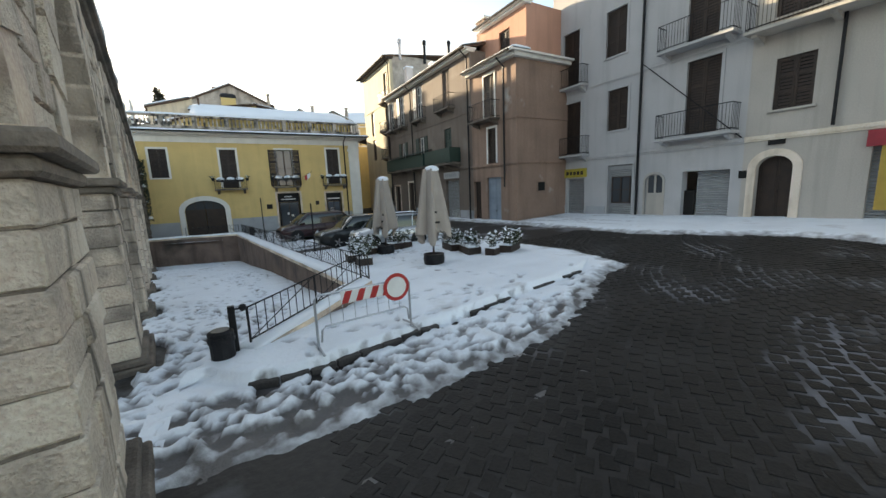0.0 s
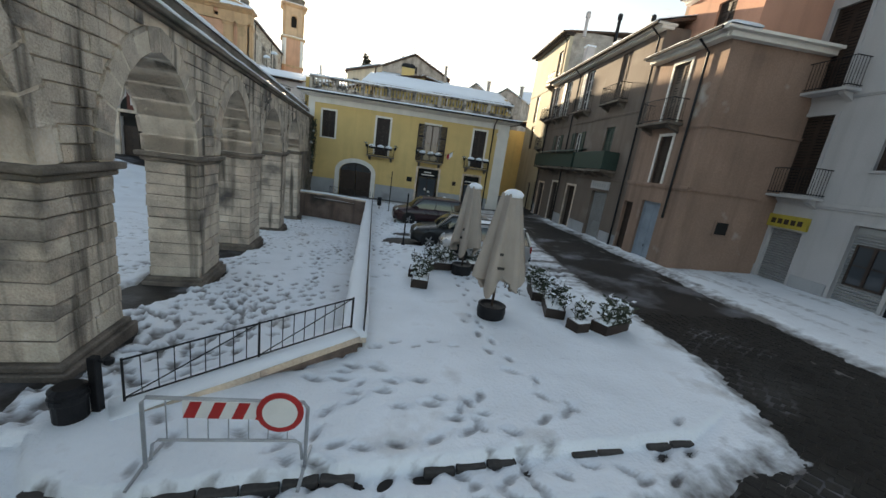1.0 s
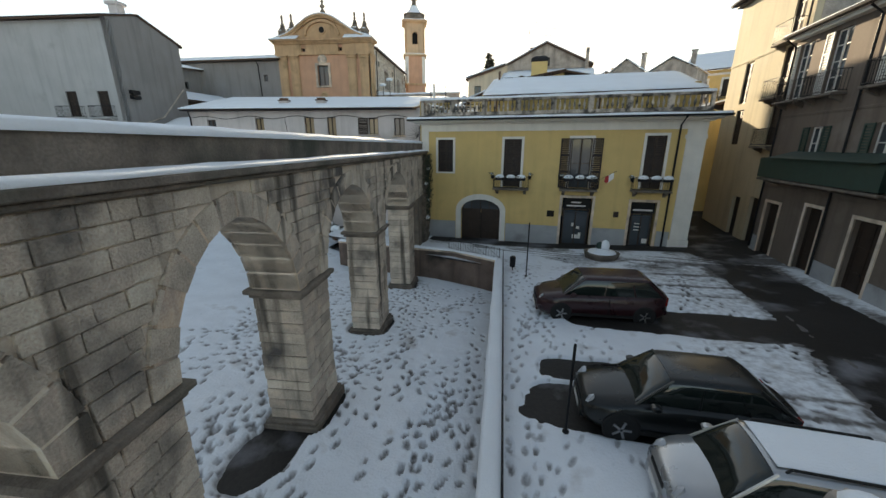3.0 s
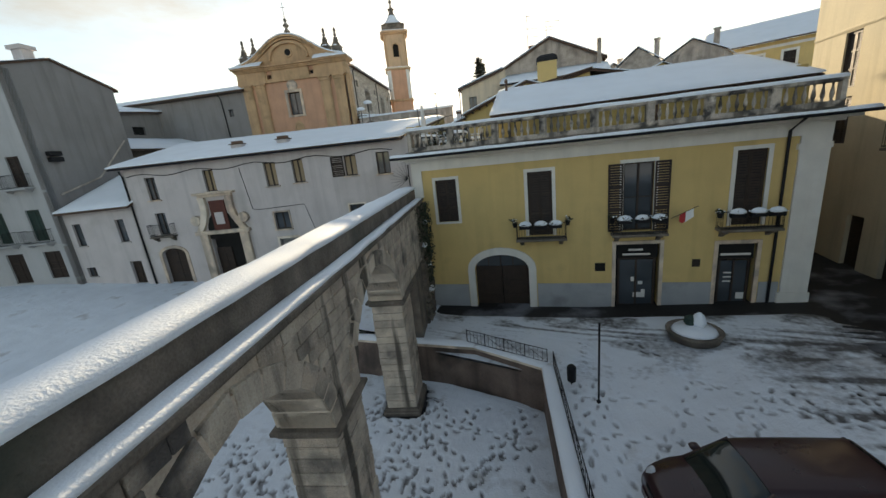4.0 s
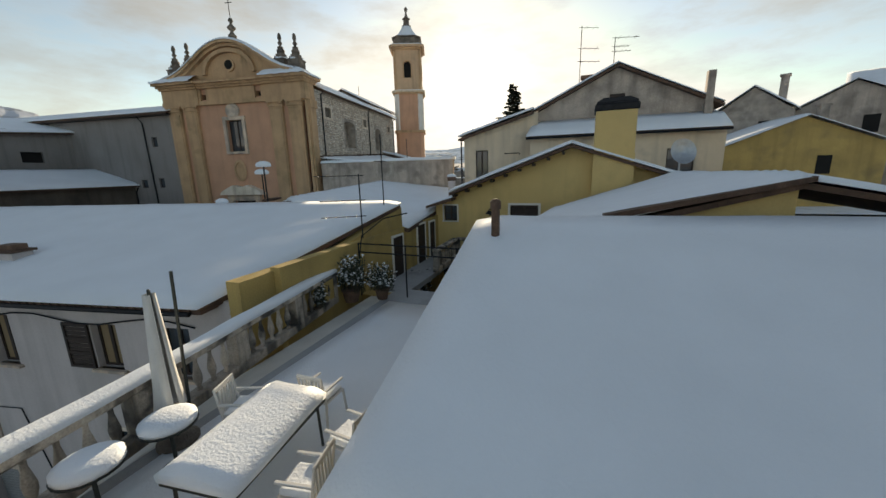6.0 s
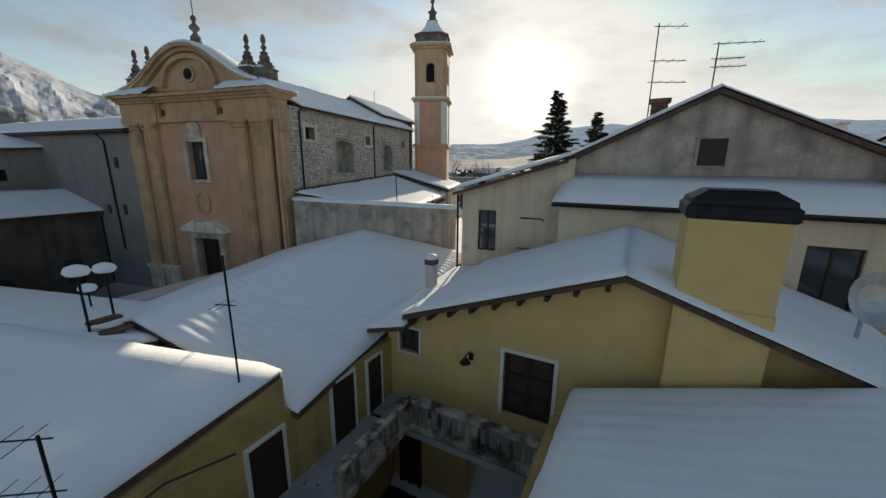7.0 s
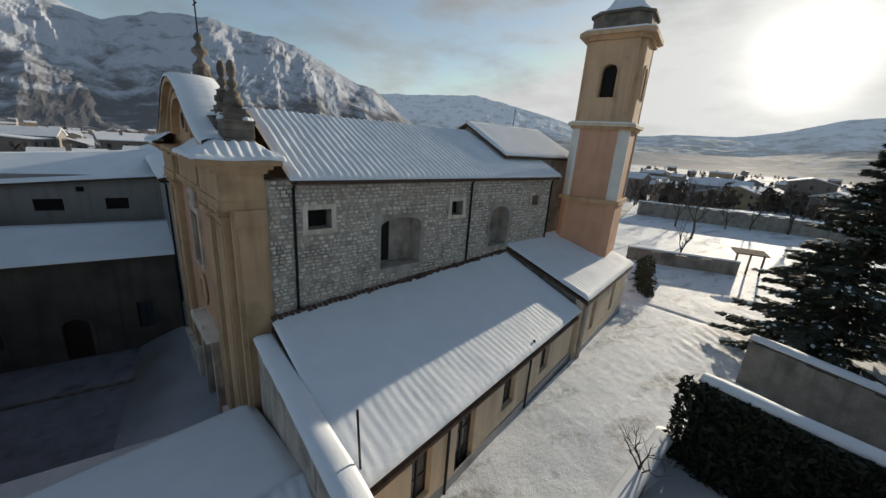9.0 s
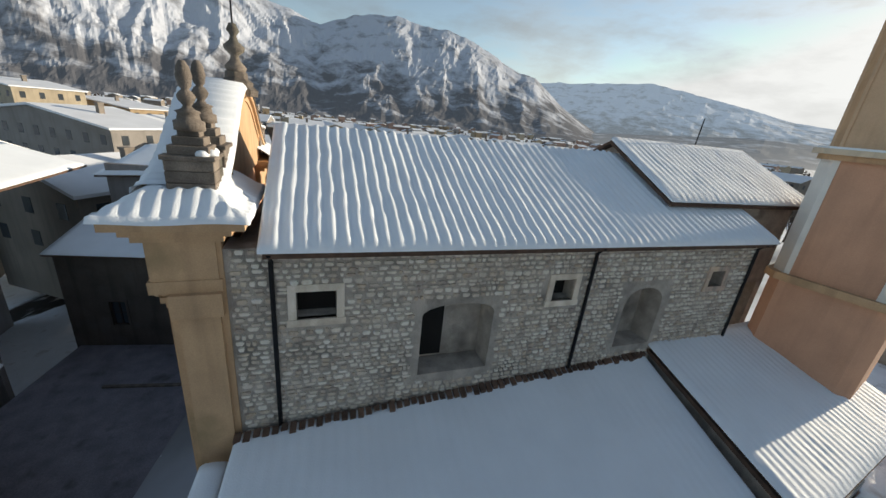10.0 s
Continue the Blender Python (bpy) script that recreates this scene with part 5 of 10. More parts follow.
part("door_hood", prism(B(), [(4.2, -0.6, 11.4), (8.2, -0.6, 11.4), (8.0, -0.6, 11.7), (6.9, -0.6, 12.2), (6.2, -0.6, 12.0), (5.5, -0.6, 12.2), (4.4, -0.6, 11.7)], (0, 0.62, 0)), STONE, church)
part("cartouche", lathe(B(), [(0.55, 0), (0.6, 0.08), (0.45, 0.14), (0.42, 0.05)], 18, squash=1.5), OCHRE, church, m=pose(6.1, -0.02, 13.4, 90, 0, 0))

URN = [(0.5, 0.0), (0.5, 0.35), (0.38, 0.4), (0.34, 0.62), (0.42, 0.7), (0.2, 0.8), (0.13, 0.92), (0.26, 1.1), (0.3, 1.25), (0.2, 1.42), (0.12, 1.5), (0.2, 1.62), (0.26, 1.95), (0.2, 2.3), (0.1, 2.5)]
for x, lift in ((FW - 0.83, 0.0), (FW - 2.1, 0.12), (0.83, 0.0), (2.1, 0.12)):
    f = thing("finial_urn", "blackened stone flame urn on a stepped brick pedestal, flecked with snow", "urn", CF @ pose(x, 0.57, 20.9 + lift), "", "gable urns")
    for k, (w, h0, h1) in enumerate(((0.47, -0.45, 0.2), (0.47, 0.21, 0.46), (0.47, 0.47, 0.7), (0.52, 0.7, 0.8), (0.39, 0.8, 1.0), (0.3, 1.0, 1.18), (0.21, 1.18, 1.34))):
        part("pedestal_course" if k < 4 else "step", boxes((-w, w, -w, w, h0, h1), bevel=0.014), STONE_DK, f)
    part("urn", lathe(B(), [(r * 0.6, 1.3 + z_ * 0.56) for r, z_ in URN], 10), STONE_DK, f, smooth=True)
    rs = random.Random(int(x * 10))
    for k in range(5):
        a_ = rs.uniform(0, 6.28)
        part("snow_lump", lathe(B(), [(0.14, 0.0), (0.15, 0.06), (0.1, 0.12), (0.03, 0.14)], 8, (0.43 * math.cos(a_), 0.43 * math.sin(a_), 0.79)), SNOW, f, smooth=True)
top = thing("gable_finial", "stepped stone finial with an iron cross on the church gable", "finial", CF @ pose(FW / 2, 0.8, COR - 0.4 + gable_top(0)))
part("base", lathe(B(), [(0.62, 0.1), (0.66, 0.3), (0.5, 0.42), (0.5, 0.55), (0.36, 0.65), (0.34, 0.85)], 8), STONE_DK, top)
part("baluster", lathe(B(), [(0.28, 0.8), (0.34, 1.0), (0.16, 1.2), (0.12, 1.35), (0.3, 1.5), (0.33, 1.62), (0.14, 1.8), (0.1, 1.95), (0.2, 2.1), (0.1, 2.3)], 10), STONE_DK, top, smooth=True)
part("cross", rod(rod(B(), [(0, 0, 2.2), (0, 0, 3.9)], 0.03, 5), [(-0.3, 0, 3.4), (0.3, 0, 3.4)], 0.03, 5), IRON, top)
part("snow_cap", lathe(B(), [(0.46, 0.42), (0.5, 0.5), (0.3, 0.58)], 8), SNOW, top)
crown = B()
rows_c = []
for u in us_g:
    x, z = FW / 2 + half * u, COR - 0.03 + gable_top(u)
    k = 0.03 * math.cos(x * 19)
    rows_c.append([crown.verts.new((x, y, z + h + (k if 0 < h else 0))) for y, h in ((-0.6, 0.0), (-0.58, 0.1), (-0.4, 0.17), (0.4, 0.2), (1.05, 0.16), (1.16, 0.0))])
for a_, b_ in zip(rows_c, rows_c[1:]):
    for k in range(5):
        crown.faces.new((a_[k], a_[k + 1], b_[k + 1], b_[k]))
solo("snow_on_gable", crown, SNOW, "thick snow curving over the church gable", "snow", CF, "stuff", smooth=True)



def corner_snow(mirror):
    """Snow heaped on the square end of the cornice, falling to its edges in ribs."""
    bm, grid = B(), []
    xs = [9.4, 10.0, 10.6] + [10.9 + 0.06 * i for i in range(38)] + [13.18, 13.22]
    yv = [-1.06, -1.02] + [-0.96 + 0.055 * i for i in range(49)] + [1.74, 1.78]
    for x in xs:
        row = []
        for y in yv:
            d = min(13.22 - x, y + 1.06, 1.78 - y)
            z = 20.42 if d < 0.01 else 20.56 + 0.46 * float(sstep(0.0, 0.95, d)) + 0.028 * math.cos(19 * (y if 13.22 - x < min(y + 1.06, 1.78 - y) else x)) * float(sstep(0.0, 0.2, d))
            row.append(bm.verts.new((FW - x if mirror else x, y, z + 0.02 * math.sin(7 * x + 3 * y))))
        grid.append(row)
    for a, b in zip(grid, grid[1:]):
        for i in range(len(yv) - 1):
            bm.faces.new((a[i], b[i], b[i + 1], a[i + 1]))
    bmesh.ops.recalc_face_normals(bm, faces=bm.faces)
    solo("snow_on_cornice", bm, SNOW, "ribbed snow heaped on the end of the church cornice", "snow", CF, "stuff", smooth=True)


corner_snow(False)
corner_snow(True)

# nave: local frame along its east wall
NV = turn(-17.18, 24.85, -0.42, 98.7)
nave = thing("church_nave", "church nave of rubble stone with snowy tile roof", "church", NV, "structure")
NL, NZ0, NZ1 = 18.3, 9.0, 19.7
NH = [(1.08, 2.08, 17.72, 18.52), (4.5, 6.85, 15.4, 17.85, 0.35), (8.87, 9.7, 17.72, 18.48), (12.15, 13.95, 15.5, 17.95, 0.6), (16.1, 16.85, 17.85, 18.5)]
part("wall", wall(B(), NL + 0.45, NZ1 - NZ0, 0.9, NH, x0=-0.45, z0=NZ0), RUBBLE_M, nave, "rubble stone wall in lime mortar")
for h in (NH[0], NH[2], NH[4]):
    part("window_surround", frame_rect(B(), h[0], h[1], h[2], h[3], 0.2, -0.05, 0.12, False), STONE, nave)
    part("window_sill", boxes((h[0] - 0.24, h[1] + 0.24, -0.07, 0.12, h[2] - 0.2, h[2])), STONE, nave)
    part("window_void", boxes((h[0], h[1], 0.5, 0.56, h[2], h[3])), VOID, nave)
for h in (NH[1], NH[3]):
    part("niche_back", boxes((h[0], h[1], 0.92, 1.0, h[2], h[3])), RUBBLE_M, nave)
part("niche_opening", boxes((4.55, 5.5, 0.86, 0.91, 15.5, 17.7)), VOID, nave)
for x in (0.55, 10.25, 18.15):
    part("drainpipe", rod(B(), [(x, -0.35, NZ1 - 0.05), (x, -0.08, NZ1 - 0.3), (x, -0.08, 14.1)], 0.06, 8), IRON, nave)
HW = 9.4
part("gable_wall", boxes((-0.2, 0.4, 0.9, HW, NZ0, NZ1), (0, NL, HW - 0.5, HW, NZ0, NZ1)), RUBBLE_M, nave)
part("roof", slab(slab(B(), [(0.42, -0.35, 19.7), (NL + 0.3, -0.35, 19.7), (NL + 0.1, HW / 2, 22.15), (0.42, HW / 2, 22.15)], 0.14), [(0.42, HW / 2, 22.15), (NL + 0.1, HW / 2, 22.15), (NL + 0.1, HW + 0.5, 19.7), (0.42, HW + 0.5, 19.7)], 0.14), TILE, nave)
snow_roof("snow_on_nave_roof", [(0.33, -0.45, 19.72), (NL + 0.35, -0.45, 19.72), (NL + 0.15, HW / 2, 22.17), (0.33, HW / 2, 22.17)], 0.14, "sunlit snow combed into ribs by the tiles beneath", 0.09, 0.33, nv=90, seed=10, m=NV)
snow_roof("snow_on_nave_roof", [(NL + 0.15, HW + 0.55, 19.72), (0.1, HW + 0.55, 19.72), (0.1, HW / 2, 22.17), (NL + 0.15, HW / 2, 22.17)], 0.14, "ribbed snow on the far nave slope", 0.05, 0.33, nv=30, seed=11, m=NV)
# the taller choir behind the nave
part("choir_wall", boxes((14.6, 22.6, 1.6, HW - 1, 17, 20.9), (22.2, 22.6, 1.6, HW - 1, 9, 20.9)), RUBBLE_M, nave)
part("choir_gable", prism(B(), [(14.6, 1.4, 20.8), (14.6, HW - 1, 20.8), (14.6, 4.9, 22.75)], (0.4, 0, 0)), RUBBLE_M, nave)
part("choir_roof", slab(slab(B(), [(14.2, 1.1, 20.9), (23, 1.1, 20.9), (23, 4.9, 22.85), (14.2, 4.9, 22.85)], 0.14), [(14.2, 4.9, 22.85), (23, 4.9, 22.85), (23, 9.2, 20.7), (14.2, 9.2, 20.7)], 0.14), TILE, nave)
snow_roof("snow_on_choir_roof", [(14.2, 1.05, 20.93), (23, 1.05, 20.93), (23, 4.9, 22.87), (14.2, 4.9, 22.87)], 0.14, "sunlit snow on the choir roof", 0.02, 0.33, seed=12, m=NV)
part("aerial_mast", rod(B(), [(19.5, 5.0, 22.7), (19.6, 5.0, 24.3)], 0.03), IRON, nave)

# side aisle and sacristy
aisle = thing("church_aisle", "low beige side aisle of the church with tall windows", "church", pose(0, 0, 0), "structure")
AE0, AE1, AT0, AT1 = Vector((-8.9, 25.0, 13.0)), Vector((-13.5, 39.2, 12.7)), Vector((-16.9, 24.3, 13.75)), Vector((-19.3, 38.6, 14.45))
ang = math.degrees(math.atan2((AE1 - AE0).y, (AE1 - AE0).x))
AM = turn(AE0.x - 0.25, AE0.y, 0, ang)
L = (AE1 - AE0).length
aw = thing("aisle_wall", "beige plastered aisle wall with tall dark windows", "wall", AM, "structure")
AH = [(2.0, 2.9, 10.2, 12.6), (4.2, 5.3, 9.6, 12.2), (7.3, 8.3, 10.6, 12.5), (10.8, 11.8, 10.6, 12.5)]
part("wall", wall(B(), L, 4.0, 0.4, AH, x0=0, z0=8.8, y0=0.0), BEIGE, aw)
for h in AH:
    casement(aw, h[0], h[1], h[2], h[3], 0.2, DARKWOOD, GLASS, 2)
part("plinth", boxes((0, L, -0.06, 0, 9.0, 10.0)), PLINTH, aw)
for x in (3.6, 9.4):
    pipe(aw, [(x, -0.1, 13.1), (x, -0.1, 9.6)], 0.05)
part("roof", slab(B(), [p - Vector((0, 0, 0.34)) for p in (AE0, AE1, AT1, AT0)], 0.14), TILE, aisle)
snow_roof("snow_on_aisle_roof", [AE0 + Vector((0.1, 0, 0.03)), AE1 + Vector((0.1, 0, 0.03)), AT1 + Vector((0, 0, 0.03)), AT0 + Vector((0, 0, 0.03))], 0.15, "smooth snow on the aisle roof, ribbed along its sunlit eave", 0.012, 0.33, seed=13)
fl = B()
rf = random.Random(61)
run = AT1 - AT0
for k in range(62):
    p = AT0 + run * (k / 62)
    w = run.normalized() * 0.17
    out_v = Vector((1, 0.1, 0)) * rf.uniform(0.16, 0.34)
    z0 = 0.1 + rf.uniform(0, 0.06)
    prism(fl, [p + Vector((0.0, 0, z0)), p + w + Vector((0.0, 0, z0)), p + w + out_v + Vector((0, 0, z0 - 0.05)), p + out_v + Vector((0, 0, z0 - 0.05))], (0, 0, 0.13))
part("flashing_tiles", fl, TILE, aisle, "ragged row of dark tiles along the nave wall")
part("mast", rod(B(), [(-9.35, 25.2, 12.9), (-9.33, 25.1, 15.0)], 0.03, 5), IRON, aisle)
part("end_wall", prism(B(), [(-9.3, 25.35, 8.8), (-16.7, 24.5, 8.8), (-16.7, 24.5, 13.6), (-9.3, 25.35, 12.8)], (0, 0.3, 0)), BEIGE, aisle)
SE0, SE1, ST0, ST1 = Vector((-13.3, 39.5, 13.3)), Vector((-16.3, 49.0, 13.3)), Vector((-19.4, 38.7, 14.95)), Vector((-21.3, 47.6, 14.95))
snow_roof("snow_on_sacristy_roof", [SE0, SE1, ST1, ST0], 0.15, "snow on the sacristy roof, half in sun", 0.03, 0.33, seed=14)
part("sacristy_roof", slab(B(), [p - Vector((0, 0, 0.12)) for p in (SE0, SE1, ST1, ST0)], 0.16), TILE, aisle)
part("sacristy_gable", prism(B(), [(-13.5, 39.7, 8.8), (-19.2, 38.9, 8.8), (-19.3, 38.9, 14.8), (-13.5, 39.7, 13.15)], (-0.05, 0.3, 0)), RUBBLE_M, aisle)
ang2 = math.degrees(math.atan2((SE1 - SE0).y, (SE1 - SE0).x))
sw = thing("sacristy_wall", "beige sacristy wall with two windows", "wall", turn(SE0.x - 0.3, SE0.y, 0, ang2), "structure")
SH = [(2.0, 2.8, 10.6, 12.5), (6.0, 6.8, 10.6, 12.5)]
part("wall", wall(B(), (SE1 - SE0).length - 0.2, 4.3, 0.4, SH, x0=0, z0=8.9), BEIGE, sw)
for h in SH:
    casement(sw, h[0], h[1], h[2], h[3], 0.2, DARKWOOD, GLASS, 2)
part("plinth", boxes((0, 9.6, -0.05, 0, 8.9, 10.0)), PLINTH, sw)

# bell tower
tower = thing("bell_tower", "square bell tower of salmon plaster with pale corners and a lead lantern", "tower", turn(-19.3, 46.9, -0.5, 22), "structure")
TW = 1.85


def ring(z0, z1, w, ch=0.45):
    bm = B()
    pts = [(w, -w + ch), (w, w - ch), (w - ch, w), (-w + ch, w), (-w, w - ch), (-w, -w + ch), (-w + ch, -w), (w - ch, -w)]
    return prism(bm, [(x, y, z0) for x, y in pts], (0, 0, z1 - z0))


part("lower_shaft", ring(8.8, 18.2, TW + 0.03), ORANGE, tower)
part("base_cornice", ring(18.2, 18.5, TW + 0.22), OCHRE, tower)
part("shaft", ring(18.5, 23.1, TW - 0.03), ORANGE, tower)
for k in range(4):
    part("corner_strip", prism(B(), [(TW - 0.62, -TW - 0.02, 18.5), (TW - 0.43, -TW - 0.04, 18.5), (TW + 0.04, -TW + 0.43, 18.5), (TW + 0.02, -TW + 0.62, 18.5), (TW - 0.3, -TW + 0.3, 18.5)], (0, 0, 4.6)), WHITE, tower, m=pose(0, 0, 0, 0, 0, 90 * k))
part("middle_cornice", ring(23.1, 23.3, TW + 0.15), OCHRE, tower)
part("middle_cornice", ring(23.3, 23.5, TW + 0.32), BEIGE, tower)
belfry = B()
for k in range(4):
    wb = B()
    wall(wb, 2 * TW - 0.75, 5.0, 0.5, [(1.0, 1.95, 1.6, 3.6, 0.45)], x0=0, z0=0)
    bmesh.ops.transform(wb, matrix=pose(0, 0, 23.5, 0, 0, 90 * k) @ Matrix.Translation((-(TW - 0.375), -TW + 0.05, 0)), verts=wb.verts)
    me = bpy.data.meshes.new("tmp")
    wb.to_mesh(me)
    wb.free()
    belfry.from_mesh(me)
    bpy.data.meshes.remove(me)
PEACH = material("pale_peach_plaster", (0.60, 0.41, 0.26), 0.88, 0.1, 0.8, 30, 0.2, 0.01, stain=(0.42, 0.30, 0.20), streak=0.3)
part("belfry", belfry, PEACH, tower)
for k in range(4):
    part("belfry_corner", prism(B(), [(TW - 0.5, -TW + 0.02, 23.5), (TW - 0.02, -TW + 0.5, 23.5), (TW - 0.45, -TW + 0.55, 23.5)], (0, 0, 5.0)), OCHRE, tower, m=pose(0, 0, 0, 0, 0, 90 * k))
    part("bell_arch", arch_ring(B(), -0.475, 0.475, 25.1, 26.65, 27.1, 0.14, -TW - 0.02, -TW + 0.06, 8), OCHRE, tower, m=pose(0, 0, 0, 0, 0, 90 * k))
    part("bell_void", boxes((-0.48, 0.48, -TW + 0.45, -TW + 0.5, 25.1, 27.1)), VOID, tower, m=pose(0, 0, 0, 0, 0, 90 * k))
part("upper_cornice", ring(28.5, 28.75, TW + 0.15), OCHRE, tower)
part("upper_cornice", ring(28.75, 29.0, TW + 0.42), PEACH, tower)
part("lantern_drum", ring(29.0, 30.0, TW - 0.1, 0.7), STONE_DK, tower, "octagonal lead drum")
part("lantern_cornice", ring(30.0, 30.15, TW + 0.05, 0.75), STONE_DK, tower)
part("dome_snow", lathe(B(), [(1.75, 30.15), (1.55, 30.45), (1.2, 30.75), (0.8, 31.3), (0.62, 31.7)], 8, turn=math.pi / 8), SNOW, tower, "snow-covered lead dome")
part("finial", lathe(B(), [(0.55, 31.7), (0.62, 31.8), (0.4, 31.95), (0.36, 32.5), (0.55, 32.65), (0.3, 32.8), (0.16, 33.1), (0.1, 33.5), (0.2, 33.6), (0.24, 33.8), (0.16, 34.0), (0.04, 34.1)], 10), STONE_DK, tower)
solo("snow_on_tower_cornice", ring(29.0, 29.12, TW + 0.3), SNOW, "snow on the tower cornice", "snow", turn(-19.3, 46.9, -0.5, 22), "stuff")
solo("snow_on_tower_cornice", ring(23.5, 23.58, TW + 0.24), SNOW, "snow on the tower string course", "snow", turn(-19.3, 46.9, -0.5, 22), "stuff")

# ---------------------------------------------------------------- the row along the street
def row_house(name, label, x, y_north, y_south, z0, z1, mat, holes, depth=9.0):
    """A terraced house whose front faces the street; local x runs south."""
    h = thing(name, label, "house", turn(x, y_north, 0, -90), "structure")
    w = y_north - y_south
    part("wall", wall(B(), w, z1 - z0, 0.45, holes, x0=0, z0=z0), mat, h)
    part("side_wall", boxes((0, 0.4, 0.45, depth, z0, z1), (w - 0.4, w, 0.45, depth, z0, z1), (0.4, w - 0.4, depth - 0.4, depth, z0, z1)), mat, h)
    return h


def band(h, w, z, mat, d=0.07, t=0.14):
    return part("string_course", boxes((0, w, -d, 0.0, z, z + t), (0, w, -d * 0.6, 0.0, z - t * 0.5, z), bevel=0.01), mat, h)


def eave_of(h, w, z, out=0.55, mat=None):
    part("eave", boxes((-0.15, w + 0.15, -out, 0.4, z, z + 0.1), (-0.1, w + 0.1, -out * 0.6, 0.3, z - 0.14, z), bevel=0.012), mat or WHITE, h)
    part("gutter", rod(B(), [(-0.15, -out - 0.05, z + 0.08), (w + 0.15, -out - 0.05, z + 0.08)], 0.06, 6), IRON, h)


# long greyish house
GH = [(0.45, 1.4, 9.1, 11.65), (2.8, 3.8, 9.1, 11.65), (6.3, 7.3, 9.1, 11.65), (10.6, 11.6, 9.1, 11.65),
      (2.75, 3.65, 6.2, 7.65), (6.45, 7.45, 6.2, 7.65), (10.6, 11.6, 5.3, 7.7),
      (0.7, 1.9, 0.8, 3.85), (3.9, 5.0, 0.8, 4.1), (6.8, 8.1, 0.9, 4.05), (10.6, 12.4, 0.9, 4.0)]
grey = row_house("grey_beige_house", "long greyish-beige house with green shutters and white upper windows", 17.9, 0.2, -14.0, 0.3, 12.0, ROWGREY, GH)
for h in GH[:3]:
    casement(grey, *h, 0.1, WHITEWOOD, GLASS, 3)
    part("shutter", leaf(B(), h[0] - 0.5, h[0] - 0.02, h[2], h[3], -0.07), WHITEWOOD, grey)
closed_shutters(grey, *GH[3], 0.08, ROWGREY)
for h in GH[4:6]:
    open_shutters(grey, *h, 0.12, 0, GREENWOOD)
closed_shutters(grey, *GH[6], 0.08, GREENWOOD)
for h in GH[7:10]:
    door(grey, *h, 0.2)
    trim(grey, *h, 0, 0.14, STONE)
roller(grey, *GH[10], 0.2)
part("shop_sign", boxes((10.5, 12.5, -0.12, 0.0, 4.15, 4.6)), COOLW, grey, "faded white shop sign")
for k in range(6):
    part("sign_bar", boxes((10.7 + 0.28 * k, 10.88 + 0.28 * k, -0.13, -0.12, 4.27, 4.48)), PLINTH, grey)
for (x0, x1) in ((0.0, 1.9), (2.2, 4.4), (5.8, 7.9), (10.0, 12.2)):
    balcony(grey, x0, x1, 9.0, 0, 0.55, 0.9)
for (x0, x1) in ((1.0, 8.7), (9.0, 12.75)):
    b = balcony(grey, x0, x1, 5.2, 0, 0.9, 1.0, None, 4)
    part("screen", boxes((x0, x1, -0.9, -0.88, 5.25, 6.2), (x1 - 0.03, x1 - 0.01, -0.88, 0, 5.25, 6.2), (x0 + 0.01, x0 + 0.03, -0.88, 0, 5.25, 6.2)), GREENWOOD, b, "dark green privacy netting")
part("awning", slab(B(), [(2.0, -1.1, 6.25), (8.6, -1.1, 6.25), (8.6, -0.02, 6.55), (2.0, -0.02, 6.55)], 0.03), GREENWOOD, grey, "narrow green awning with some snow")
eave_of(grey, 14.2, 12.0)
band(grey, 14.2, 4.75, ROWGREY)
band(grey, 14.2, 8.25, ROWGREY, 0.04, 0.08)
part("plinth", boxes((0, 0.65, -0.05, 0, 0.3, 1.9), (5.15, 6.65, -0.05, 0, 0.3, 1.9), (8.25, 10.45, -0.05, 0, 0.3, 1.9), (12.55, 14.2, -0.05, 0, 0.3, 1.9)), PLINTH, grey)
for x in (0.15, 5.3, 13.9):
    pipe(grey, [(x, -0.55, 11.95), (x, -0.1, 11.6), (x, -0.1, 1.2)], 0.05)
part("roof", slab(B(), [(-0.1, -0.55, 12.1), (14.3, -0.55, 12.1), (14.3, 6, 13.8), (-0.1, 6, 13.8)], 0.12), TILE, grey)
snow_roof("snow_on_grey_roof", [(17.3, 0.3, 12.15), (17.3, -14.1, 12.15), (23.9, -14.1, 13.85), (23.9, 0.3, 13.85)], 0.1, "snow along the roof edge", seed=21)
for x, z in ((6.5, 13.5), (4.1, 13.2), (1.6, 14.6)):
    c = part("chimney", boxes((x, x + 0.55, 1.2, 1.8, 12.3, z)), LIME, grey, "rendered roof chimney")
    part("cap", boxes((x - 0.07, x + 0.62, 1.13, 1.87, z, z + 0.1)), SNOW, c)
# salmon corner house
PH = [(1.4, 2.4, 7.5, 9.95), (1.7, 2.5, 4.75, 6.9), (1.55, 2.9, 0.9, 4.0), (0.1, 0.85, 1.0, 3.8)]
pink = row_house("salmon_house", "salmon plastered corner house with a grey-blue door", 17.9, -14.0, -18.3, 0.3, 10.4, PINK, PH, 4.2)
closed_shutters(pink, *PH[0], 0.08, ROWGREY)
closed_shutters(pink, *PH[1], 0.08)
door(pink, *PH[2], 0.12, BLUEDOOR, 2)
door(pink, *PH[3], 0.15)
for h in PH[:2]:
    trim(pink, *h, 0, 0.12)
balcony(pink, 0.6, 2.9, 7.4, 0, 0.75, 0.95)
band(pink, 4.3, 7.15, PINK, 0.05, 0.1)
band(pink, 4.3, 4.7, PINK)
part("side_band", boxes((4.3, 4.36, 0, 4.0, 7.15, 7.25), (4.3, 4.38, 0, 4.0, 4.7, 4.84)), PINK, pink)
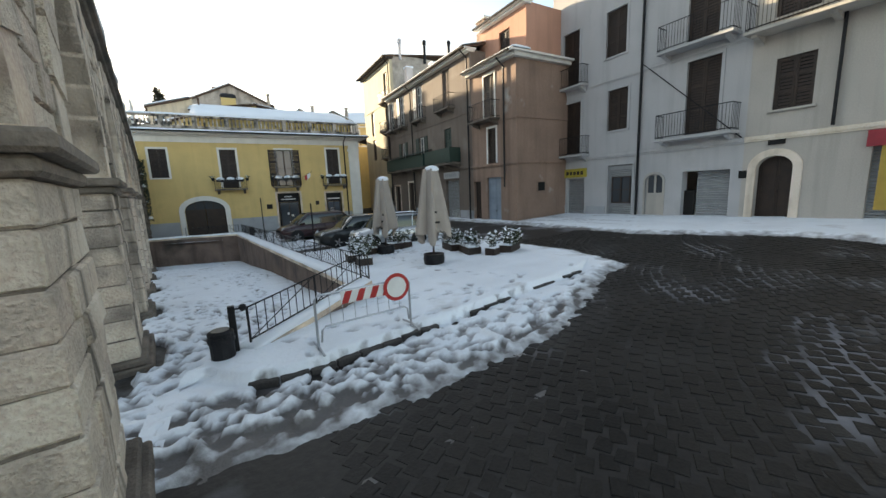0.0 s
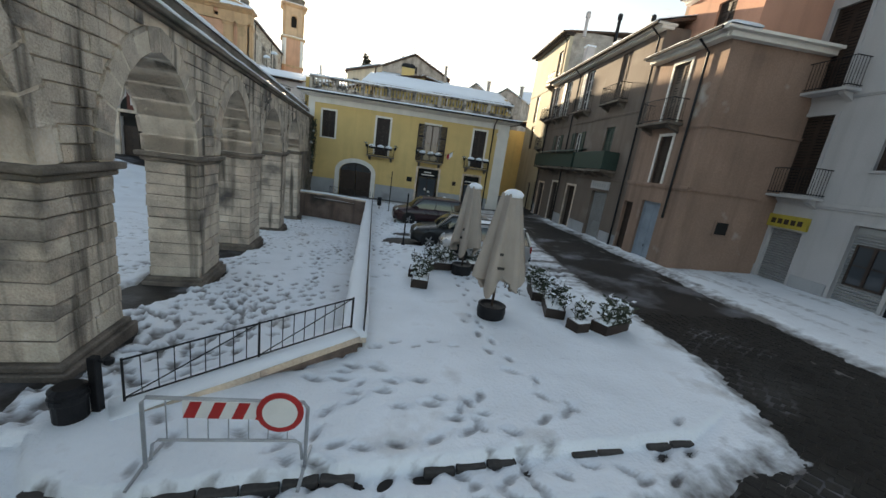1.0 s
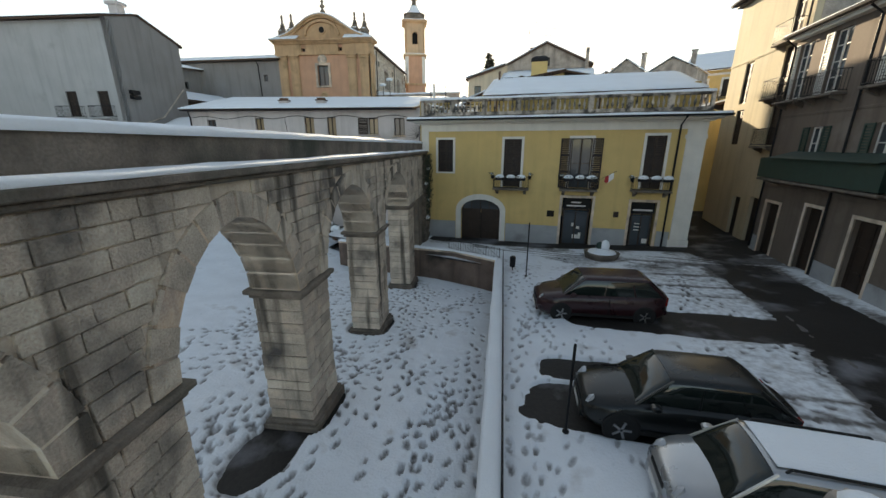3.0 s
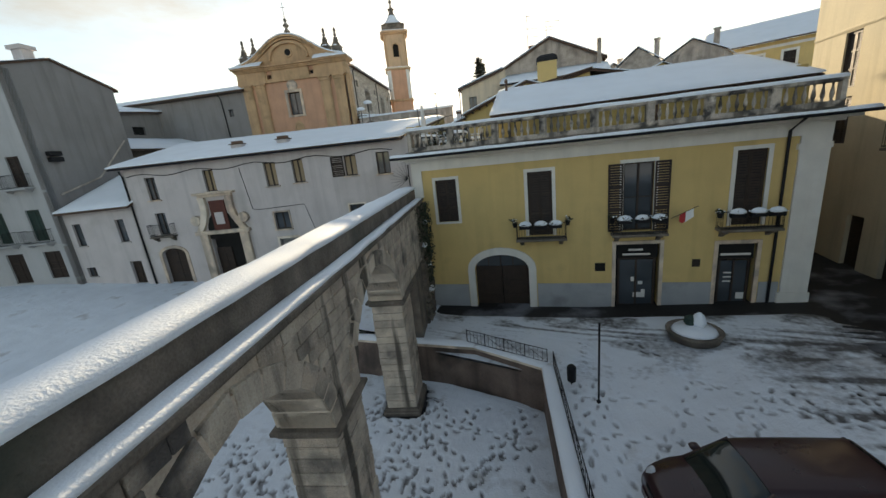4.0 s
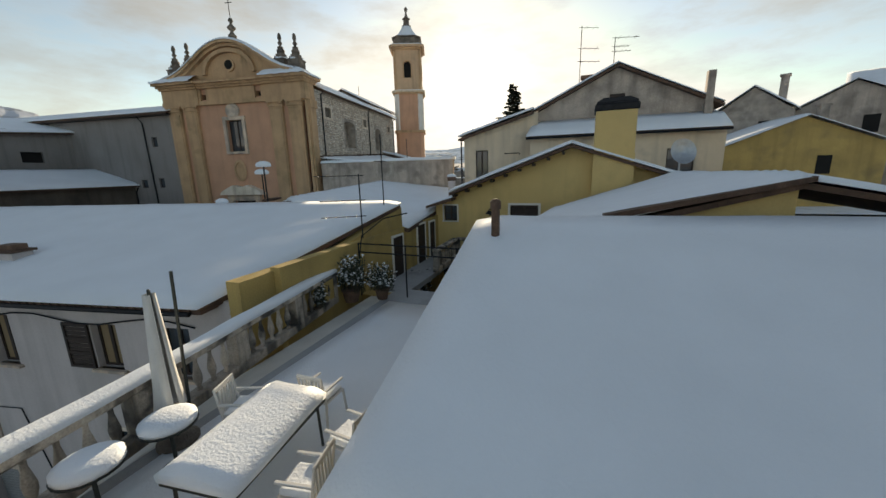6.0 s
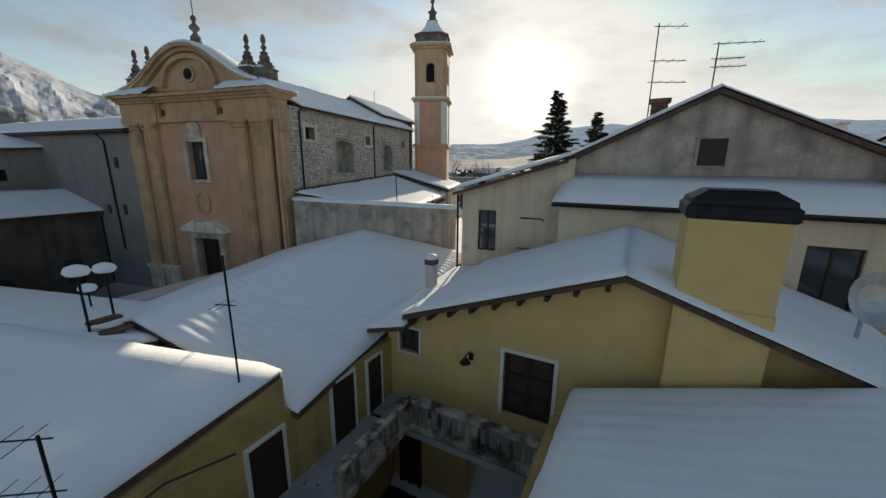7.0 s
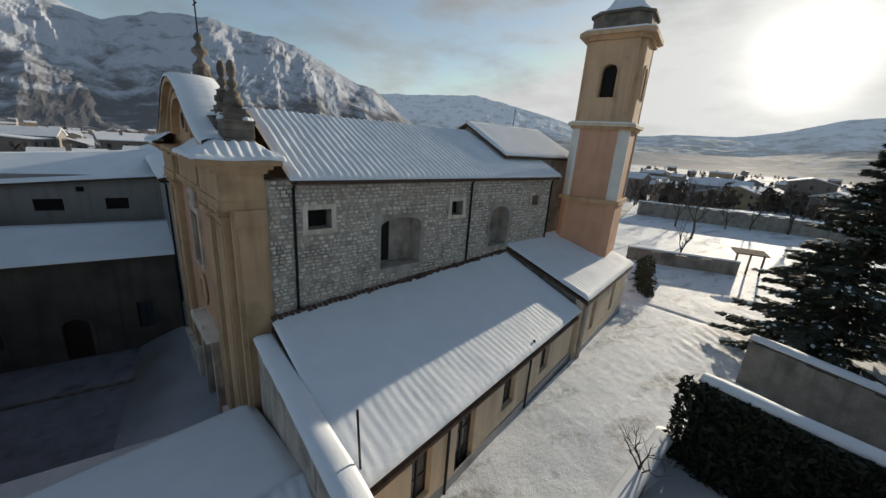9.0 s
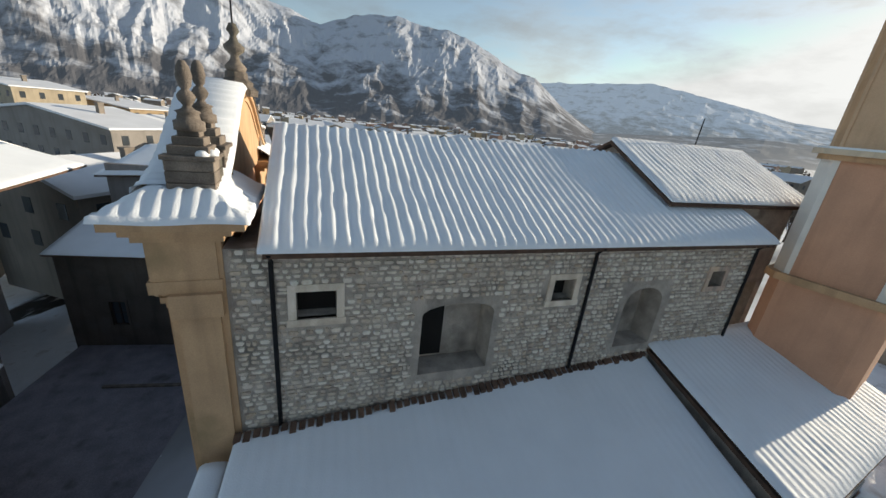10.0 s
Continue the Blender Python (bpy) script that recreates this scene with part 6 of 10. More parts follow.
part("side_window", frame_rect(B(), 0, 0.55, 3.1, 3.6, 0.08, -0.03, 0.05), PINK, pink, m=pose(4.3, 1.6, 0, 0, 0, 90))
part("side_void", boxes((4.29, 4.31, 1.6, 2.15, 3.1, 3.6)), VOID, pink)
eave_of(pink, 4.3, 10.4, 0.6)
part("side_eave", boxes((4.3, 4.75, -0.6, 4.0, 10.4, 10.5), (4.3, 4.55, -0.3, 4.0, 10.22, 10.4)), WHITE, pink)
pipe(pink, [(3.35, -0.6, 10.4), (3.35, -0.1, 10.0), (3.35, -0.1, 3.4)], 0.05)
solo("snow_on_salmon_eave", snow_strip(13.9, 18.8, -0.62, 0.6, 10.52, 0.1, 0.3, 22), SNOW, "snow on the salmon house eave", "snow", Matrix.Translation((17.9, 0, 0)) @ pose(0, 0, 0, 0, 0, -90), "stuff", smooth=True)
attic2 = row_house("red_pink_attic", "set-back reddish attic storey with a small window", 19.1, -13.4, -17.8, 10.4, 13.4, PINK2, [(2.0, 3.0, 11.2, 12.6)], 3.0)
closed_shutters(attic2, 2.0, 3.0, 11.2, 12.6, 0.1)
eave_of(attic2, 4.4, 13.4, 0.4)
chim2 = part("chimney", boxes((-0.9, 0.0, 0.4, 1.2, 11.5, 14.3)), PINK, attic2)
part("cap", boxes((-1.0, 0.1, 0.3, 1.3, 14.3, 14.45)), WHITE, chim2)
# pale corner house
LH = [(6.5, 7.5, 12.3, 15.0), (6.5, 7.5, 9.5, 12.0), (6.5, 7.5, 6.9, 9.1), (6.4, 7.5, 1.0, 3.8), (4.2, 5.2, 1.0, 3.6), (2.2, 3.2, 6.9, 9.1), (2.2, 3.2, 9.5, 12.0)]
pale = row_house("pale_yellow_house", "tall pale yellow house at the street corner", 18.3, 8.5, 0.2, 0.3, 16.0, PALE, LH)
for h in LH[:3] + LH[5:]:
    closed_shutters(pale, *h, 0.08)
for h in LH[3:5]:
    door(pale, *h, 0.2)
for z in (9.4, 12.2, 6.8):
    balcony(pale, 6.1, 7.9, z, 0, 0.6, 0.95)
band(pale, 8.3, 12.1, PALE, 0.05, 0.1)
eave_of(pale, 8.3, 16.0, 0.6, DARKWOOD)
part("roof", slab(B(), [(-0.4, -0.6, 16.12), (8.5, -0.6, 16.12), (8.5, 9, 17.2), (-0.4, 9, 17.2)], 0.1), TILE, pale)
part("rubble_gable", boxes((8.3, 8.34, 0.3, 8.8, 11.9, 16.3)), RUBBLE_M, pale, "bare rubble party wall above the lower roof")
for x, z in ((8.0, 17.2), (7.9, 17.5), (8.1, 17.8)):
    i = (z - 17.2) * 9
    c = part("chimney_pot", lathe(B(), [(0.14, 15.8), (0.14, z), (0.2, z), (0.2, z + 0.35), (0.1, z + 0.45)], 8, (x + 0.7, 1.0 + i, 0)), IRON if z > 17.3 else LIME, pale)
pipe(pale, [(8.1, -0.5, 15.9), (8.1, -0.1, 15.5), (8.1, -0.1, 1.0)], 0.05)
# white house
WHH = [(1.0, 2.15, 5.15, 8.05), (0.85, 2.0, 8.95, 11.9), (3.9, 5.05, 6.1, 8.15), (3.7, 4.85, 9.8, 12.0), (7.8, 9.1, 5.35, 8.4), (7.7, 8.9, 9.1, 12.0),
       (1.25, 2.5, 1.2, 3.7), (4.05, 5.45, 1.3, 4.3), (6.15, 7.0, 1.5, 3.72, 0.35), (7.85, 9.7, 1.5, 3.75)]
white = row_house("cool_white_house", "tall white plastered house with iron balconies", 21.8, -17.2, -27.3, 0.6, 14.5, COOLW, WHH)
for h in WHH[:6]:
    closed_shutters(white, *h, 0.08)
    trim(white, *h, 0, 0.12, COOLW, h[3] - h[2] < 2.4)
balcony(white, 0.35, 2.8, 5.05, 0, 0.6, 1.0, COOLW)
balcony(white, 0.2, 2.65, 8.85, 0, 0.6, 1.0, COOLW)
balcony(white, 6.85, 9.9, 5.25, 0, 0.7, 1.05, COOLW)
balcony(white, 6.75, 9.7, 9.0, 0, 0.7, 1.05, COOLW)
roller(white, *WHH[6], 0.15)
roller(white, 4.05, 5.45, 1.3, 4.05, 0.15)
casement(white, 4.2, 5.3, 2.3, 3.7, 0.1)
trim(white, *WHH[7], 0, 0.12, COOLW)
part("panel", boxes((6.15, 7.0, 0.1, 0.16, 1.5, 2.75)), CREAM, white)
casement(white, 6.15, 7.0, 2.75, 3.72, 0.1, CREAM, GLASS, 0)
part("arch_surround", arch_ring(B(), 6.15, 7.0, 1.5, 3.37, 3.72, 0.1, -0.04, 0.03), CREAM, white)
roller(white, 8.35, 9.7, 1.5, 3.75, 0.3)
part("open_leaf", boxes((7.85, 8.3, 0.25, 0.3, 1.5, 2.9)), VOID, white)
part("shop_sign", boxes((1.1, 2.65, -0.1, 0.0, 3.78, 4.28)), material("yellow_sign", (0.40, 0.32, 0.05), 0.6, 0.1), white, "yellow shop sign")
for k in range(5):
    part("sign_bar", boxes((1.25 + 0.26 * k, 1.43 + 0.26 * k, -0.11, -0.1, 3.92, 4.12)), DARKWOOD, white)
part("plaque", boxes((10.0, 10.5, -0.03, 0, 3.35, 3.65)), VOID, white)
band(white, 10.1, 4.78, COOLW, 0.1, 0.16)
band(white, 10.1, 8.62, COOLW, 0.06, 0.12)
part("plinth", boxes((0, 1.1, -0.05, 0, 0.6, 2.1), (2.65, 3.9, -0.05, 0, 0.6, 2.1)), PLINTH, white)
pipe(white, [(5.75, -0.1, 14.4), (5.75, -0.1, 1.5)], 0.06)
pipe(white, [(10.0, -0.05, 4.95), (5.8, -0.05, 8.9)], 0.02, None, "cable")
# cream house
XH = [(0.45, 1.55, 1.75, 4.15, 0.45), (0.75, 1.85, 5.8, 7.6), (3.4, 6.2, 1.5, 4.2), (0.6, 1.8, 9.0, 11.6), (5.2, 6.3, 5.8, 7.6)]
cream = row_house("cream_house", "cream plastered house with an arched wooden door", 21.8, -27.3, -38.0, 0.6, 13.5, CREAM, XH)
door(cream, *XH[0][:4], 0.25)
part("arch_surround", arch_ring(B(), 0.45, 1.55, 1.5, 3.7, 4.15, 0.26, -0.07, 0.03), STONE, cream, "rough limestone door arch")
part("door_step", boxes((0.1, 1.9, -0.7, 0.25, 1.2, 1.72), bevel=0.03), STONE, cream)
part("plaque", boxes((0.75, 1.25, -0.04, 0, 4.55, 4.75)), VOID, cream)
for h in (XH[1], XH[3], XH[4]):
    closed_shutters(cream, *h, 0.06)
    sill(cream, h[0], h[1], h[2], 0, CREAM)
balcony(cream, 0.0, 4.6, 8.6, 0, 0.9, 1.05, CREAM, 3)
roller(cream, 3.4, 6.2, 1.5, 4.2, 0.2)
band(cream, 10.7, 4.8, STONE, 0.08, 0.14)
part("shop_fascia", boxes((3.3, 6.3, -0.2, 0.0, 4.2, 4.7)), material("red_fascia", (0.30, 0.03, 0.04), 0.5, 0.15), cream, "red shop fascia")
part("vertical_sign", boxes((3.62, 3.95, -0.12, -0.04, 2.2, 4.5)), material("yellow_banner", (0.42, 0.28, 0.06), 0.6, 0.1), cream, "tall yellow shop sign with red lettering")
for k in range(8):
    part("sign_bar", boxes((3.7, 3.87, -0.13, -0.12, 2.6 + 0.22 * k, 2.6 + 0.22 * k)), PINK2, cream)
pipe(cream, [(2.45, -0.1, 13.4), (2.45, -0.1, 5.0)], 0.05)


def row_roof(h, w, depth, z, label, seed, rise=1.5, out=0.5):
    """Two tiled slopes under snow, their ridge along the street."""
    mid = depth / 2
    front = [(-0.1, -out, z + 0.02), (w + 0.1, -out, z + 0.02), (w + 0.1, mid, z + rise), (-0.1, mid, z + rise)]
    back = [(w + 0.1, depth + 0.3, z + 0.02), (-0.1, depth + 0.3, z + 0.02), (-0.1, mid, z + rise), (w + 0.1, mid, z + rise)]
    part("roof", slab(slab(B(), front, 0.1), back, 0.1), TILE, h)
    for q in (front, back):
        snow_roof("snow_on_row_roof", [(a, b, c + 0.03) for a, b, c in q], 0.12, label, seed=seed, m=h.matrix_basis)


row_roof(white, 10.1, 9.0, 14.5, "snow on the white house roof", 61)
row_roof(cream, 10.7, 9.0, 13.5, "snow on the cream house roof", 62)
part("rear_roof", slab(B(), [(14.3, 9.4, 12.3), (-0.1, 9.4, 12.3), (-0.1, 6, 13.8), (14.3, 6, 13.8)], 0.12), TILE, grey)
snow_roof("snow_on_grey_roof", [(14.3, 9.5, 12.33), (-0.1, 9.5, 12.33), (-0.1, 6, 13.84), (14.3, 6, 13.84)], 0.1, "snow on the rear roof slope", seed=63, m=grey.matrix_basis)
snow_roof("snow_on_pale_roof", [(-0.4, -0.3, 16.17), (8.5, -0.3, 16.17), (8.5, 9, 17.23), (-0.4, 9, 17.23)], 0.06, "thin snow on the tall corner house roof", seed=64, m=pale.matrix_basis)

# ---------------------------------------------------------------- houses behind and beside
beige = thing("beige_house", "beige rendered house with a sloping snowy roof", "house", pose(0, 0, 0), "structure")
part("wall", wall(B(), 4.6, 6.0, 0.4, [(0.75, 1.55, 3.35, 5.15)], x0=0, z0=0.0), BEIGE, beige, m=turn(-3.78, 22.3, 8.6, 6))
part("wall_head", prism(B(), [(0, 0, 6.0), (4.6, 0, 6.0), (4.6, 0, 7.35)], (0, 0.4, 0)), BEIGE, beige, m=turn(-3.78, 22.3, 8.6, 6))
part("side_wall", boxes((-3.8, -3.45, 22.6, 27.2, 8.6, 14.45)), BEIGE, beige)
w = casement(beige, 0.75, 1.55, 3.35, 5.15, 0.12, DARKWOOD, GLASS, 0)
w.matrix_basis = turn(-3.78, 22.3, 8.6, 6)
part("wall_bracket", rod(B(), [(2.6, -0.04, 4.9), (3.5, -0.04, 4.9), (3.55, -0.04, 4.8)], 0.025, 5), IRON, beige, m=turn(-3.78, 22.3, 8.6, 6))
part("wall_bracket", rod(B(), [(2.5, -0.04, 3.6), (3.3, -0.04, 3.6), (3.35, -0.04, 3.5)], 0.025, 5), IRON, beige, m=turn(-3.78, 22.3, 8.6, 6))
pipe(beige, [(-3.92, 22.1, 14.4), (-3.92, 22.15, 11.0)], 0.05)
BR = [(-4.05, 21.85, 14.6), (0.55, 22.3, 16.0), (0.35, 27.4, 16.2), (-4.3, 27.2, 14.9)]
part("roof", slab(B(), [(p[0], p[1], p[2] - 0.1) for p in BR], 0.14), TILE, beige)
snow_roof("snow_on_beige_roof", [BR[0], BR[3], BR[2], BR[1]], 0.16, "sunlit snow on the beige house roof, faintly ribbed", 0.012, 0.4, seed=31)
part("roof_vent", boxes((-3.75, -3.5, 24.0, 24.25, 14.7, 15.3), bevel=0.02), TILE, beige)
# gabled grey house behind the lean-to
gh = thing("grey_gabled_house", "grey gabled house with damp stains and television aerials", "house", pose(0, 0, 0), "structure")
part("wall", wall(B(), 9.4, 8.0, 0.4, [], x0=0.5, z0=8.0 - 0.2, y0=23.3), TAUPE, gh)
part("gable", prism(B(), [(0.5, 23.3, 15.8), (9.9, 23.3, 15.8), (5.1, 23.3, 18.1)], (0, 0.4, 0)), TAUPE, gh)
part("window", frame_rect(B(), 4.75, 5.55, 15.7, 16.6, 0.08, 23.22, 23.32), TAUPE, gh)
part("pane", boxes((4.75, 5.55, 23.26, 23.29, 15.7, 16.6)), DARKWOOD, gh)
part("side_wall", boxes((0.5, 0.9, 23.7, 33, 8, 15.9), (9.5, 9.9, 23.7, 33, 8, 15.9)), TAUPE, gh)
G1 = [(0.25, 32.8, 15.9), (0.25, 22.95, 15.9), (5.1, 22.95, 18.2), (5.1, 32.8, 18.2)]
G2 = [(10.3, 22.95, 15.7), (10.3, 32.8, 15.7), (5.1, 32.8, 18.2), (5.1, 22.95, 18.2)]
part("roof", slab(slab(B(), [(p[0], p[1], p[2] - 0.05) for p in G1], 0.14), [(p[0], p[1], p[2] - 0.05) for p in G2], 0.14), TILE, gh)
snow_roof("snow_on_grey_gable", G1, 0.13, "melting sunlit snow on the grey gabled roof", 0.012, 0.4, seed=32)
snow_roof("snow_on_grey_gable", G2, 0.13, "snow on the shaded side of the grey gabled roof", seed=33)
part("chimney", boxes((3.15, 3.8, 26.9, 27.5, 16.9, 18.4), (3.05, 3.9, 26.8, 27.6, 18.4, 18.55)), TILE, gh, "dark brick chimney")
part("flue", boxes((9.4, 9.75, 22.9, 23.3, 15.0, 17.3)), TAUPE, gh)


def aerial(name, x, y, z, h, bars, turn_deg, label):
    a = thing(name, label, "aerial", turn(x, y, z, turn_deg))
    part("mast", rod(B(), [(0, 0, 0), (0, 0, h)], 0.022, 5), IRON, a)
    for (zz, length, n) in bars:
        bm = rod(B(), [(-0.15, 0, zz), (length, 0, zz)], 0.014, 4)
        for k in range(n):
            xx = length * (k + 0.5) / n
            rod(bm, [(xx, -0.28 + 0.015 * k, zz), (xx, 0.28 - 0.015 * k, zz)], 0.008, 4)
        part("boom", bm, IRON, a)
    return a


aerial("television_aerial", 3.05, 23.45, 17.0, 3.5, ((3.4, 1.0, 2), (2.3, 1.1, 3), (1.6, 1.2, 3)), 25, "tall thin television aerial on a gable")
aerial("television_aerial", 4.85, 23.4, 17.9, 1.75, ((1.7, 1.3, 3), (1.25, 0.8, 6), (1.0, 0.9, 4)), 15, "television aerial with many rods on a gable")
aerial("television_aerial", -3.75, 11.5, 11.05, 2.9, ((1.9, 0.3, 2),), 200, "slender aerial mast at the roof edge")
aerial("television_aerial", -2.9, 8.6, 10.5, 2.0, ((1.95, 1.3, 5), (1.2, 1.2, 5), (0.7, 1.2, 4)), 215, "three-boom television aerial above the courtyard")
for (x, y, z, h) in ((-9.2, 11.0, 11.2, 1.7), (-10.3, 11.9, 11.1, 1.5), (-13.9, 12.5, 9.7, 1.5), ):
    s = thing("roof_ventilator", "slender roof vent pipe with a round cap of snow", "vent", pose(x, y, z), "", "roof ventilators")
    part("stem", lathe(B(), [(0.035, 0), (0.03, h)], 8), IRON, s)
    part("snow_cap", lathe(B(), [(0.3, h - 0.02), (0.36, h + 0.05), (0.3, h + 0.16), (0.12, h + 0.22)], 10, squash=0.75), SNOW, s, smooth=True)
dm = thing("roof_hatch", "small broken tiled hatch breaking through roof snow", "hatch", turn(-9.0, 11.4, 11.35, 0))
for k in range(7):
    part("tile", boxes((-0.65 + 0.18 * k, -0.44 + 0.18 * k, -0.3 - 0.1 * (k % 2), 0.3, 0.05 + 0.1 * (k % 3) - 0.06 * k, 0.13 + 0.1 * (k % 3) - 0.06 * k), bevel=0.02), TILE, dm)
c = thing("snowy_chimney", "white rendered chimney with a snow-capped hood", "chimney", pose(-3.6, 19.2, 10.95))
part("shaft", boxes((-0.17, 0.17, -0.17, 0.17, 0, 1.0), bevel=0.015), LIME, c)
part("hood", boxes((-0.2, 0.2, -0.2, 0.2, 1.0, 1.22), bevel=0.015), TILE, c)
part("snow_cap", lathe(B(), [(0.25, 1.22), (0.28, 1.28), (0.2, 1.36), (0.06, 1.4)], 8, turn=0.4), SNOW, c, smooth=True)
# lean-to in front of it
lean = thing("lean_to", "beige lean-to range with a snowy tile roof and a satellite dish", "house", pose(0, 0, 0), "structure")
part("wall", wall(B(), 9.8, 6.3, 0.35, [(7.2, 8.5, 3.4, 5.3)], x0=0, z0=0), BEIGE, lean, m=turn(0.5, 21.75, 8.1, 2))
w = casement(lean, 7.2, 8.5, 3.4, 5.3, 0.1, DARKWOOD, GLASS, 1)
w.matrix_basis = turn(0.5, 21.75, 8.1, 2)
LR = [(0.3, 21.35, 14.35), (10.4, 21.7, 14.35), (10.4, 23.3, 15.15), (0.45, 23.2, 15.2)]
part("roof", slab(B(), [(p[0], p[1], p[2] - 0.04) for p in LR], 0.12), TILE, lean)
part("gutter", rod(B(), [(0.3, 21.3, 14.25), (10.4, 21.65, 14.25)], 0.06, 6), IRON, lean)
snow_roof("snow_on_lean_to", LR, 0.17, "thick snow on the lean-to roof", seed=34)
dish = thing("satellite_dish", "grey satellite dish on the roof slope", "dish", pose(7.5, 18.0, 11.95))
part("mast", rod(B(), [(0, 0, 0), (0, 0, 0.9)], 0.04, 6), GALV, dish)
part("bowl", lathe(B(), [(0.05, 0.0), (0.3, 0.05), (0.55, 0.16), (0.56, 0.18), (0.3, 0.08), (0.05, 0.03)], 18), GALV, dish, m=pose(0, -0.1, 1.1, 75, 0, 20))
# boundary wall between the court and the church
bw = thing("boundary_wall", "stained rendered wall topped with snow", "wall", turn(-16.4, 23.7, 0, 5.5), "structure")
part("wall", boxes((0, 11.0, 0, 0.45, 8.5, 13.35)), TAUPE, bw)
part("rubble_patch", boxes((5.0, 6.3, -0.03, 0.0, 12.2, 13.2)), RUBBLE_M, bw)
solo("snow_on_boundary_wall", snow_strip(0, 11.1, -0.1, 0.6, 13.36, 0.2, 0.3, 35), SNOW, "deep snow on the boundary wall", "snow", turn(-16.4, 23.7, 0, 5.5), "stuff", smooth=True)
# ranges to the west
west = thing("long_west_range", "long plain rendered range with few small windows", "building", turn(-62, 16.6, 0, 7.5), "structure")
WHL = [(18.5, 19.4, 15.6, 16.5), (30.6, 31.2, 15.2, 16.0), (30.6, 31.2, 11.7, 12.5), (28.6, 29.3, 11.7, 12.4), (26.3, 27.0, 11.6, 12.2), (20.0, 21.0, 11.5, 12.2), (8.0, 8.8, 15.3, 16.2)]
part("wall", wall(B(), 33.5, 12.0, 0.5, WHL, x0=0, z0=5.8), GREYPL, west)
for h in WHL:
    casement(west, *h, 0.15, DARKWOOD, GLASS, 0)
pipe(west, [(30.0, -0.5, 17.7), (30.0, -0.08, 17.2), (30.2, -0.08, 9.0)], 0.06)
part("eave", boxes((-0.3, 33.2, -0.5, 0.5, 17.7, 17.82)), DARKWOOD, west)
part("roof", slab(B(), [(-0.3, -0.55, 17.9), (33.3, -0.55, 17.9), (33.3, 7, 19.9), (-0.3, 7, 19.9)], 0.12), TILE, west)
snow_roof("snow_on_west_range", [(-0.3, -0.6, 17.92), (33.3, -0.6, 17.92), (33.3, 7, 19.92), (-0.3, 7, 19.92)], 0.15, "snow on the long west roof", seed=36, m=turn(-62, 16.6, 0, 7.5))
SQM = turn(-34.5, 7.2, 0, 90)
sq = thing("church_square_range", "dark shaded range with an arched doorway facing the church square", "building", SQM, "structure")
SQH = [(6.3, 7.7, 4.7, 7.75, 0.6), (2.6, 3.6, 6.4, 8.3), (10.35, 11.3, 6.4, 8.4)]
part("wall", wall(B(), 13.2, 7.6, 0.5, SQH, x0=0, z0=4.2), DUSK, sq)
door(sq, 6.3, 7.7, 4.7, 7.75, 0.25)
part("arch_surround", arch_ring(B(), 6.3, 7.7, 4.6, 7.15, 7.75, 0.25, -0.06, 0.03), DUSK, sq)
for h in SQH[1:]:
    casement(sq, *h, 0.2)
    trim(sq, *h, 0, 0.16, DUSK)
part("drainpipe", rod(B(), [(13.0, -0.4, 11.7), (13.0, -0.08, 11.3), (13.0, -0.08, 4.8)], 0.06, 8), IRON, sq)
part("roof", slab(B(), [(-0.2, -0.5, 11.9), (13.3, -0.5, 11.9), (13.3, 4.4, 13.3), (-0.2, 4.4, 13.3)], 0.12), TILE, sq)
snow_roof("snow_on_square_range", [(-0.2, -0.55, 11.92), (13.3, -0.55, 11.92), (13.3, 4.4, 13.32), (-0.2, 4.4, 13.32)], 0.17, "smooth shaded snow on the square range roof", seed=37, m=SQM)
UPH = [(4.6, 6.2, 14.1, 15.0), (8.6, 10.0, 14.1, 15.0), (7.0, 7.5, 15.5, 15.9)]
part("upper_wall", wall(B(), 12.4, 4.2, 0.4, UPH, x0=0, z0=12.6, y0=6.4), GREYPL, sq)
for h in UPH:
    part("opening", boxes((h[0], h[1], 6.65, 6.7, h[2], h[3])), VOID, sq)
part("upper_roof", slab(B(), [(-0.5, 5.9, 15.9), (12.8, 5.9, 16.8), (12.8, 13, 18.4), (-0.5, 13, 17.5)], 0.12), TILE, sq)
snow_roof("snow_on_upper_range", [(-0.5, 5.85, 15.92), (12.8, 5.85, 16.82), (12.8, 13, 18.42), (-0.5, 13, 17.52)], 0.17, "snow on the higher roof behind", seed=38, m=SQM)
solo("church_square_snow", boxes((-34.4, -15.5, 7.5, 21.5, 4.4, 4.8)), SHADE_SNOW, "trodden snow on the church square, coloured dark for its shade", "snow", None, "structure")
steps = thing("church_steps", "shallow snow-covered steps beside the church", "steps", turn(-26.2, 18.3, 4.8, 62), "structure")
for k in range(9):
    part("step", boxes((0.45 * k, 0.45 * k + 0.45, -1.9, 0.0, 0, 0.06 + 0.1 * k), bevel=0.01), SNOW, steps)
part("handrail", rod(B(), [(0, 0.02, 0.3), (4.0, 0.02, 1.2)], 0.04, 5), IRON, steps)
solo("square_kerb", boxes((-30.0, -29.8, 11.6, 18.4, 4.8, 4.92), (-29.8, -27.6, 18.25, 18.4, 4.8, 4.92)), STONE_DK, "low dark kerb edging the church square", "kerb", None, "structure")
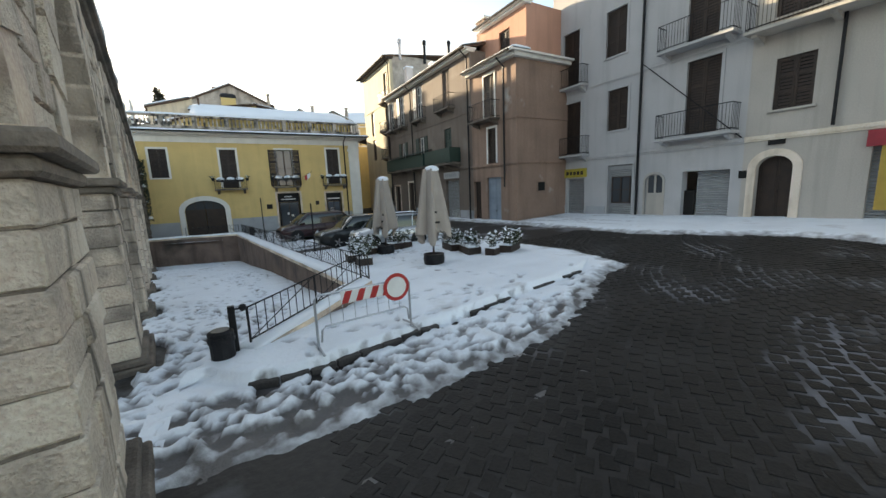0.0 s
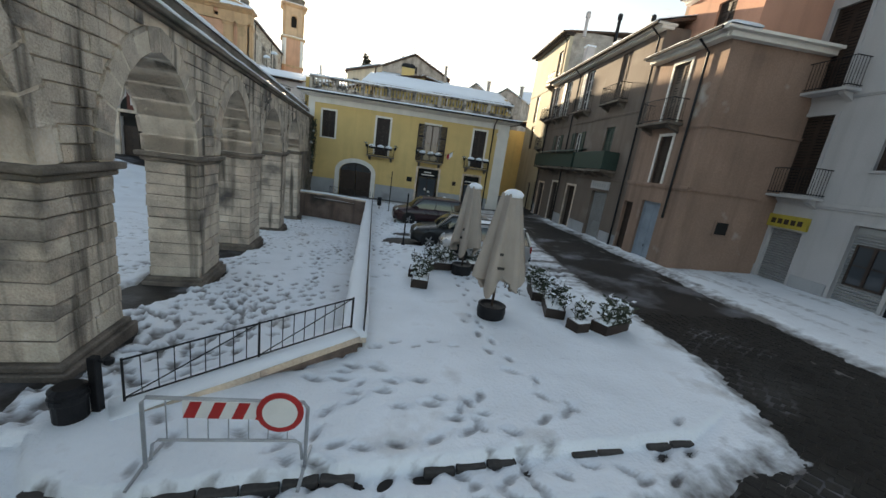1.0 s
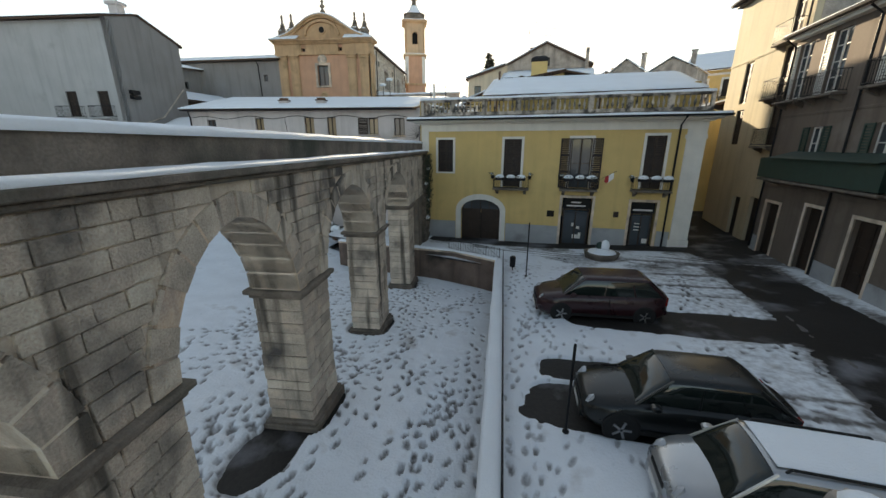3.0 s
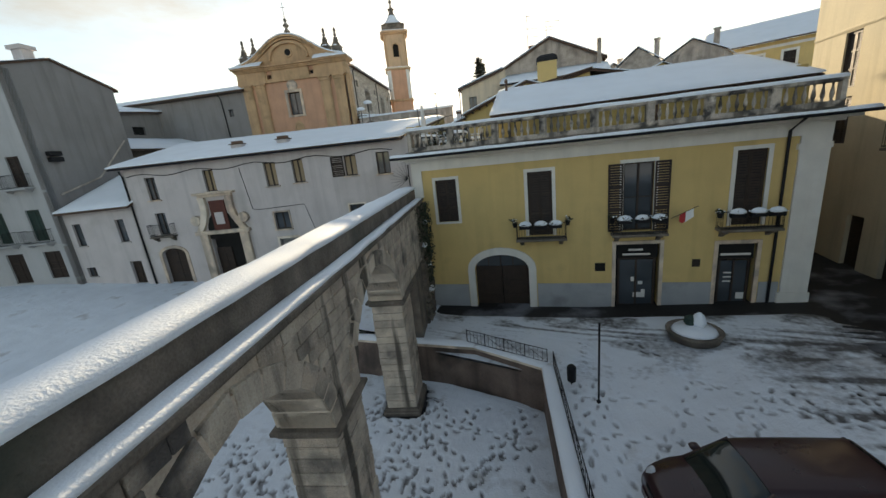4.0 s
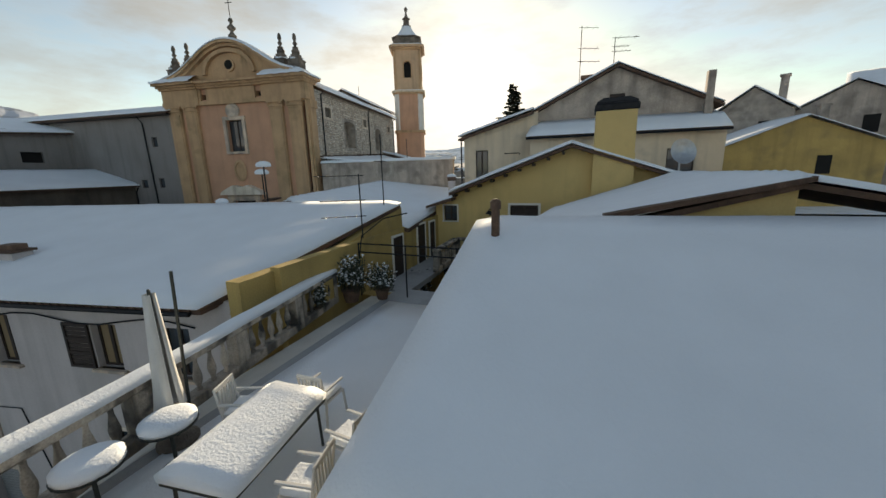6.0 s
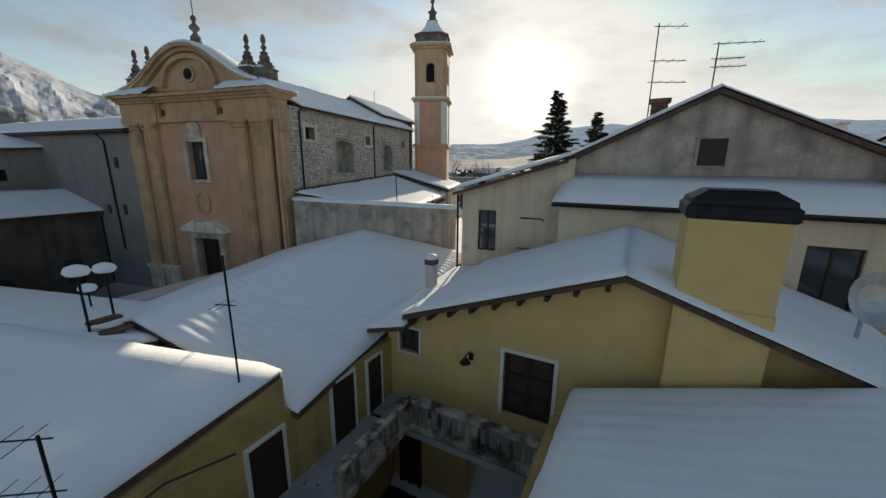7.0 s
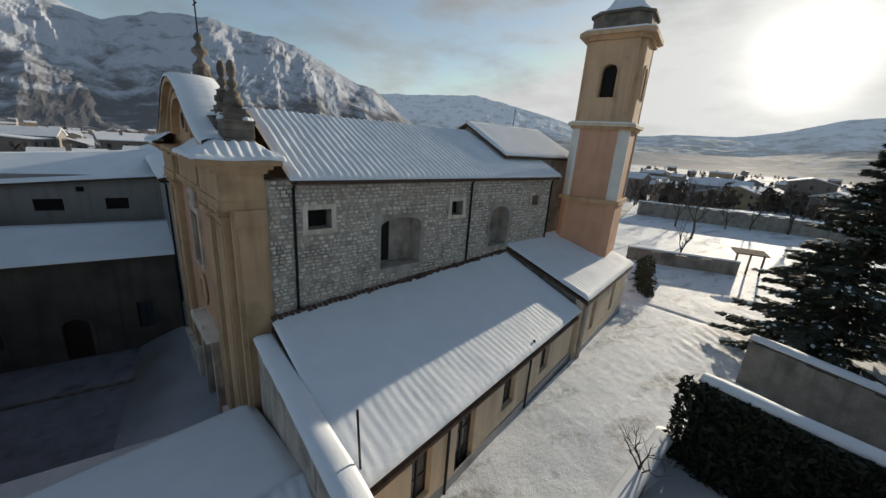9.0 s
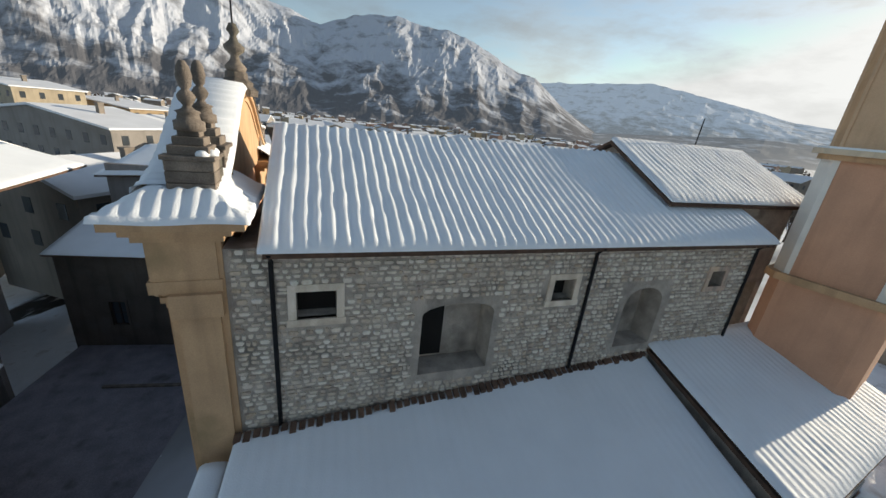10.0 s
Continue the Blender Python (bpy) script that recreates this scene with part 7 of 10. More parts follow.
# tall white house and low house left of the convent
low = thing("low_white_house", "low white house with a snowy roof beside the convent", "house", CV, "structure")
LWH = [(-4.95, -4.3, 4.7, 6.3), (-1.6, -0.95, 4.75, 6.35), (-1.5, -0.6, 1.2, 3.3), (-5.0, -4.3, 2.4, 3.1)]
part("wall", wall(B(), 5.3, 7.6, 0.4, LWH, x0=-5.4, z0=-0.5), LIME, low)
for h in LWH[:2] + LWH[3:]:
    casement(low, *h, 0.15, DARKWOOD, GLASS, 0)
    sill(low, h[0], h[1], h[2], 0, LIME)
door(low, *LWH[2], 0.2)
part("roof", slab(B(), [(-5.4, -0.5, 7.15), (0.2, -0.5, 7.2), (0.0, 5, 9.4), (-5.4, 5, 9.3)], 0.12), TILE, low)
snow_roof("snow_on_low_house", [(-5.4, -0.55, 7.18), (0.25, -0.55, 7.22), (0.0, 5, 9.42), (-5.4, 5, 9.32)], 0.17, "snow on the low house roof", seed=39, m=CV)
tall = thing("tall_white_house", "tall white corner house with iron balconies and green shutters", "house", CV, "structure")
TH = [(-7.6, -6.6, 9.2, 11.2), (-7.7, -6.6, 5.4, 7.6), (-7.6, -6.2, 2.6, 4.6), (-10.5, -9.5, 9.2, 11.2), (-10.5, -9.5, 5.4, 7.6), (-10.6, -9.2, 2.4, 4.6)]
part("wall", wall(B(), 13.0, 17.0, 0.4, TH, x0=-18.4, z0=-0.5, y0=-0.3), COOLW, tall)
part("gable_wall", prism(B(), [(-5.8, -0.3, -0.5), (-5.8, 7.0, -0.5), (-5.8, 7.0, 16.2), (-5.8, 2.7, 17.5), (-5.8, -0.3, 16.7)], (0.4, 0, 0)), GREYPL, tall)
for h in TH:
    closed_shutters(tall, h[0], h[1], h[2], h[3], -0.2, GREENWOOD if h[2] > 5 and h[2] < 6 else DARKWOOD)
for z in (9.1, 5.3):
    balcony(tall, -8.2, -6.2, z, -0.3, 0.6, 0.9, COOLW)
    balcony(tall, -11.2, -9.0, z, -0.3, 0.6, 0.9, COOLW)
band_t = part("string_course", boxes((-18.4, -5.4, -0.4, -0.3, 4.9, 5.05), (-18.4, -5.4, -0.4, -0.3, 8.7, 8.85)), COOLW, tall)
part("roof", slab(slab(B(), [(-18.6, -0.8, 16.6), (-5.3, -0.8, 16.6), (-5.3, 2.7, 17.62), (-18.6, 2.7, 17.62)], 0.12), [(-18.6, 2.7, 17.62), (-5.3, 2.7, 17.62), (-5.3, 7.4, 16.2), (-18.6, 7.4, 16.2)], 0.12), TILE, tall)
snow_roof("snow_on_tall_house", [(-18.6, -0.85, 16.63), (-5.25, -0.85, 16.63), (-5.25, 2.7, 17.65), (-18.6, 2.7, 17.65)], 0.06, "thin snow on the front slope of the tall house", seed=42, m=CV)
snow_roof("snow_on_tall_house", [(-5.25, 7.4, 16.23), (-18.6, 7.4, 16.23), (-18.6, 2.7, 17.65), (-5.25, 2.7, 17.65)], 0.08, "thin snow on the tall house roof", seed=40, m=CV)
part("chimney", boxes((-7.3, -6.5, 2.2, 2.9, 17.4, 18.3), (-7.45, -6.35, 2.05, 3.05, 18.3, 18.55)), LIME, tall)
part("wall_scar", rod(B(), [(-5.36, 0.4, 8.4), (-5.36, 3.6, 9.4), (-5.36, 6.6, 12.2)], 0.07, 5), TAUPE, tall, "dark sloping cable duct")
for z in (10.8, 11.2):
    part("air_conditioner", boxes((-5.4, -5.05, 0.4, 1.2, z - 0.15, z + 0.15), bevel=0.02), IRON, tall)
# cluster beyond the ochre house
fy = thing("far_ochre_house", "distant ochre house with white bands and small balconies", "house", turn(24.9, 42.4, 0, -25), "structure")
FH2 = [(2.0, 3.1, 13.6, 15.9), (8.0, 9.1, 13.6, 15.9), (5.0, 6.1, 13.6, 15.9), (2.0, 3.1, 9.5, 11.5), (8.0, 9.1, 9.5, 11.5)]
part("wall", wall(B(), 14, 15.2, 0.4, FH2, x0=0, z0=2.0), YELLOW, fy)
for h in FH2:
    closed_shutters(fy, *h, 0.1)
    trim(fy, *h, 0, 0.25)
    balcony(fy, h[0] - 0.4, h[1] + 0.4, h[2] - 0.1, 0, 0.5, 0.8)
part("band", boxes((0, 14, -0.06, 0, 16.5, 16.8), (0, 14, -0.06, 0, 12.6, 12.9)), WHITE, fy)
part("side_gable", prism(B(), [(0, 0.4, 2), (0, 13, 2), (0, 13, 17.2), (0, 7.0, 20.7), (0, 0.4, 17.2)], (-0.3, 0, 0)), RUBBLE_M, fy, "rough stone side gable")
snow_roof("snow_on_far_ochre", [(-0.6, -0.6, 17.3), (14.3, -0.6, 17.3), (14.3, 7.0, 20.8), (-0.6, 7.0, 20.8)], 0.15, "blue-shaded snow on a distant roof", seed=41, m=turn(24.9, 42.4, 0, -25))
part("roof", slab(B(), [(-0.6, -0.6, 17.25), (14.3, -0.6, 17.25), (14.3, 7.0, 20.75), (-0.6, 7.0, 20.75)], 0.12), TILE, fy)
mid = thing("middle_houses", "jumble of small rendered roofs and stone gables", "house", pose(0, 0, 0), "structure")
for (x, y, ww, dd, z, zr, ang, m_) in ((12.5, 30, 9, 7, 13.6, 15.4, 6, YELLOW2), (13.5, 37, 5, 6, 16.4, 18.3, -25, RUBBLE_M), (18.5, 36, 6, 6, 16.3, 18.0, -30, TAUPE), (10.5, 41, 7, 7, 15.8, 17.8, 10, TAUPE)):
    hh = part("house_body", boxes((0, ww, 0, dd, 2, z)), m_, mid, m=turn(x, y, 0, ang))
    part("gable", prism(B(), [(0.02, 0.02, z), (ww - 0.02, 0.02, z), (ww / 2, 0.02, zr)], (0, dd - 0.04, 0)), m_, hh)
    part("window", boxes((ww * 0.6, ww * 0.6 + 0.8, -0.03, 0.0, z - 1.9, z - 0.7)), VOID, hh)
    for a, b, c, d in (((-0.3, dd + 0.3, z - 0.05), (-0.3, -0.3, z - 0.05), (ww / 2, -0.3, zr + 0.06), (ww / 2, dd + 0.3, zr + 0.06)), ((ww + 0.3, -0.3, z - 0.05), (ww + 0.3, dd + 0.3, z - 0.05), (ww / 2, dd + 0.3, zr + 0.06), (ww / 2, -0.3, zr + 0.06))):
        snow_roof("snow_on_small_roof", [a, b, c, d], 0.13, "snow on a small pitched roof", seed=int(x * 3), m=turn(x, y, 0, ang))
    part("chimney", boxes((ww * 0.75, ww * 0.75 + 0.5, dd * 0.4, dd * 0.4 + 0.5, z, zr + 0.9), (ww * 0.75 - 0.08, ww * 0.75 + 0.58, dd * 0.4 - 0.08, dd * 0.4 + 0.58, zr + 0.9, zr + 1.05)), TAUPE, hh)
street = row_house("street_end_house", "ochre house with balconies down the side street", 15.2, 16.0, 11.0, 0.5, 9.0, YELLOW, [(1.5, 2.5, 5.0, 7.2), (3.4, 4.4, 5.0, 7.2), (1.5, 2.5, 1.2, 3.6)])
for h in ((1.5, 2.5, 5.0, 7.2), (3.4, 4.4, 5.0, 7.2)):
    closed_shutters(street, *h, 0.1)
    balcony(street, h[0] - 0.3, h[1] + 0.3, 4.9, 0, 0.5, 0.8)
door(street, 1.5, 2.5, 1.2, 3.6, 0.2)
row_roof(street, 5.0, 9.0, 9.0, "snow on the side street roof", 65, 1.3, 0.3)
se = thing("street_end_front", "ochre house front closing the side street", "house", turn(14.6, 12.5, 0, 0), "structure")
part("wall", wall(B(), 2.6, 8.6, 0.4, [(0.9, 1.7, 5.2, 6.9), (0.9, 1.7, 2.6, 4.2)], x0=0, z0=0.5), YELLOW, se)
for h in ((0.9, 1.7, 5.2, 6.9), (0.9, 1.7, 2.6, 4.2)):
    closed_shutters(se, *h, 0.1)
    balcony(se, h[0] - 0.2, h[1] + 0.2, h[2] - 0.05, 0, 0.4, 0.7)

# ---------------------------------------------------------------- retaining walls, rails and street furniture
def run_wall(name, label, p, q, z_top, z_foot, thick=0.32, mat=None, cap=0.1):
    d = math.hypot(q[0] - p[0], q[1] - p[1])
    ang = math.degrees(math.atan2(q[1] - p[1], q[0] - p[0]))
    t = thing(name, label, "wall", turn(p[0], p[1], 0, ang), "structure")
    bm = prism(B(), [(0, -thick / 2, z_foot[0]), (d, -thick / 2, z_foot[1]), (d, -thick / 2, z_top[1] - cap), (0, -thick / 2, z_top[0] - cap)], (0, thick, 0))
    part("wall", bm, mat or WALL_DK, t)
    n = max(1, int(d / 1.1))
    for i in range(n):
        x0, x1 = d * i / n + 0.006, d * (i + 1) / n - 0.006
        za, zb = (z_top[0] + (z_top[1] - z_top[0]) * x / d for x in (x0, x1))
        part("coping_stone", prism(B(), [(x0, -thick / 2 - 0.05, za - cap), (x1, -thick / 2 - 0.05, zb - cap), (x1, -thick / 2 - 0.05, zb), (x0, -thick / 2 - 0.05, za)], (0, thick + 0.1, 0)), STONE, t)
    return t, d, ang


def snow_on_wall(p, q, z0, z1, thick, h, seed, label):
    d = math.hypot(q[0] - p[0], q[1] - p[1])
    ang = math.degrees(math.atan2(q[1] - p[1], q[0] - p[0]))
    tilt = math.degrees(math.atan2(z1 - z0, d))
    return solo("snow_on_wall", snow_strip(0, d, -thick / 2, thick / 2, 0, h, 0.2, seed), SNOW, label, "snow", turn(p[0], p[1], z0, ang) @ pose(0, 0, 0, 0, -tilt, 0), "stuff", smooth=True)


def railing(p, q, z0, z1, h, label, bays, inset=0.0):
    """Iron railing with one long diagonal in each bay."""
    d = math.hypot(q[0] - p[0], q[1] - p[1])
    ang = math.degrees(math.atan2(q[1] - p[1], q[0] - p[0]))
    t = thing("iron_railing", label, "railing", turn(p[0], p[1], 0, ang), "", "railings of the ramp")
    zz = lambda x, k: z0 + (z1 - z0) * x / d + k
    for k in (h, 0.1):
        part("rail", rod(B(), [(0, inset, zz(0, k)), (d, inset, zz(d, k))], 0.013, 5), IRON, t)
    for b in range(bays + 1):
        x = d * b / bays
        part("post", boxes((x - 0.013, x + 0.013, inset - 0.013, inset + 0.013, zz(x, -0.02), zz(x, h + 0.02))), IRON, t)
        if b < bays:
            x2 = d * (b + 1) / bays
            part("brace", rod(B(), [(x, inset, zz(x, 0.1)), (x2, inset, zz(x2, h))], 0.010, 4), IRON, t)
            n = max(3, int((x2 - x) / 0.16))
            for k in range(1, n):
                u = x + (x2 - x) * k / n
                part("bar", rod(B(), [(u, inset, zz(u, 0.1)), (u, inset, zz(u, h))], 0.008, 4), IRON, t)
    return t


W0, W1, W2, W3, W4 = (3.9, -28.42), (6.3, -26.5), (4.0, -6.0), (1.3, -4.75), (-1.3, -4.6)
run_wall("ramp_entry_wall", "low stone-capped wall rising beside the ramp", W0, W1, (1.22, 1.5), (0.6, 0.2), 0.34)
run_wall("ramp_side_wall", "damp retaining wall along the ramp under snow", W1, W2, (1.38, 1.0), (-0.2, -1.4), 0.34)
run_wall("ramp_end_wall", "damp brown retaining wall across the foot of the ramp", W2, W3, (1.0, 0.95), (-1.4, -1.4), 0.34)
run_wall("ramp_end_wall", "damp brown retaining wall behind the last pier", W3, (-6.5, -4.3), (0.95, 0.9), (-1.4, -1.4), 0.34)
snow_on_wall(W0, W1, 1.22, 1.5, 0.42, 0.05, 51, "thin snow on the ramp entry wall")
snow_on_wall(W1, W2, 1.38, 1.0, 0.44, 0.09, 52, "snow along the ramp side wall")
snow_on_wall(W2, W3, 1.0, 0.95, 0.44, 0.09, 53, "snow along the ramp end wall")
snow_on_wall(W3, (-6.5, -4.3), 0.95, 0.9, 0.44, 0.09, 54, "snow along the wall behind the pier")
railing((3.98, -28.3), (6.25, -26.48), 1.22, 1.48, 0.6, "black iron railing beside the ramp entry", 2)
railing((6.38, -26.4), (4.12, -6.1), 1.4, 1.02, 0.6, "black iron railing along the ramp", 12, -0.08)
railing((4.0, -5.95), (0.9, -4.65), 1.0, 0.95, 0.6, "black iron railing above the ramp end", 4)
# litter bin and post at the start of the rail
bn = thing("litter_bin", "dark grey cylindrical litter bin on a post", "bin", pose(3.63, -28.56, 1.11))
part("body", lathe(B(), [(0.13, 0.0), (0.15, 0.02), (0.155, 0.4), (0.165, 0.42), (0.165, 0.45)], 16), IRON, bn)
part("rim", lathe(B(), [(0.168, 0.36), (0.172, 0.38), (0.172, 0.43), (0.15, 0.45)], 16), IRON, bn)
part("lid", lathe(B(), [(0.16, 0.45), (0.165, 0.5), (0.12, 0.53)], 16), IRON, bn)
part("post", boxes((0.11, 0.2, 0.1, 0.19, -0.1, 0.8), bevel=0.008), IRON, bn)
part("knob", lathe(B(), [(0.02, 0), (0.05, 0.03), (0.05, 0.08), (0.02, 0.1)], 10, (0.3, 0.16, 0.7)), IRON, bn)
part("bracket", rod(B(), [(0.17, 0.15, 0.75), (0.3, 0.16, 0.74)], 0.014, 5), IRON, bn)
b2 = thing("litter_bin", "dark litter bin on a short post near the house", "bin", pose(4.75, -6.6, 0.62))
part("body", lathe(B(), [(0.12, 0.25), (0.14, 0.27), (0.15, 0.75), (0.1, 0.82)], 14), IRON, b2)
part("post", boxes((-0.02, 0.03, 0.12, 0.17, 0, 0.7)), IRON, b2)
# slender poles
for x, y, h, l in ((5.48, -7.3, 2.75, "slender dark steel pole in the snow"), (6.85, -17.6, 2.2, "slender dark steel pole beside the parked cars")):
    z = float(up_z(np.array([x]), np.array([y]))[0])
    pl = thing("steel_pole", l, "pole", pose(x, y, z))
    part("shaft", lathe(B(), [(0.03, 0), (0.03, h), (0.01, h + 0.02)], 8), IRON, pl)
    part("base", lathe(B(), [(0.07, 0), (0.07, 0.14), (0.03, 0.16)], 8), IRON, pl)
# kerb stones along the tip of the square
KERBSTONE = material("wet_black_kerb_stone", (0.045, 0.04, 0.037), 0.7, 0.3, 3, 30, 0.4, 0.01)
kerb_t = thing("square_kerb", "broken line of dark kerb stones showing through the snow", "kerb", pose(0, 0, 0), "structure")
for k in range(20):
    if k in (8, 9, 13, 14, 17):          # buried under the snow
        continue
    u = k / 20
    x = 3.9 + 7.2 * u
    y = float(lerp_table(x, KERB)) + 0.03
    z = float(up_z(np.array([x]), np.array([y]))[0])
    y2 = float(lerp_table(x + 0.35, KERB)) + 0.03
    a = math.degrees(math.atan2(y2 - y, 0.35))
    part("kerb_stone", boxes((0, 0.352, -0.05, 0.06, -0.1, 0.10 + 0.008 * math.sin(k * 2.3)), bevel=0.012), KERBSTONE, kerb_t, m=turn(x, y, z, a))
# no-entry barrier
RED = material("red_reflective_paint", (0.42, 0.03, 0.03), 0.4, 0.08, 5, 50, 0.05, 0.002)
WPAINT = material("white_reflective_paint", (0.72, 0.72, 0.70), 0.4, 0.05, 5, 50, 0.05, 0.002)
bar = thing("road_barrier", "galvanised crowd barrier with red and white board and round sign", "barrier", turn(4.80, -29.17, 1.27, 3.4))
tube = rod(B(), [(0, 0, 0.0), (0.0, 0, 0.72), (0.04, 0, 0.78), (1.42, 0, 0.78), (1.46, 0, 0.72), (1.46, 0, 0.0)], 0.019, 8)
part("frame", tube, GALV, bar)
part("lower_rail", rod(B(), [(0.05, 0, 0.1), (0.07, 0, 0.27), (0.12, 0, 0.32), (1.36, 0, 0.34), (1.41, 0, 0.3), (1.43, 0, 0.12)], 0.015, 8), GALV, bar)
for k in range(7):
    part("upright", rod(B(), [(0.2 + 0.18 * k, 0, 0.33), (0.2 + 0.18 * k, 0, 0.78)], 0.006, 4), GALV, bar)
for x in (0.0, 1.46):
    part("foot", rod(B(), [(x, -0.28, 0.02), (x, 0.0, 0.05), (x, 0.28, 0.02)], 0.018, 6), GALV, bar)
board = part("board", boxes((0.36, 1.16, -0.035, -0.022, 0.6, 0.78)), WPAINT, bar, "white board with red slanted stripes")
for k in range(4):
    x = 0.36 + 0.21 * k
    part("stripe", prism(B(), [(x, -0.039, 0.602), (x + 0.1, -0.039, 0.602), (x + 0.17, -0.039, 0.778), (x + 0.07, -0.039, 0.778)], (0, 0.003, 0)), RED, board)
part("sign_disc", lathe(B(), [(0.215, 0), (0.215, 0.012)], 28), RED, bar, "round red-rimmed no-entry disc", m=pose(1.22, -0.045, 0.7, 90, 0, 0))
part("sign_face", lathe(B(), [(0.16, 0.012), (0.16, 0.018)], 28), WPAINT, bar, m=pose(1.22, -0.045, 0.7, 90, 0, 0))
# round stone planter in front of the house
sp = thing("stone_planter", "round stone planter heaped with snow", "planter", pose(9.4, -3.2, 0.7))
part("bowl", lathe(B(), [(0.72, 0), (0.85, 0.05), (0.92, 0.3), (0.95, 0.36), (0.8, 0.38), (0.75, 0.3)], 24), STONE_DK, sp, smooth=True)
part("soil_snow", lathe(B(), [(0.78, 0.3), (0.7, 0.42), (0.35, 0.5), (0.1, 0.55)], 16), SNOW, sp, smooth=True)
part("shrub", lathe(B(), [(0.12, 0.45), (0.22, 0.6), (0.2, 0.8), (0.06, 0.9)], 9, (-0.1, 0.15, 0)), GREENWOOD, sp)
part("snow_lump", lathe(B(), [(0.2, 0.5), (0.25, 0.7), (0.17, 0.95), (0.05, 1.05)], 9, (0.15, 0.05, 0)), SNOW, sp, smooth=True)

# ---------------------------------------------------------------- folded parasols
CLOTH = material("cream_canvas", (0.37, 0.32, 0.275), 0.9, 0.08, 2.0, 60, 0.25, 0.006, stain=(0.30, 0.26, 0.22))


def parasol(x, y, h, label, flare, seed, ground=up_z):
    z0 = float(ground(np.array([x]), np.array([y]))[0])
    rnd = random.Random(seed)
    p = thing("folded_parasol", label, "parasol", pose(x, y, z0), "", "folded parasols")
    part("pole", lathe(B(), [(0.03, 0.05), (0.03, h + 0.02)], 10), DARKWOOD, p)
    part("pot", lathe(B(), [(0.25, 0.0), (0.3, 0.08), (0.33, 0.26), (0.31, 0.36), (0.32, 0.4), (0.27, 0.4), (0.25, 0.36), (0.04, 0.37)], 20), IRON, p, "round black weighting pot", smooth=True)
    bm, rings = B(), []
    sides = 48
    ph = rnd.random() * 6
    for i in range(15):
        t = i / 14
        zz = h - 0.02 - t * (h - 0.95)
        r = 0.19 + (flare - 0.10) * t ** 0.9 * (1 - 0.12 * max(0, t - 0.85) / 0.15)
        ring_ = []
        for k in range(sides):
            a = 2 * math.pi * k / sides
            fold = 1 + (0.14 + 0.22 * t) * math.sin(6 * a + ph + 0.8 * t) + 0.09 * math.sin(13 * a + ph * 2)
            ring_.append(bm.verts.new((r * fold * math.cos(a), r * fold * math.sin(a), zz + (0.17 * math.sin(4 * a + ph) + 0.07 * math.sin(7 * a) if i == 14 else 0))))
        rings.append(ring_)
    for a_, b_ in zip(rings, rings[1:]):
        for k in range(sides):
            bm.faces.new((a_[k], a_[(k + 1) % sides], b_[(k + 1) % sides], b_[k]))
    bm.faces.new(rings[0])
    part("canopy", bm, CLOTH, p, smooth=True)
    part("snow_cap", lathe(B(), [(0.2, h - 0.09), (0.22, h - 0.02), (0.15, h + 0.05), (0.03, h + 0.08)], 11, (0.04, -0.02, 0)), SNOW, p, smooth=True)
    return p


p1 = parasol(9.1, -24.6, 2.95, "folded cream canvas parasol with dark lettering, snow on top", 0.40, 1)
p2 = parasol(8.82, -21.25, 2.9, "folded cream canvas parasol with dark printing, snow on top", 0.33, 2)
parasol(-12.7, 1.7, 2.7, "folded pale parasol in front of the convent wall", 0.28, 3, yard_z)
INK = material("faded_black_print", (0.03, 0.028, 0.025), 0.8, 0.1)
tx = bpy.data.curves.new("lettering", "FONT")
tx.body, tx.size, tx.extrude = "TERIA", 0.17, 0.002
tob = new("lettering", tx)
dg = bpy.context.evaluated_depsgraph_get()
me_t = bpy.data.meshes.new_from_object(tob.evaluated_get(dg))
bpy.data.objects.remove(tob)
me_t.materials.append(INK)
place(new("lettering", me_t), pose(0.02, -0.52, 1.02, 78, 0, 12) @ pose(0, 0, 0, 0, 0, -24), p1)
for k, (w, zz) in enumerate(((0.14, 1.65), (0.2, 1.36))):
    part("printed_bar", boxes((-0.2, -0.2 + w, -0.43 - 0.04 * k, -0.425 - 0.04 * k, zz, zz + 0.06)), INK, p1)
for k in range(3):
    part("printed_bar", boxes((-0.3 + 0.05 * k, -0.22 + 0.05 * k, -0.36, -0.355, 1.05 + 0.25 * k, 1.12 + 0.25 * k)), INK, p2)

# ---------------------------------------------------------------- plant boxes
LEAF = material("dull_evergreen_leaf", (0.035, 0.045, 0.025), 0.6, 0.35, 8, 60, 0, island=0.6)


def sprigs(n, r, h, seed, snow_share=0.3):
    """Two meshes of small leaves on stems: green ones, and ones carrying snow."""
    rnd = random.Random(seed)
    green, snowy = B(), B()
    for i in range(n):
        a, q = rnd.random() * 6.283, rnd.random() ** 0.6 * r
        base = Vector((q * math.cos(a), q * math.sin(a) * 0.6, 0))
        tip = base + Vector((rnd.uniform(-0.14, 0.14), rnd.uniform(-0.14, 0.14), h * rnd.uniform(0.45, 1.0)))
        rod(green, [base, tip], 0.006, 3)
        for k in range(5):
            c = base.lerp(tip, 0.4 + 0.15 * k)
            d = Vector((rnd.uniform(-1, 1), rnd.uniform(-1, 1), rnd.uniform(-0.3, 0.6))).normalized()
            e = d.orthogonal().normalized() * 0.03
            bm = snowy if rnd.random() < snow_share else green
            vs = [bm.verts.new(v) for v in (c, c + d * 0.06 + e, c + d * 0.13, c + d * 0.06 - e)]
            bm.faces.new(vs)
    return green, snowy


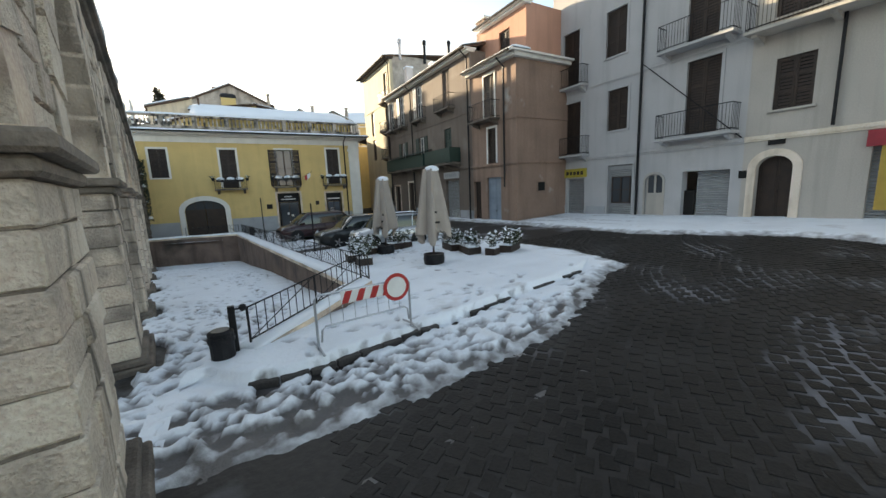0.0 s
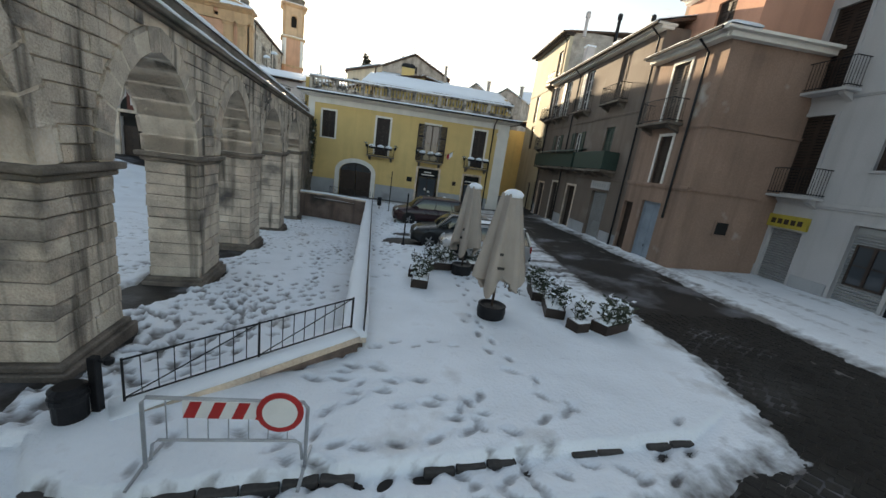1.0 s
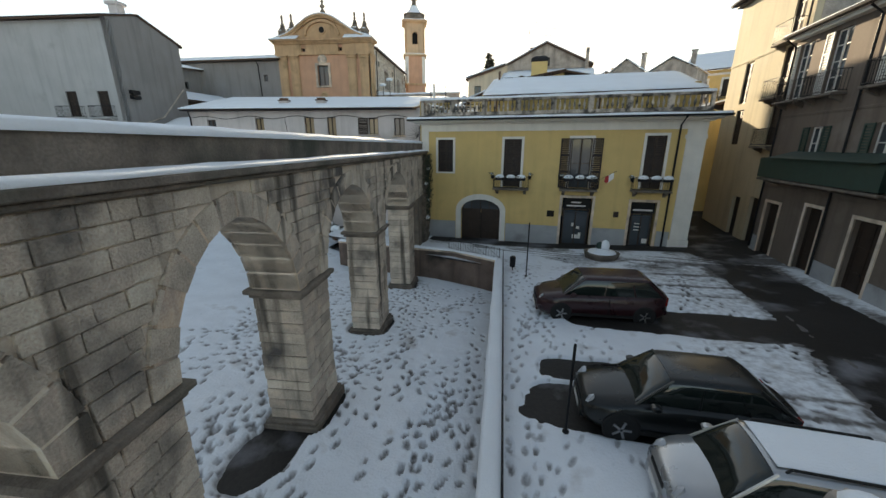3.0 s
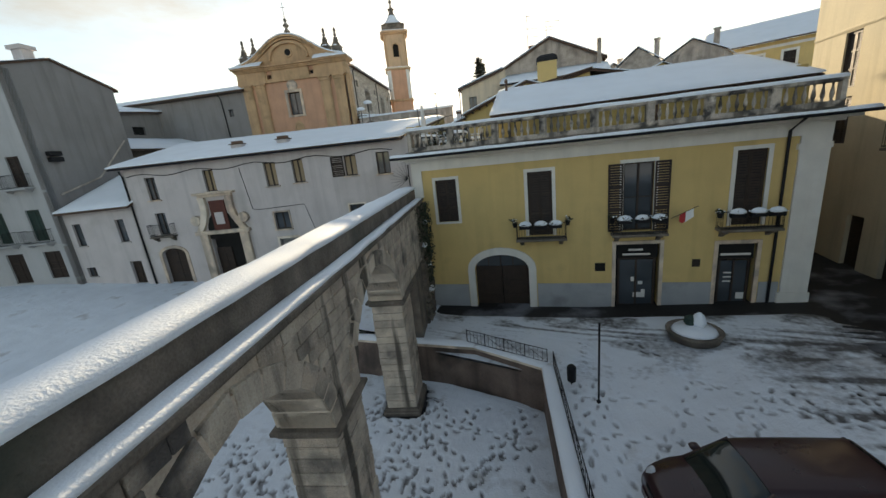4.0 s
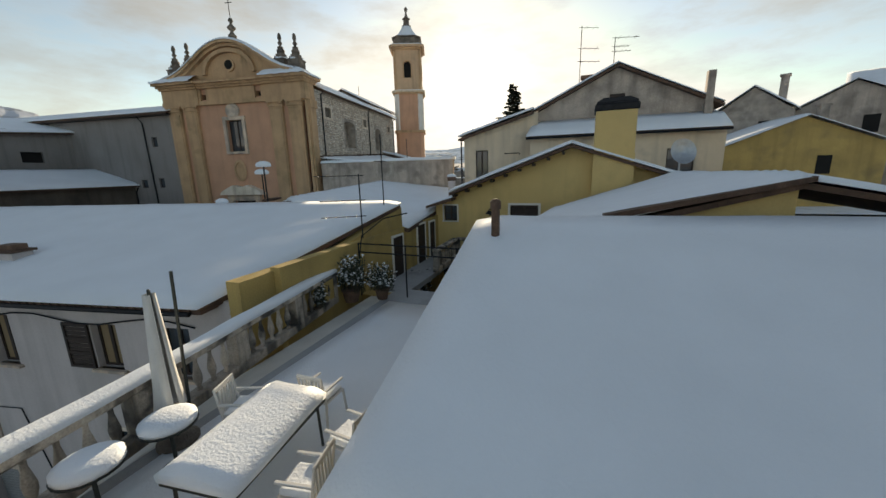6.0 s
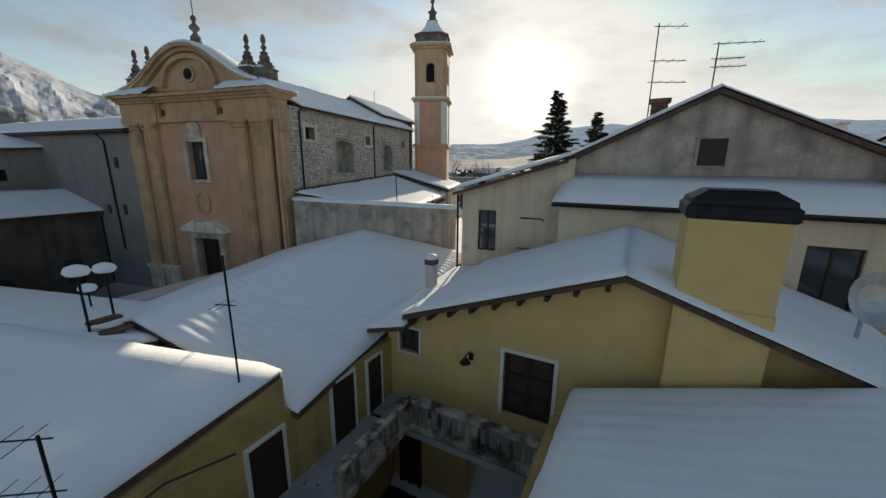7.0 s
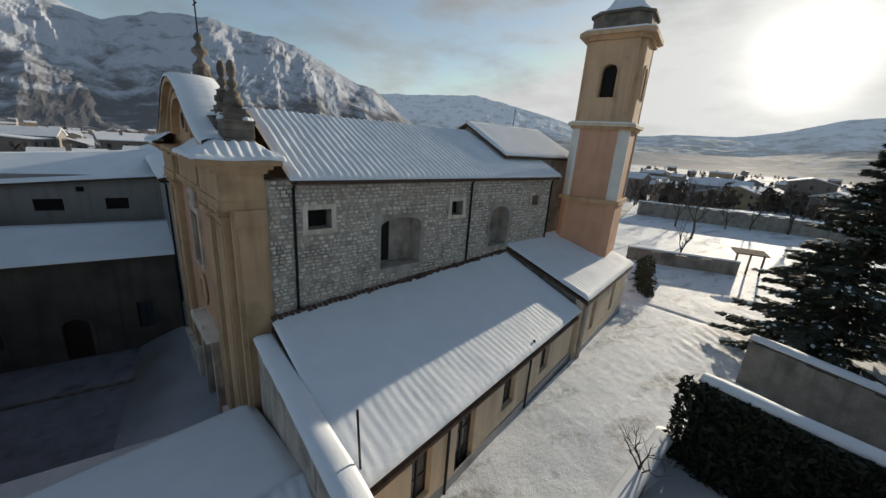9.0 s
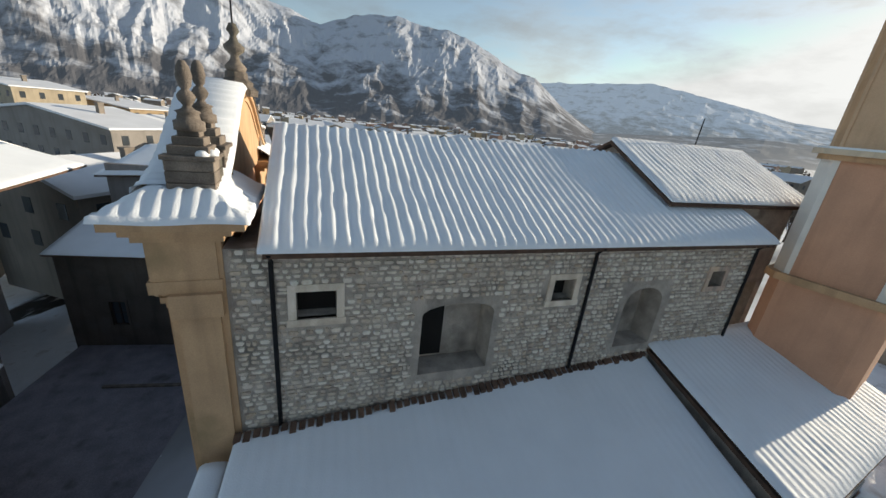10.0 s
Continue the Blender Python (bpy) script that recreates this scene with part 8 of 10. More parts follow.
def plant_box(x, y, w, d, h, ang, seed, label, plants=26, tall=0.5):
    z0 = float(up_z(np.array([x]), np.array([y]))[0]) + 0.03
    t = thing("plant_box", label, "planter", turn(x, y, z0, ang), "", "plant boxes round the terrace")
    bm = boxes((-w / 2, w / 2, -d / 2, -d / 2 + 0.03, 0, h), (-w / 2, w / 2, d / 2 - 0.03, d / 2, 0, h), (-w / 2, -w / 2 + 0.03, -d / 2 + 0.03, d / 2 - 0.03, 0, h), (w / 2 - 0.03, w / 2, -d / 2 + 0.03, d / 2 - 0.03, 0, h))
    part("box", bm, DARKWOOD, t)
    part("soil_snow", snow_strip(-w / 2 + 0.03, w / 2 - 0.03, -d / 2 + 0.03, d / 2 - 0.03, h - 0.06, 0.1, 0.12, seed), SNOW, t, smooth=True)
    g, s = sprigs(plants * 3, w * 0.5, tall, seed, 0.42)
    part("foliage", g, LEAF, t, m=pose(0, 0, h))
    part("snowy_leaves", s, SNOW, t, m=pose(0, 0, h))
    return t


PB = "dark wooden plant box with snowy evergreens"
for k, (x, y, w, d, ang, n) in enumerate(((10.75, -22.9, 1.0, 0.4, 80, 40), (10.8, -24.0, 1.1, 0.45, 75, 16), (10.95, -25.1, 0.35, 0.35, 20, 10), (11.75, -25.0, 0.9, 0.4, 30, 34), (7.5, -22.6, 0.7, 0.45, 85, 22), (7.4, -21.75, 0.5, 0.45, 85, 6), (8.1, -20.8, 1.0, 0.42, 5, 40), (9.6, -20.65, 1.0, 0.42, 5, 20))):
    plant_box(x, y, w, d, 0.3, ang, 60 + k, PB, n)
for k, (x0, z) in enumerate(((2.95, 4.9), (3.65, 4.9), (4.3, 4.9), (7.15, 4.95), (7.85, 4.95), (8.5, 4.95), (11.3, 5.0), (12.0, 5.0), (12.6, 5.0))):
    t = thing("window_box", "balcony flower box buried in snow", "planter", pose(x0 + 0.25, -0.66, z - 0.22), "", "balcony flower boxes")
    part("trough", boxes((-0.27, 0.27, -0.1, 0.1, 0, 0.17), bevel=0.01), IRON, t)
    part("snow_heap", lathe(B(), [(0.26, 0.15), (0.3, 0.22), (0.2, 0.33), (0.06, 0.37)], 12, squash=0.5), SNOW, t, smooth=True)
    g, s = sprigs(7, 0.22, 0.14, 90 + k, 0.5)
    part("foliage", g, LEAF, t, m=pose(0, -0.03, 0.14))
    part("snowy_leaves", s, SNOW, t, m=pose(0, -0.03, 0.14))
for x in (2.72, 5.08, 6.92, 11.0):
    t = thing("hanging_pot", "small dark pot hooked on a balcony rail", "pot", pose(x, -0.5, 4.75), "", "hanging pots")
    part("pot", lathe(B(), [(0.08, 0), (0.12, 0.2), (0.13, 0.22)], 10), IRON, t)
    g, s = sprigs(6, 0.1, 0.2, 120 + int(x), 0.3)
    part("foliage", g, LEAF, t, m=pose(0, 0, 0.2))
    part("snowy_leaves", s, SNOW, t, m=pose(0, 0, 0.2))
flag = thing("small_flag", "small red and white flag drooping from a pole", "flag", pose(9.2, -0.6, 4.75))
part("staff", rod(B(), [(0, 0, 0.1), (0.85, -0.35, 0.65)], 0.012, 5), DARKWOOD, flag)
part("cloth", prism(B(), [(0.3, -0.12, 0.3), (0.7, -0.28, 0.55), (0.72, -0.3, 0.2), (0.45, -0.18, -0.05), (0.3, -0.12, 0.05)], (0, 0.012, 0)), WPAINT, flag)
part("red_band", prism(B(), [(0.28, -0.125, 0.28), (0.46, -0.19, 0.38), (0.46, -0.19, 0.0), (0.36, -0.15, -0.1), (0.25, -0.11, 0.0)], (0, 0.016, 0)), RED, flag)

# ---------------------------------------------------------------- parked cars
RUBBER = material("tyre_rubber", (0.012, 0.012, 0.012), 0.85, 0.2, 5, 50, 0.2, 0.003)
ALLOY = material("alloy_rim", (0.35, 0.35, 0.36), 0.35, 0.1, 5, 50, 0, metal=0.9)
LENS = glass("headlamp_lens", (0.45, 0.47, 0.5))
REDLENS = glass("tail_lamp_lens", (0.25, 0.01, 0.01))
CARGLASS = glass("car_glass", (0.012, 0.018, 0.016))


def paint(name, c, rough=0.25, metal=0.4):
    m = material(name, c, rough, 0.06, 2, 80, 0.03, 0.001, metal)
    m.node_tree.nodes["Principled BSDF"].inputs["Coat Weight"].default_value = 0.25
    m.node_tree.nodes["Principled BSDF"].inputs["Coat Roughness"].default_value = 0.1
    return m


def loft(bm, rings):
    vs = [[bm.verts.new(p) for p in r] for r in rings]
    for a, b in zip(vs, vs[1:]):
        for k in range(len(a) - 1):
            bm.faces.new((a[k], a[k + 1], b[k + 1], b[k]))
    return vs


def car(name, label, L, W, H, hood, tail, body_paint, m, rack=False, snow_roof_on=False, seed=0):
    """A parked car, nose towards -x, from lofted sections."""
    c = thing(name, label, "car", m)
    hw, belt = W / 2, H * 0.60

    def half_width(s):
        return hw * (0.70 + 0.30 * min(1, (min(s, 1 - s) / 0.13)) ** 0.55)

    def top(s):
        if s < hood:
            return H * (0.44 + 0.15 * (s / hood) ** 0.6)
        return belt + 0.02 * H * (s - hood)

    rings = []
    for i in range(29):
        s = i / 28
        x = -L / 2 + L * s
        w, zt = half_width(s), top(s)
        low = 0.19 + 0.10 * max(0, (0.08 - s) / 0.08) + 0.12 * max(0, (s - 0.92) / 0.08)
        right = [(x, 0.0, low), (x, w * 0.86, low), (x, w * 0.98, low + 0.12), (x, w, (low + zt) * 0.5), (x, w * 0.97, zt - 0.10), (x, w * 0.90, zt - 0.02), (x, w * 0.5, zt + 0.03), (x, 0.0, zt + 0.045)]
        rings.append(right + [(p[0], -p[1], p[2]) for p in right[-2:0:-1]] + [right[0]])
    bm = B()
    vs = loft(bm, rings)
    bm.faces.new(vs[0][:-1])
    bm.faces.new(vs[-1][:-1])
    bmesh.ops.remove_doubles(bm, verts=bm.verts, dist=0.0005)
    body = part("body", bm, body_paint, c, smooth=True)
    x0, x1 = -L / 2 + L * hood - 0.02, L / 2 - L * 0.015
    xr0, xr1 = x0 + L * 0.17, L / 2 - L * tail
    gb, gt = hw * 0.9, hw * 0.72
    zb = belt + 0.0
    low4 = [(x0, gb * 0.93, zb - 0.03), (x1, gb * 0.9, zb), (x1, -gb * 0.9, zb), (x0, -gb * 0.93, zb - 0.03)]
    top4 = [(xr0, gt * 0.96, H - 0.06), (xr1, gt * 0.94, H - 0.08), (xr1, -gt * 0.94, H - 0.08), (xr0, -gt * 0.96, H - 0.06)]

    def cabin(x):
        """Half a cross-section of the cabin at x, from the waistline to the middle of the roof."""
        f = min(1.0, max(0.02, min((x - x0) / (xr0 - x0), (x1 - x) / max(0.05, x1 - xr1))))
        f = 1 - (1 - f) ** 1.35
        h = (H - zb - 0.02) * f - 0.03 * ((x - (xr0 + xr1) / 2) / (xr1 - xr0)) ** 2
        taper = 1 - 0.06 * abs(2 * (x - x0) / (x1 - x0) - 1) ** 3
        return [((gb * 0.93 + (gt - gb * 0.93) * k ** 1.2 * f - r) * taper, zb - 0.03 + (h + 0.03) * kz) for k, kz, r in ((0, 0, 0), (0.45, 0.45, 0), (0.86, 0.86, 0.0), (1.0, 0.95, 0.03), (1.0, 0.99, 0.12))] + [(gt * 0.4 * taper, zb + h + 0.015 * f), (0.0, zb + h + 0.022 * f)]

    def shell(xa, xb, n, k0, grow):
        bm, rings_ = B(), []
        for q in range(n + 1):
            x = xa + (xb - xa) * q / n
            half = cabin(x)[k0:]
            rings_.append([(x, y * (1 + grow), z + grow * 0.4) for y, z in half] + [(x, -y * (1 + grow), z + grow * 0.4) for y, z in half[-2::-1]])
        loft(bm, rings_)
        return bm

    part("glazing", shell(x0, x1, 22, 0, 0.0), CARGLASS, c, smooth=True)
    part("roof", shell(xr0 - 0.05, xr1 + 0.06, 14, 2, 0.022), body_paint, c, smooth=True)
    for sy in (1, -1):
        fr = lambda u, a=1.0: Vector(low4[0]).lerp(Vector(low4[1]), u)
        tr = lambda u: Vector(top4[0]).lerp(Vector(top4[1]), u)
        for (ul, ut, wdt) in ((0.0, 0.0, 0.045), (0.40, 0.36, 0.04), (0.70, 0.74, 0.05), (0.985, 0.985, 0.08)):
            a, b = fr(ul), tr(ut)
            a.y, b.y = (a.y + 0.012) * sy, (b.y + 0.012) * sy
            part("pillar", rod(B(), [a, b], wdt * 0.6, 6), body_paint, c)
        part("sill_trim", boxes((-L * 0.28, L * 0.28, sy * hw * 0.985 - 0.012, sy * hw * 0.985 + 0.012, 0.22, 0.32)), RUBBER, c)
        for x in (-L * 0.02, L * 0.2):
            part("door_handle", boxes((x, x + 0.16, sy * hw * 0.985 - 0.02, sy * hw * 0.985 + 0.02, belt - 0.17, belt - 0.14), bevel=0.006), RUBBER if rack else body_paint, c)
        part("door_seam", boxes((L * 0.045, L * 0.05, sy * hw - 0.008, sy * hw + 0.004, 0.3, belt - 0.08)), RUBBER, c)
        mir = part("mirror", lathe(B(), [(0.03, -0.1), (0.1, -0.06), (0.11, 0.06), (0.06, 0.1)], 10, squash=0.6), body_paint, c, m=pose(x0 + 0.32, sy * (hw + 0.05), belt + 0.07, 90, 0, 0))
        hl = part("headlamp", lathe(B(), [(0.02, -0.03), (0.15, 0.0), (0.2, 0.05), (0.12, 0.1)], 14, squash=0.55), LENS, c, m=pose(-L / 2 + 0.16, sy * hw * 0.60, H * 0.43, 0, -62, sy * 24))
        part("tail_lamp", boxes((L / 2 - 0.09, L / 2 - 0.02, sy * hw * 0.72 - 0.07, sy * hw * 0.72 + 0.07, H * 0.42, H * 0.62), bevel=0.02), REDLENS, c)
        for x in (-L / 2 + L * 0.185, L / 2 - L * 0.18):
            wh = part("wheel", lathe(B(), [(0.2, -0.09), (0.29, -0.1), (0.305, -0.06), (0.305, 0.06), (0.29, 0.1), (0.2, 0.09)], 24), RUBBER, c, "black tyre", m=pose(x, sy * (hw - 0.1), 0.3, 90, 0, 0))
            rm = B()
            lathe(rm, [(0.2, -0.04), (0.21, 0.04), (0.19, 0.045), (0.05, 0.02)], 20)
            for k in range(5):
                a = 2 * math.pi * k / 5
                box_ = boxes((0.03, 0.2, -0.025, 0.025, 0.03, 0.075))
                bmesh.ops.rotate(box_, cent=(0, 0, 0), matrix=Matrix.Rotation(a, 3, "Z"), verts=box_.verts)
                t_ = bpy.data.meshes.new("tmp")
                box_.to_mesh(t_)
                box_.free()
                rm.from_mesh(t_)
                bpy.data.meshes.remove(t_)
            part("rim", rm, ALLOY, wh, "pale alloy rim", m=pose(0, 0, -0.055 * sy, 180 if sy > 0 else 0, 0, 0))
            part("wheel_arch", lathe(B(), [(0.36, -0.03), (0.38, 0.03), (0.33, 0.05)], 20), RUBBER, c, m=pose(x, sy * (hw - 0.035), 0.32, 90, 0, 0))
        if rack:
            part("roof_rail", rod(B(), [(xr0 + 0.1, sy * gt * 0.9, H - 0.06), (xr0 + 0.16, sy * gt * 0.9, H + 0.02), (xr1 - 0.16, sy * gt * 0.9, H + 0.01), (xr1 - 0.08, sy * gt * 0.9, H - 0.07)], 0.022, 6), RUBBER, c)
    part("front_bumper", boxes((-L / 2 - 0.03, -L / 2 + 0.1, -hw * 0.62, hw * 0.62, 0.22, 0.42), bevel=0.03), body_paint, c)
    part("grille", boxes((-L / 2 - 0.02, -L / 2 + 0.06, -hw * 0.4, hw * 0.4, H * 0.36, H * 0.42), bevel=0.01), RUBBER, c)
    part("number_plate", boxes((-L / 2 - 0.045, -L / 2 - 0.03, -0.26, 0.26, 0.3, 0.41)), WPAINT, c)
    part("rear_bumper", boxes((L / 2 - 0.08, L / 2 + 0.03, -hw * 0.72, hw * 0.72, 0.3, 0.5), bevel=0.03), RUBBER if rack else body_paint, c)
    part("wiper", rod(B(), [(x0 + 0.1, -0.1, zb + 0.06), (x0 + 0.28, 0.35, zb + 0.25)], 0.008, 4), RUBBER, c)
    if snow_roof_on:
        part("roof_frost", boxes((xr0 + 0.02, xr1 - 0.02, -gt * 0.82, gt * 0.82, H - 0.005, H + 0.014), bevel=0.006), SNOW, c, "thin frost on the roof")
    return c


up1 = lambda x, y: float(up_z(np.array([x]), np.array([y]))[0]) - 0.02
car("people_carrier", "dark maroon people carrier parked nose to the ramp", 4.45, 1.80, 1.62, 0.20, 0.16, paint("maroon_car_paint", (0.030, 0.009, 0.011), 0.3, 0.0), turn(8.2, -10.75, up1(8.2, -10.75), 8), seed=1)
car("dark_hatchback", "black small hatchback with a frosted windscreen", 3.95, 1.68, 1.47, 0.25, 0.20, paint("black_car_paint", (0.008, 0.010, 0.010), 0.3, 0.0), turn(9.1, -16.6, up1(9.1, -16.6), 4), seed=2)
car("silver_city_car", "silver five-door city car with black roof rails", 3.45, 1.56, 1.50, 0.20, 0.09, paint("silver_car_paint", (0.42, 0.43, 0.44), 0.3, 0.7), turn(9.95, -18.75, up1(9.95, -18.75) - 0.04, 1), True, True, seed=3)

# ---------------------------------------------------------------- things on the roof terrace
PLASTIC = material("white_garden_plastic", (0.66, 0.65, 0.62), 0.45, 0.06, 3, 40, 0.05, 0.002)
DARKMETAL = material("dark_garden_metal", (0.05, 0.055, 0.05), 0.5, 0.2, 4, 40, 0.1, 0.003, metal=0.5)
tt = thing("garden_table", "long dark garden table under a slab of snow", "table", turn(-0.15, 1.75, 8.62, 7))
part("tabletop", boxes((-0.48, 0.48, -0.85, 0.85, 0.68, 0.74), bevel=0.01), DARKMETAL, tt)
for x in (-0.4, 0.4):
    for y in (-0.75, 0.75):
        part("leg", rod(B(), [(x * 1.08, y, 0), (x, y, 0.7)], 0.02, 6), DARKMETAL, tt)
solo("snow_on_garden_table", snow_strip(-0.86, 0.86, -0.49, 0.49, 0.74, 0.15, 0.2, 71), SNOW, "thick slab of snow on the garden table", "snow", turn(-0.15, 1.75, 8.62, 97), "stuff", smooth=True)


def chair(x, y, ang, snow=True):
    c = thing("garden_chair", "white plastic garden chair with a slatted back, snow on its seat", "chair", turn(x, y, 8.62, ang), "", "garden chairs")
    part("seat", boxes((-0.24, 0.24, -0.23, 0.23, 0.41, 0.44), bevel=0.012), PLASTIC, c)
    for sx in (-0.22, 0.22):
        part("front_leg", rod(B(), [(sx * 1.1, -0.24, 0), (sx, -0.21, 0.42)], 0.02, 6), PLASTIC, c)
        part("back_leg", rod(B(), [(sx * 1.1, 0.26, 0), (sx, 0.21, 0.42), (sx, 0.28, 0.88)], 0.02, 6), PLASTIC, c)
        part("arm", boxes((sx - 0.025, sx + 0.025, -0.22, 0.24, 0.62, 0.65), bevel=0.008), PLASTIC, c)
    for k in range(6):
        u = -0.16 + 0.064 * k
        part("slat", boxes((u - 0.017, u + 0.017, 0.235, 0.255, 0.46, 0.84)), PLASTIC, c)
    part("top_rail", boxes((-0.23, 0.23, 0.26, 0.29, 0.83, 0.9), bevel=0.01), PLASTIC, c)
    if snow:
        part("seat_snow", boxes((-0.22, 0.22, -0.21, 0.2, 0.44, 0.53), bevel=0.035), SNOW, c)
    return c


chair(-0.2, 3.1, 180)
chair(0.75, 1.6, -80)
chair(-1.1, 2.4, 110)
chair(0.8, 2.4, -95)
for x, y in ((-1.45, 1.55), (-1.55, 0.75)):
    r_ = thing("round_table", "small round metal table carrying a disc of snow", "table", pose(x, y, 8.62), "", "round terrace tables")
    part("tabletop", lathe(B(), [(0.3, 0.68), (0.34, 0.69), (0.34, 0.71), (0.3, 0.72)], 20), DARKMETAL, r_)
    part("stem", lathe(B(), [(0.025, 0.02), (0.025, 0.68)], 8), DARKMETAL, r_)
    part("foot", lathe(B(), [(0.22, 0), (0.2, 0.03), (0.03, 0.05)], 14), DARKMETAL, r_)
    part("snow", lathe(B(), [(0.33, 0.72), (0.33, 0.78), (0.24, 0.83), (0.05, 0.84)], 18), SNOW, r_, smooth=True)
pz = thing("closed_white_parasol", "closed white terrace parasol standing by the balustrade", "parasol", pose(-1.95, 1.9, 8.62))
wp, rings_p = B(), []
for i in range(9):
    t_ = i / 8
    r0 = 0.07 + 0.1 * t_ + 0.1 * max(0, t_ - 0.8)
    rings_p.append([(r0 * (1 + 0.16 * math.sin(5 * a)) * math.cos(a), r0 * (1 + 0.16 * math.sin(5 * a)) * math.sin(a), 2.35 - 1.75 * t_) for a in (2 * math.pi * k / 20 for k in range(20))])
loft(wp, rings_p)
part("canopy", wp, PLASTIC, pz, "white canvas tied round its pole", smooth=True)
part("pole", lathe(B(), [(0.022, 0.0), (0.022, 2.4), (0.01, 2.42)], 8), DARKMETAL, pz)
part("base", lathe(B(), [(0.28, 0.0), (0.28, 0.07), (0.05, 0.12)], 16), STONE_DK, pz)
lean_pole = solo("clothes_prop", rod(B(), [(-2.25, 2.3, 8.62), (-2.4, 2.5, 11.1)], 0.025, 6), DARKMETAL, "dark metal prop leaning beside the parasol", "pole")
solo("terrace_snow", snow_strip(1.95, 14.2, -0.2, 1.1, 8.6, 0.16, 0.4, 74), SNOW, "deep snow in the narrow walk behind the balustrade", "snow", None, "stuff", smooth=True)
solo("terrace_snow", snow_strip(-1.9, 1.9, -0.1, 8.2, 8.6, 0.04, 0.4, 73), SNOW, "thin snow on the terrace floor", "snow", None, "stuff", smooth=True)
for k, (x, y, s) in enumerate(((-3.0, 7.9, 1.0), (-2.2, 8.4, 0.8), (-3.3, 6.6, 0.7), (1.3, 8.2, 0.7))):
    sh = thing("potted_shrub", "snow-laden potted shrub at the end of the terrace", "shrub", pose(x, y, 8.62) @ Matrix.Scale(s, 4), "", "terrace shrubs")
    part("pot", lathe(B(), [(0.2, 0), (0.28, 0.36), (0.31, 0.4), (0.26, 0.4)], 14), TILE, sh)
    g, w = sprigs(120, 0.55, 1.1, 90 + k, 0.4)
    for nm, bm, mt in (("foliage", g, LEAF), ("snow", w, SNOW)):
        part(nm, bm, mt, sh, m=pose(0, 0, 0.35))
railing_t = thing("terrace_railing", "thin dark iron railing at the back of the terrace", "railing", pose(0, 0, 0))
for z in (10.0, 10.28):
    part("rail", rod(B(), [(-3.2, 8.75, z), (1.9, 8.75, z)], 0.025, 5), IRON, railing_t)
for x in (-3.2, -1.5, 0.2, 1.9):
    part("post", rod(B(), [(x, 8.75, 8.5), (x, 8.75, 10.3)], 0.025, 5), IRON, railing_t)
part("brace", rod(B(), [(-3.2, 8.7, 9.6), (-3.15, 8.9, 10.5), (-2.7, 9.6, 11.0), (-2.2, 10.4, 11.1)], 0.022, 5), IRON, railing_t)
wl_ = thing("wall_lamp", "bent-arm iron wall lamp on the ochre gable", "lamp", pose(-0.55, 16.08, 10.45))
part("arm", rod(B(), [(0, 0, 0), (0.05, -0.25, 0.28), (0.02, -0.45, 0.22)], 0.018, 6), IRON, wl_)
part("shade", lathe(B(), [(0.03, 0.2), (0.14, 0.06), (0.15, 0.03), (0.05, 0.05)], 12, (0.02, -0.45, 0)), IRON, wl_)
part("backplate", boxes((-0.06, 0.06, -0.03, 0.02, -0.1, 0.1)), IRON, wl_)
for k, (x, y, z, s) in enumerate(((-3.0, 12.6, 7.0, 1.1), (-2.6, 11.4, 6.6, 1.0))):
    sh = thing("courtyard_shrub", "dark courtyard shrub bowed under snow", "shrub", pose(x, y, z) @ Matrix.Scale(s, 4), "", "courtyard shrubs")
    g, w = sprigs(160, 0.6, 1.3, 95 + k, 0.5)
    part("foliage", g, LEAF, sh)
    part("snow", w, SNOW, sh)
# iron fan of spikes at the corner of the house, and things along the convent
fan = thing("spike_fan", "rusty iron fan of climbing spikes at the house corner", "spikes", pose(-2.35, -0.2, 7.2))
part("hub", rod(B(), [(0, 0, -0.3), (0, 0, 0.9)], 0.03, 6), IRON, fan)
for k in range(11):
    a = math.radians(-35 + 14 * k)
    part("spike", rod(B(), [(-0.05, -0.1, 0.2), (-0.85 * math.cos(a), -0.35, 0.2 + 0.85 * math.sin(a))], [0.014, 0.004], 5), IRON, fan)
for k, (x, y, s_) in enumerate(((-12.0, 0.6, 1.0), (-10.6, 0.9, 0.9), (-9.3, -0.3, 1.15), (-8.2, -1.2, 1.0), (-14.9, 1.4, 0.8))):
    z = float(yard_z(np.array([x]), np.array([y]))[0])
    sh = thing("snowy_pot_plant", "potted evergreen under a dome of snow by the convent", "plant", pose(x, y, z) @ Matrix.Scale(s_, 4), "", "pot plants by the convent")
    part("pot", lathe(B(), [(0.22, -0.1), (0.3, 0.35), (0.33, 0.4), (0.27, 0.4)], 14), TILE, sh)
    g, w = sprigs(70, 0.42, 0.7, 140 + k, 0.35)
    part("foliage", g, LEAF, sh, m=pose(0, 0, 0.35))
    part("snowy_leaves", w, SNOW, sh, m=pose(0, 0, 0.35))
    part("snow_dome", lathe(B(), [(0.3, 0.72), (0.36, 0.82), (0.26, 0.98), (0.08, 1.05)], 11, squash=0.9), SNOW, sh, smooth=True)
for k, (x, y, z, w) in enumerate(((14.9, -0.2, 4.4, 0.5), (15.5, -0.25, 3.3, 0.4), (15.0, -0.28, 2.2, 0.6), (15.7, -0.2, 5.3, 0.45))):
    solo("snow_on_ruin", lathe(B(), [(w * 0.5, 0), (w * 0.55, 0.07), (w * 0.35, 0.16), (w * 0.1, 0.19)], 11, squash=0.45), SNOW, "patch of snow on the broken masonry end", "snow", AQM @ pose(x, y, z), "stuff", smooth=True)
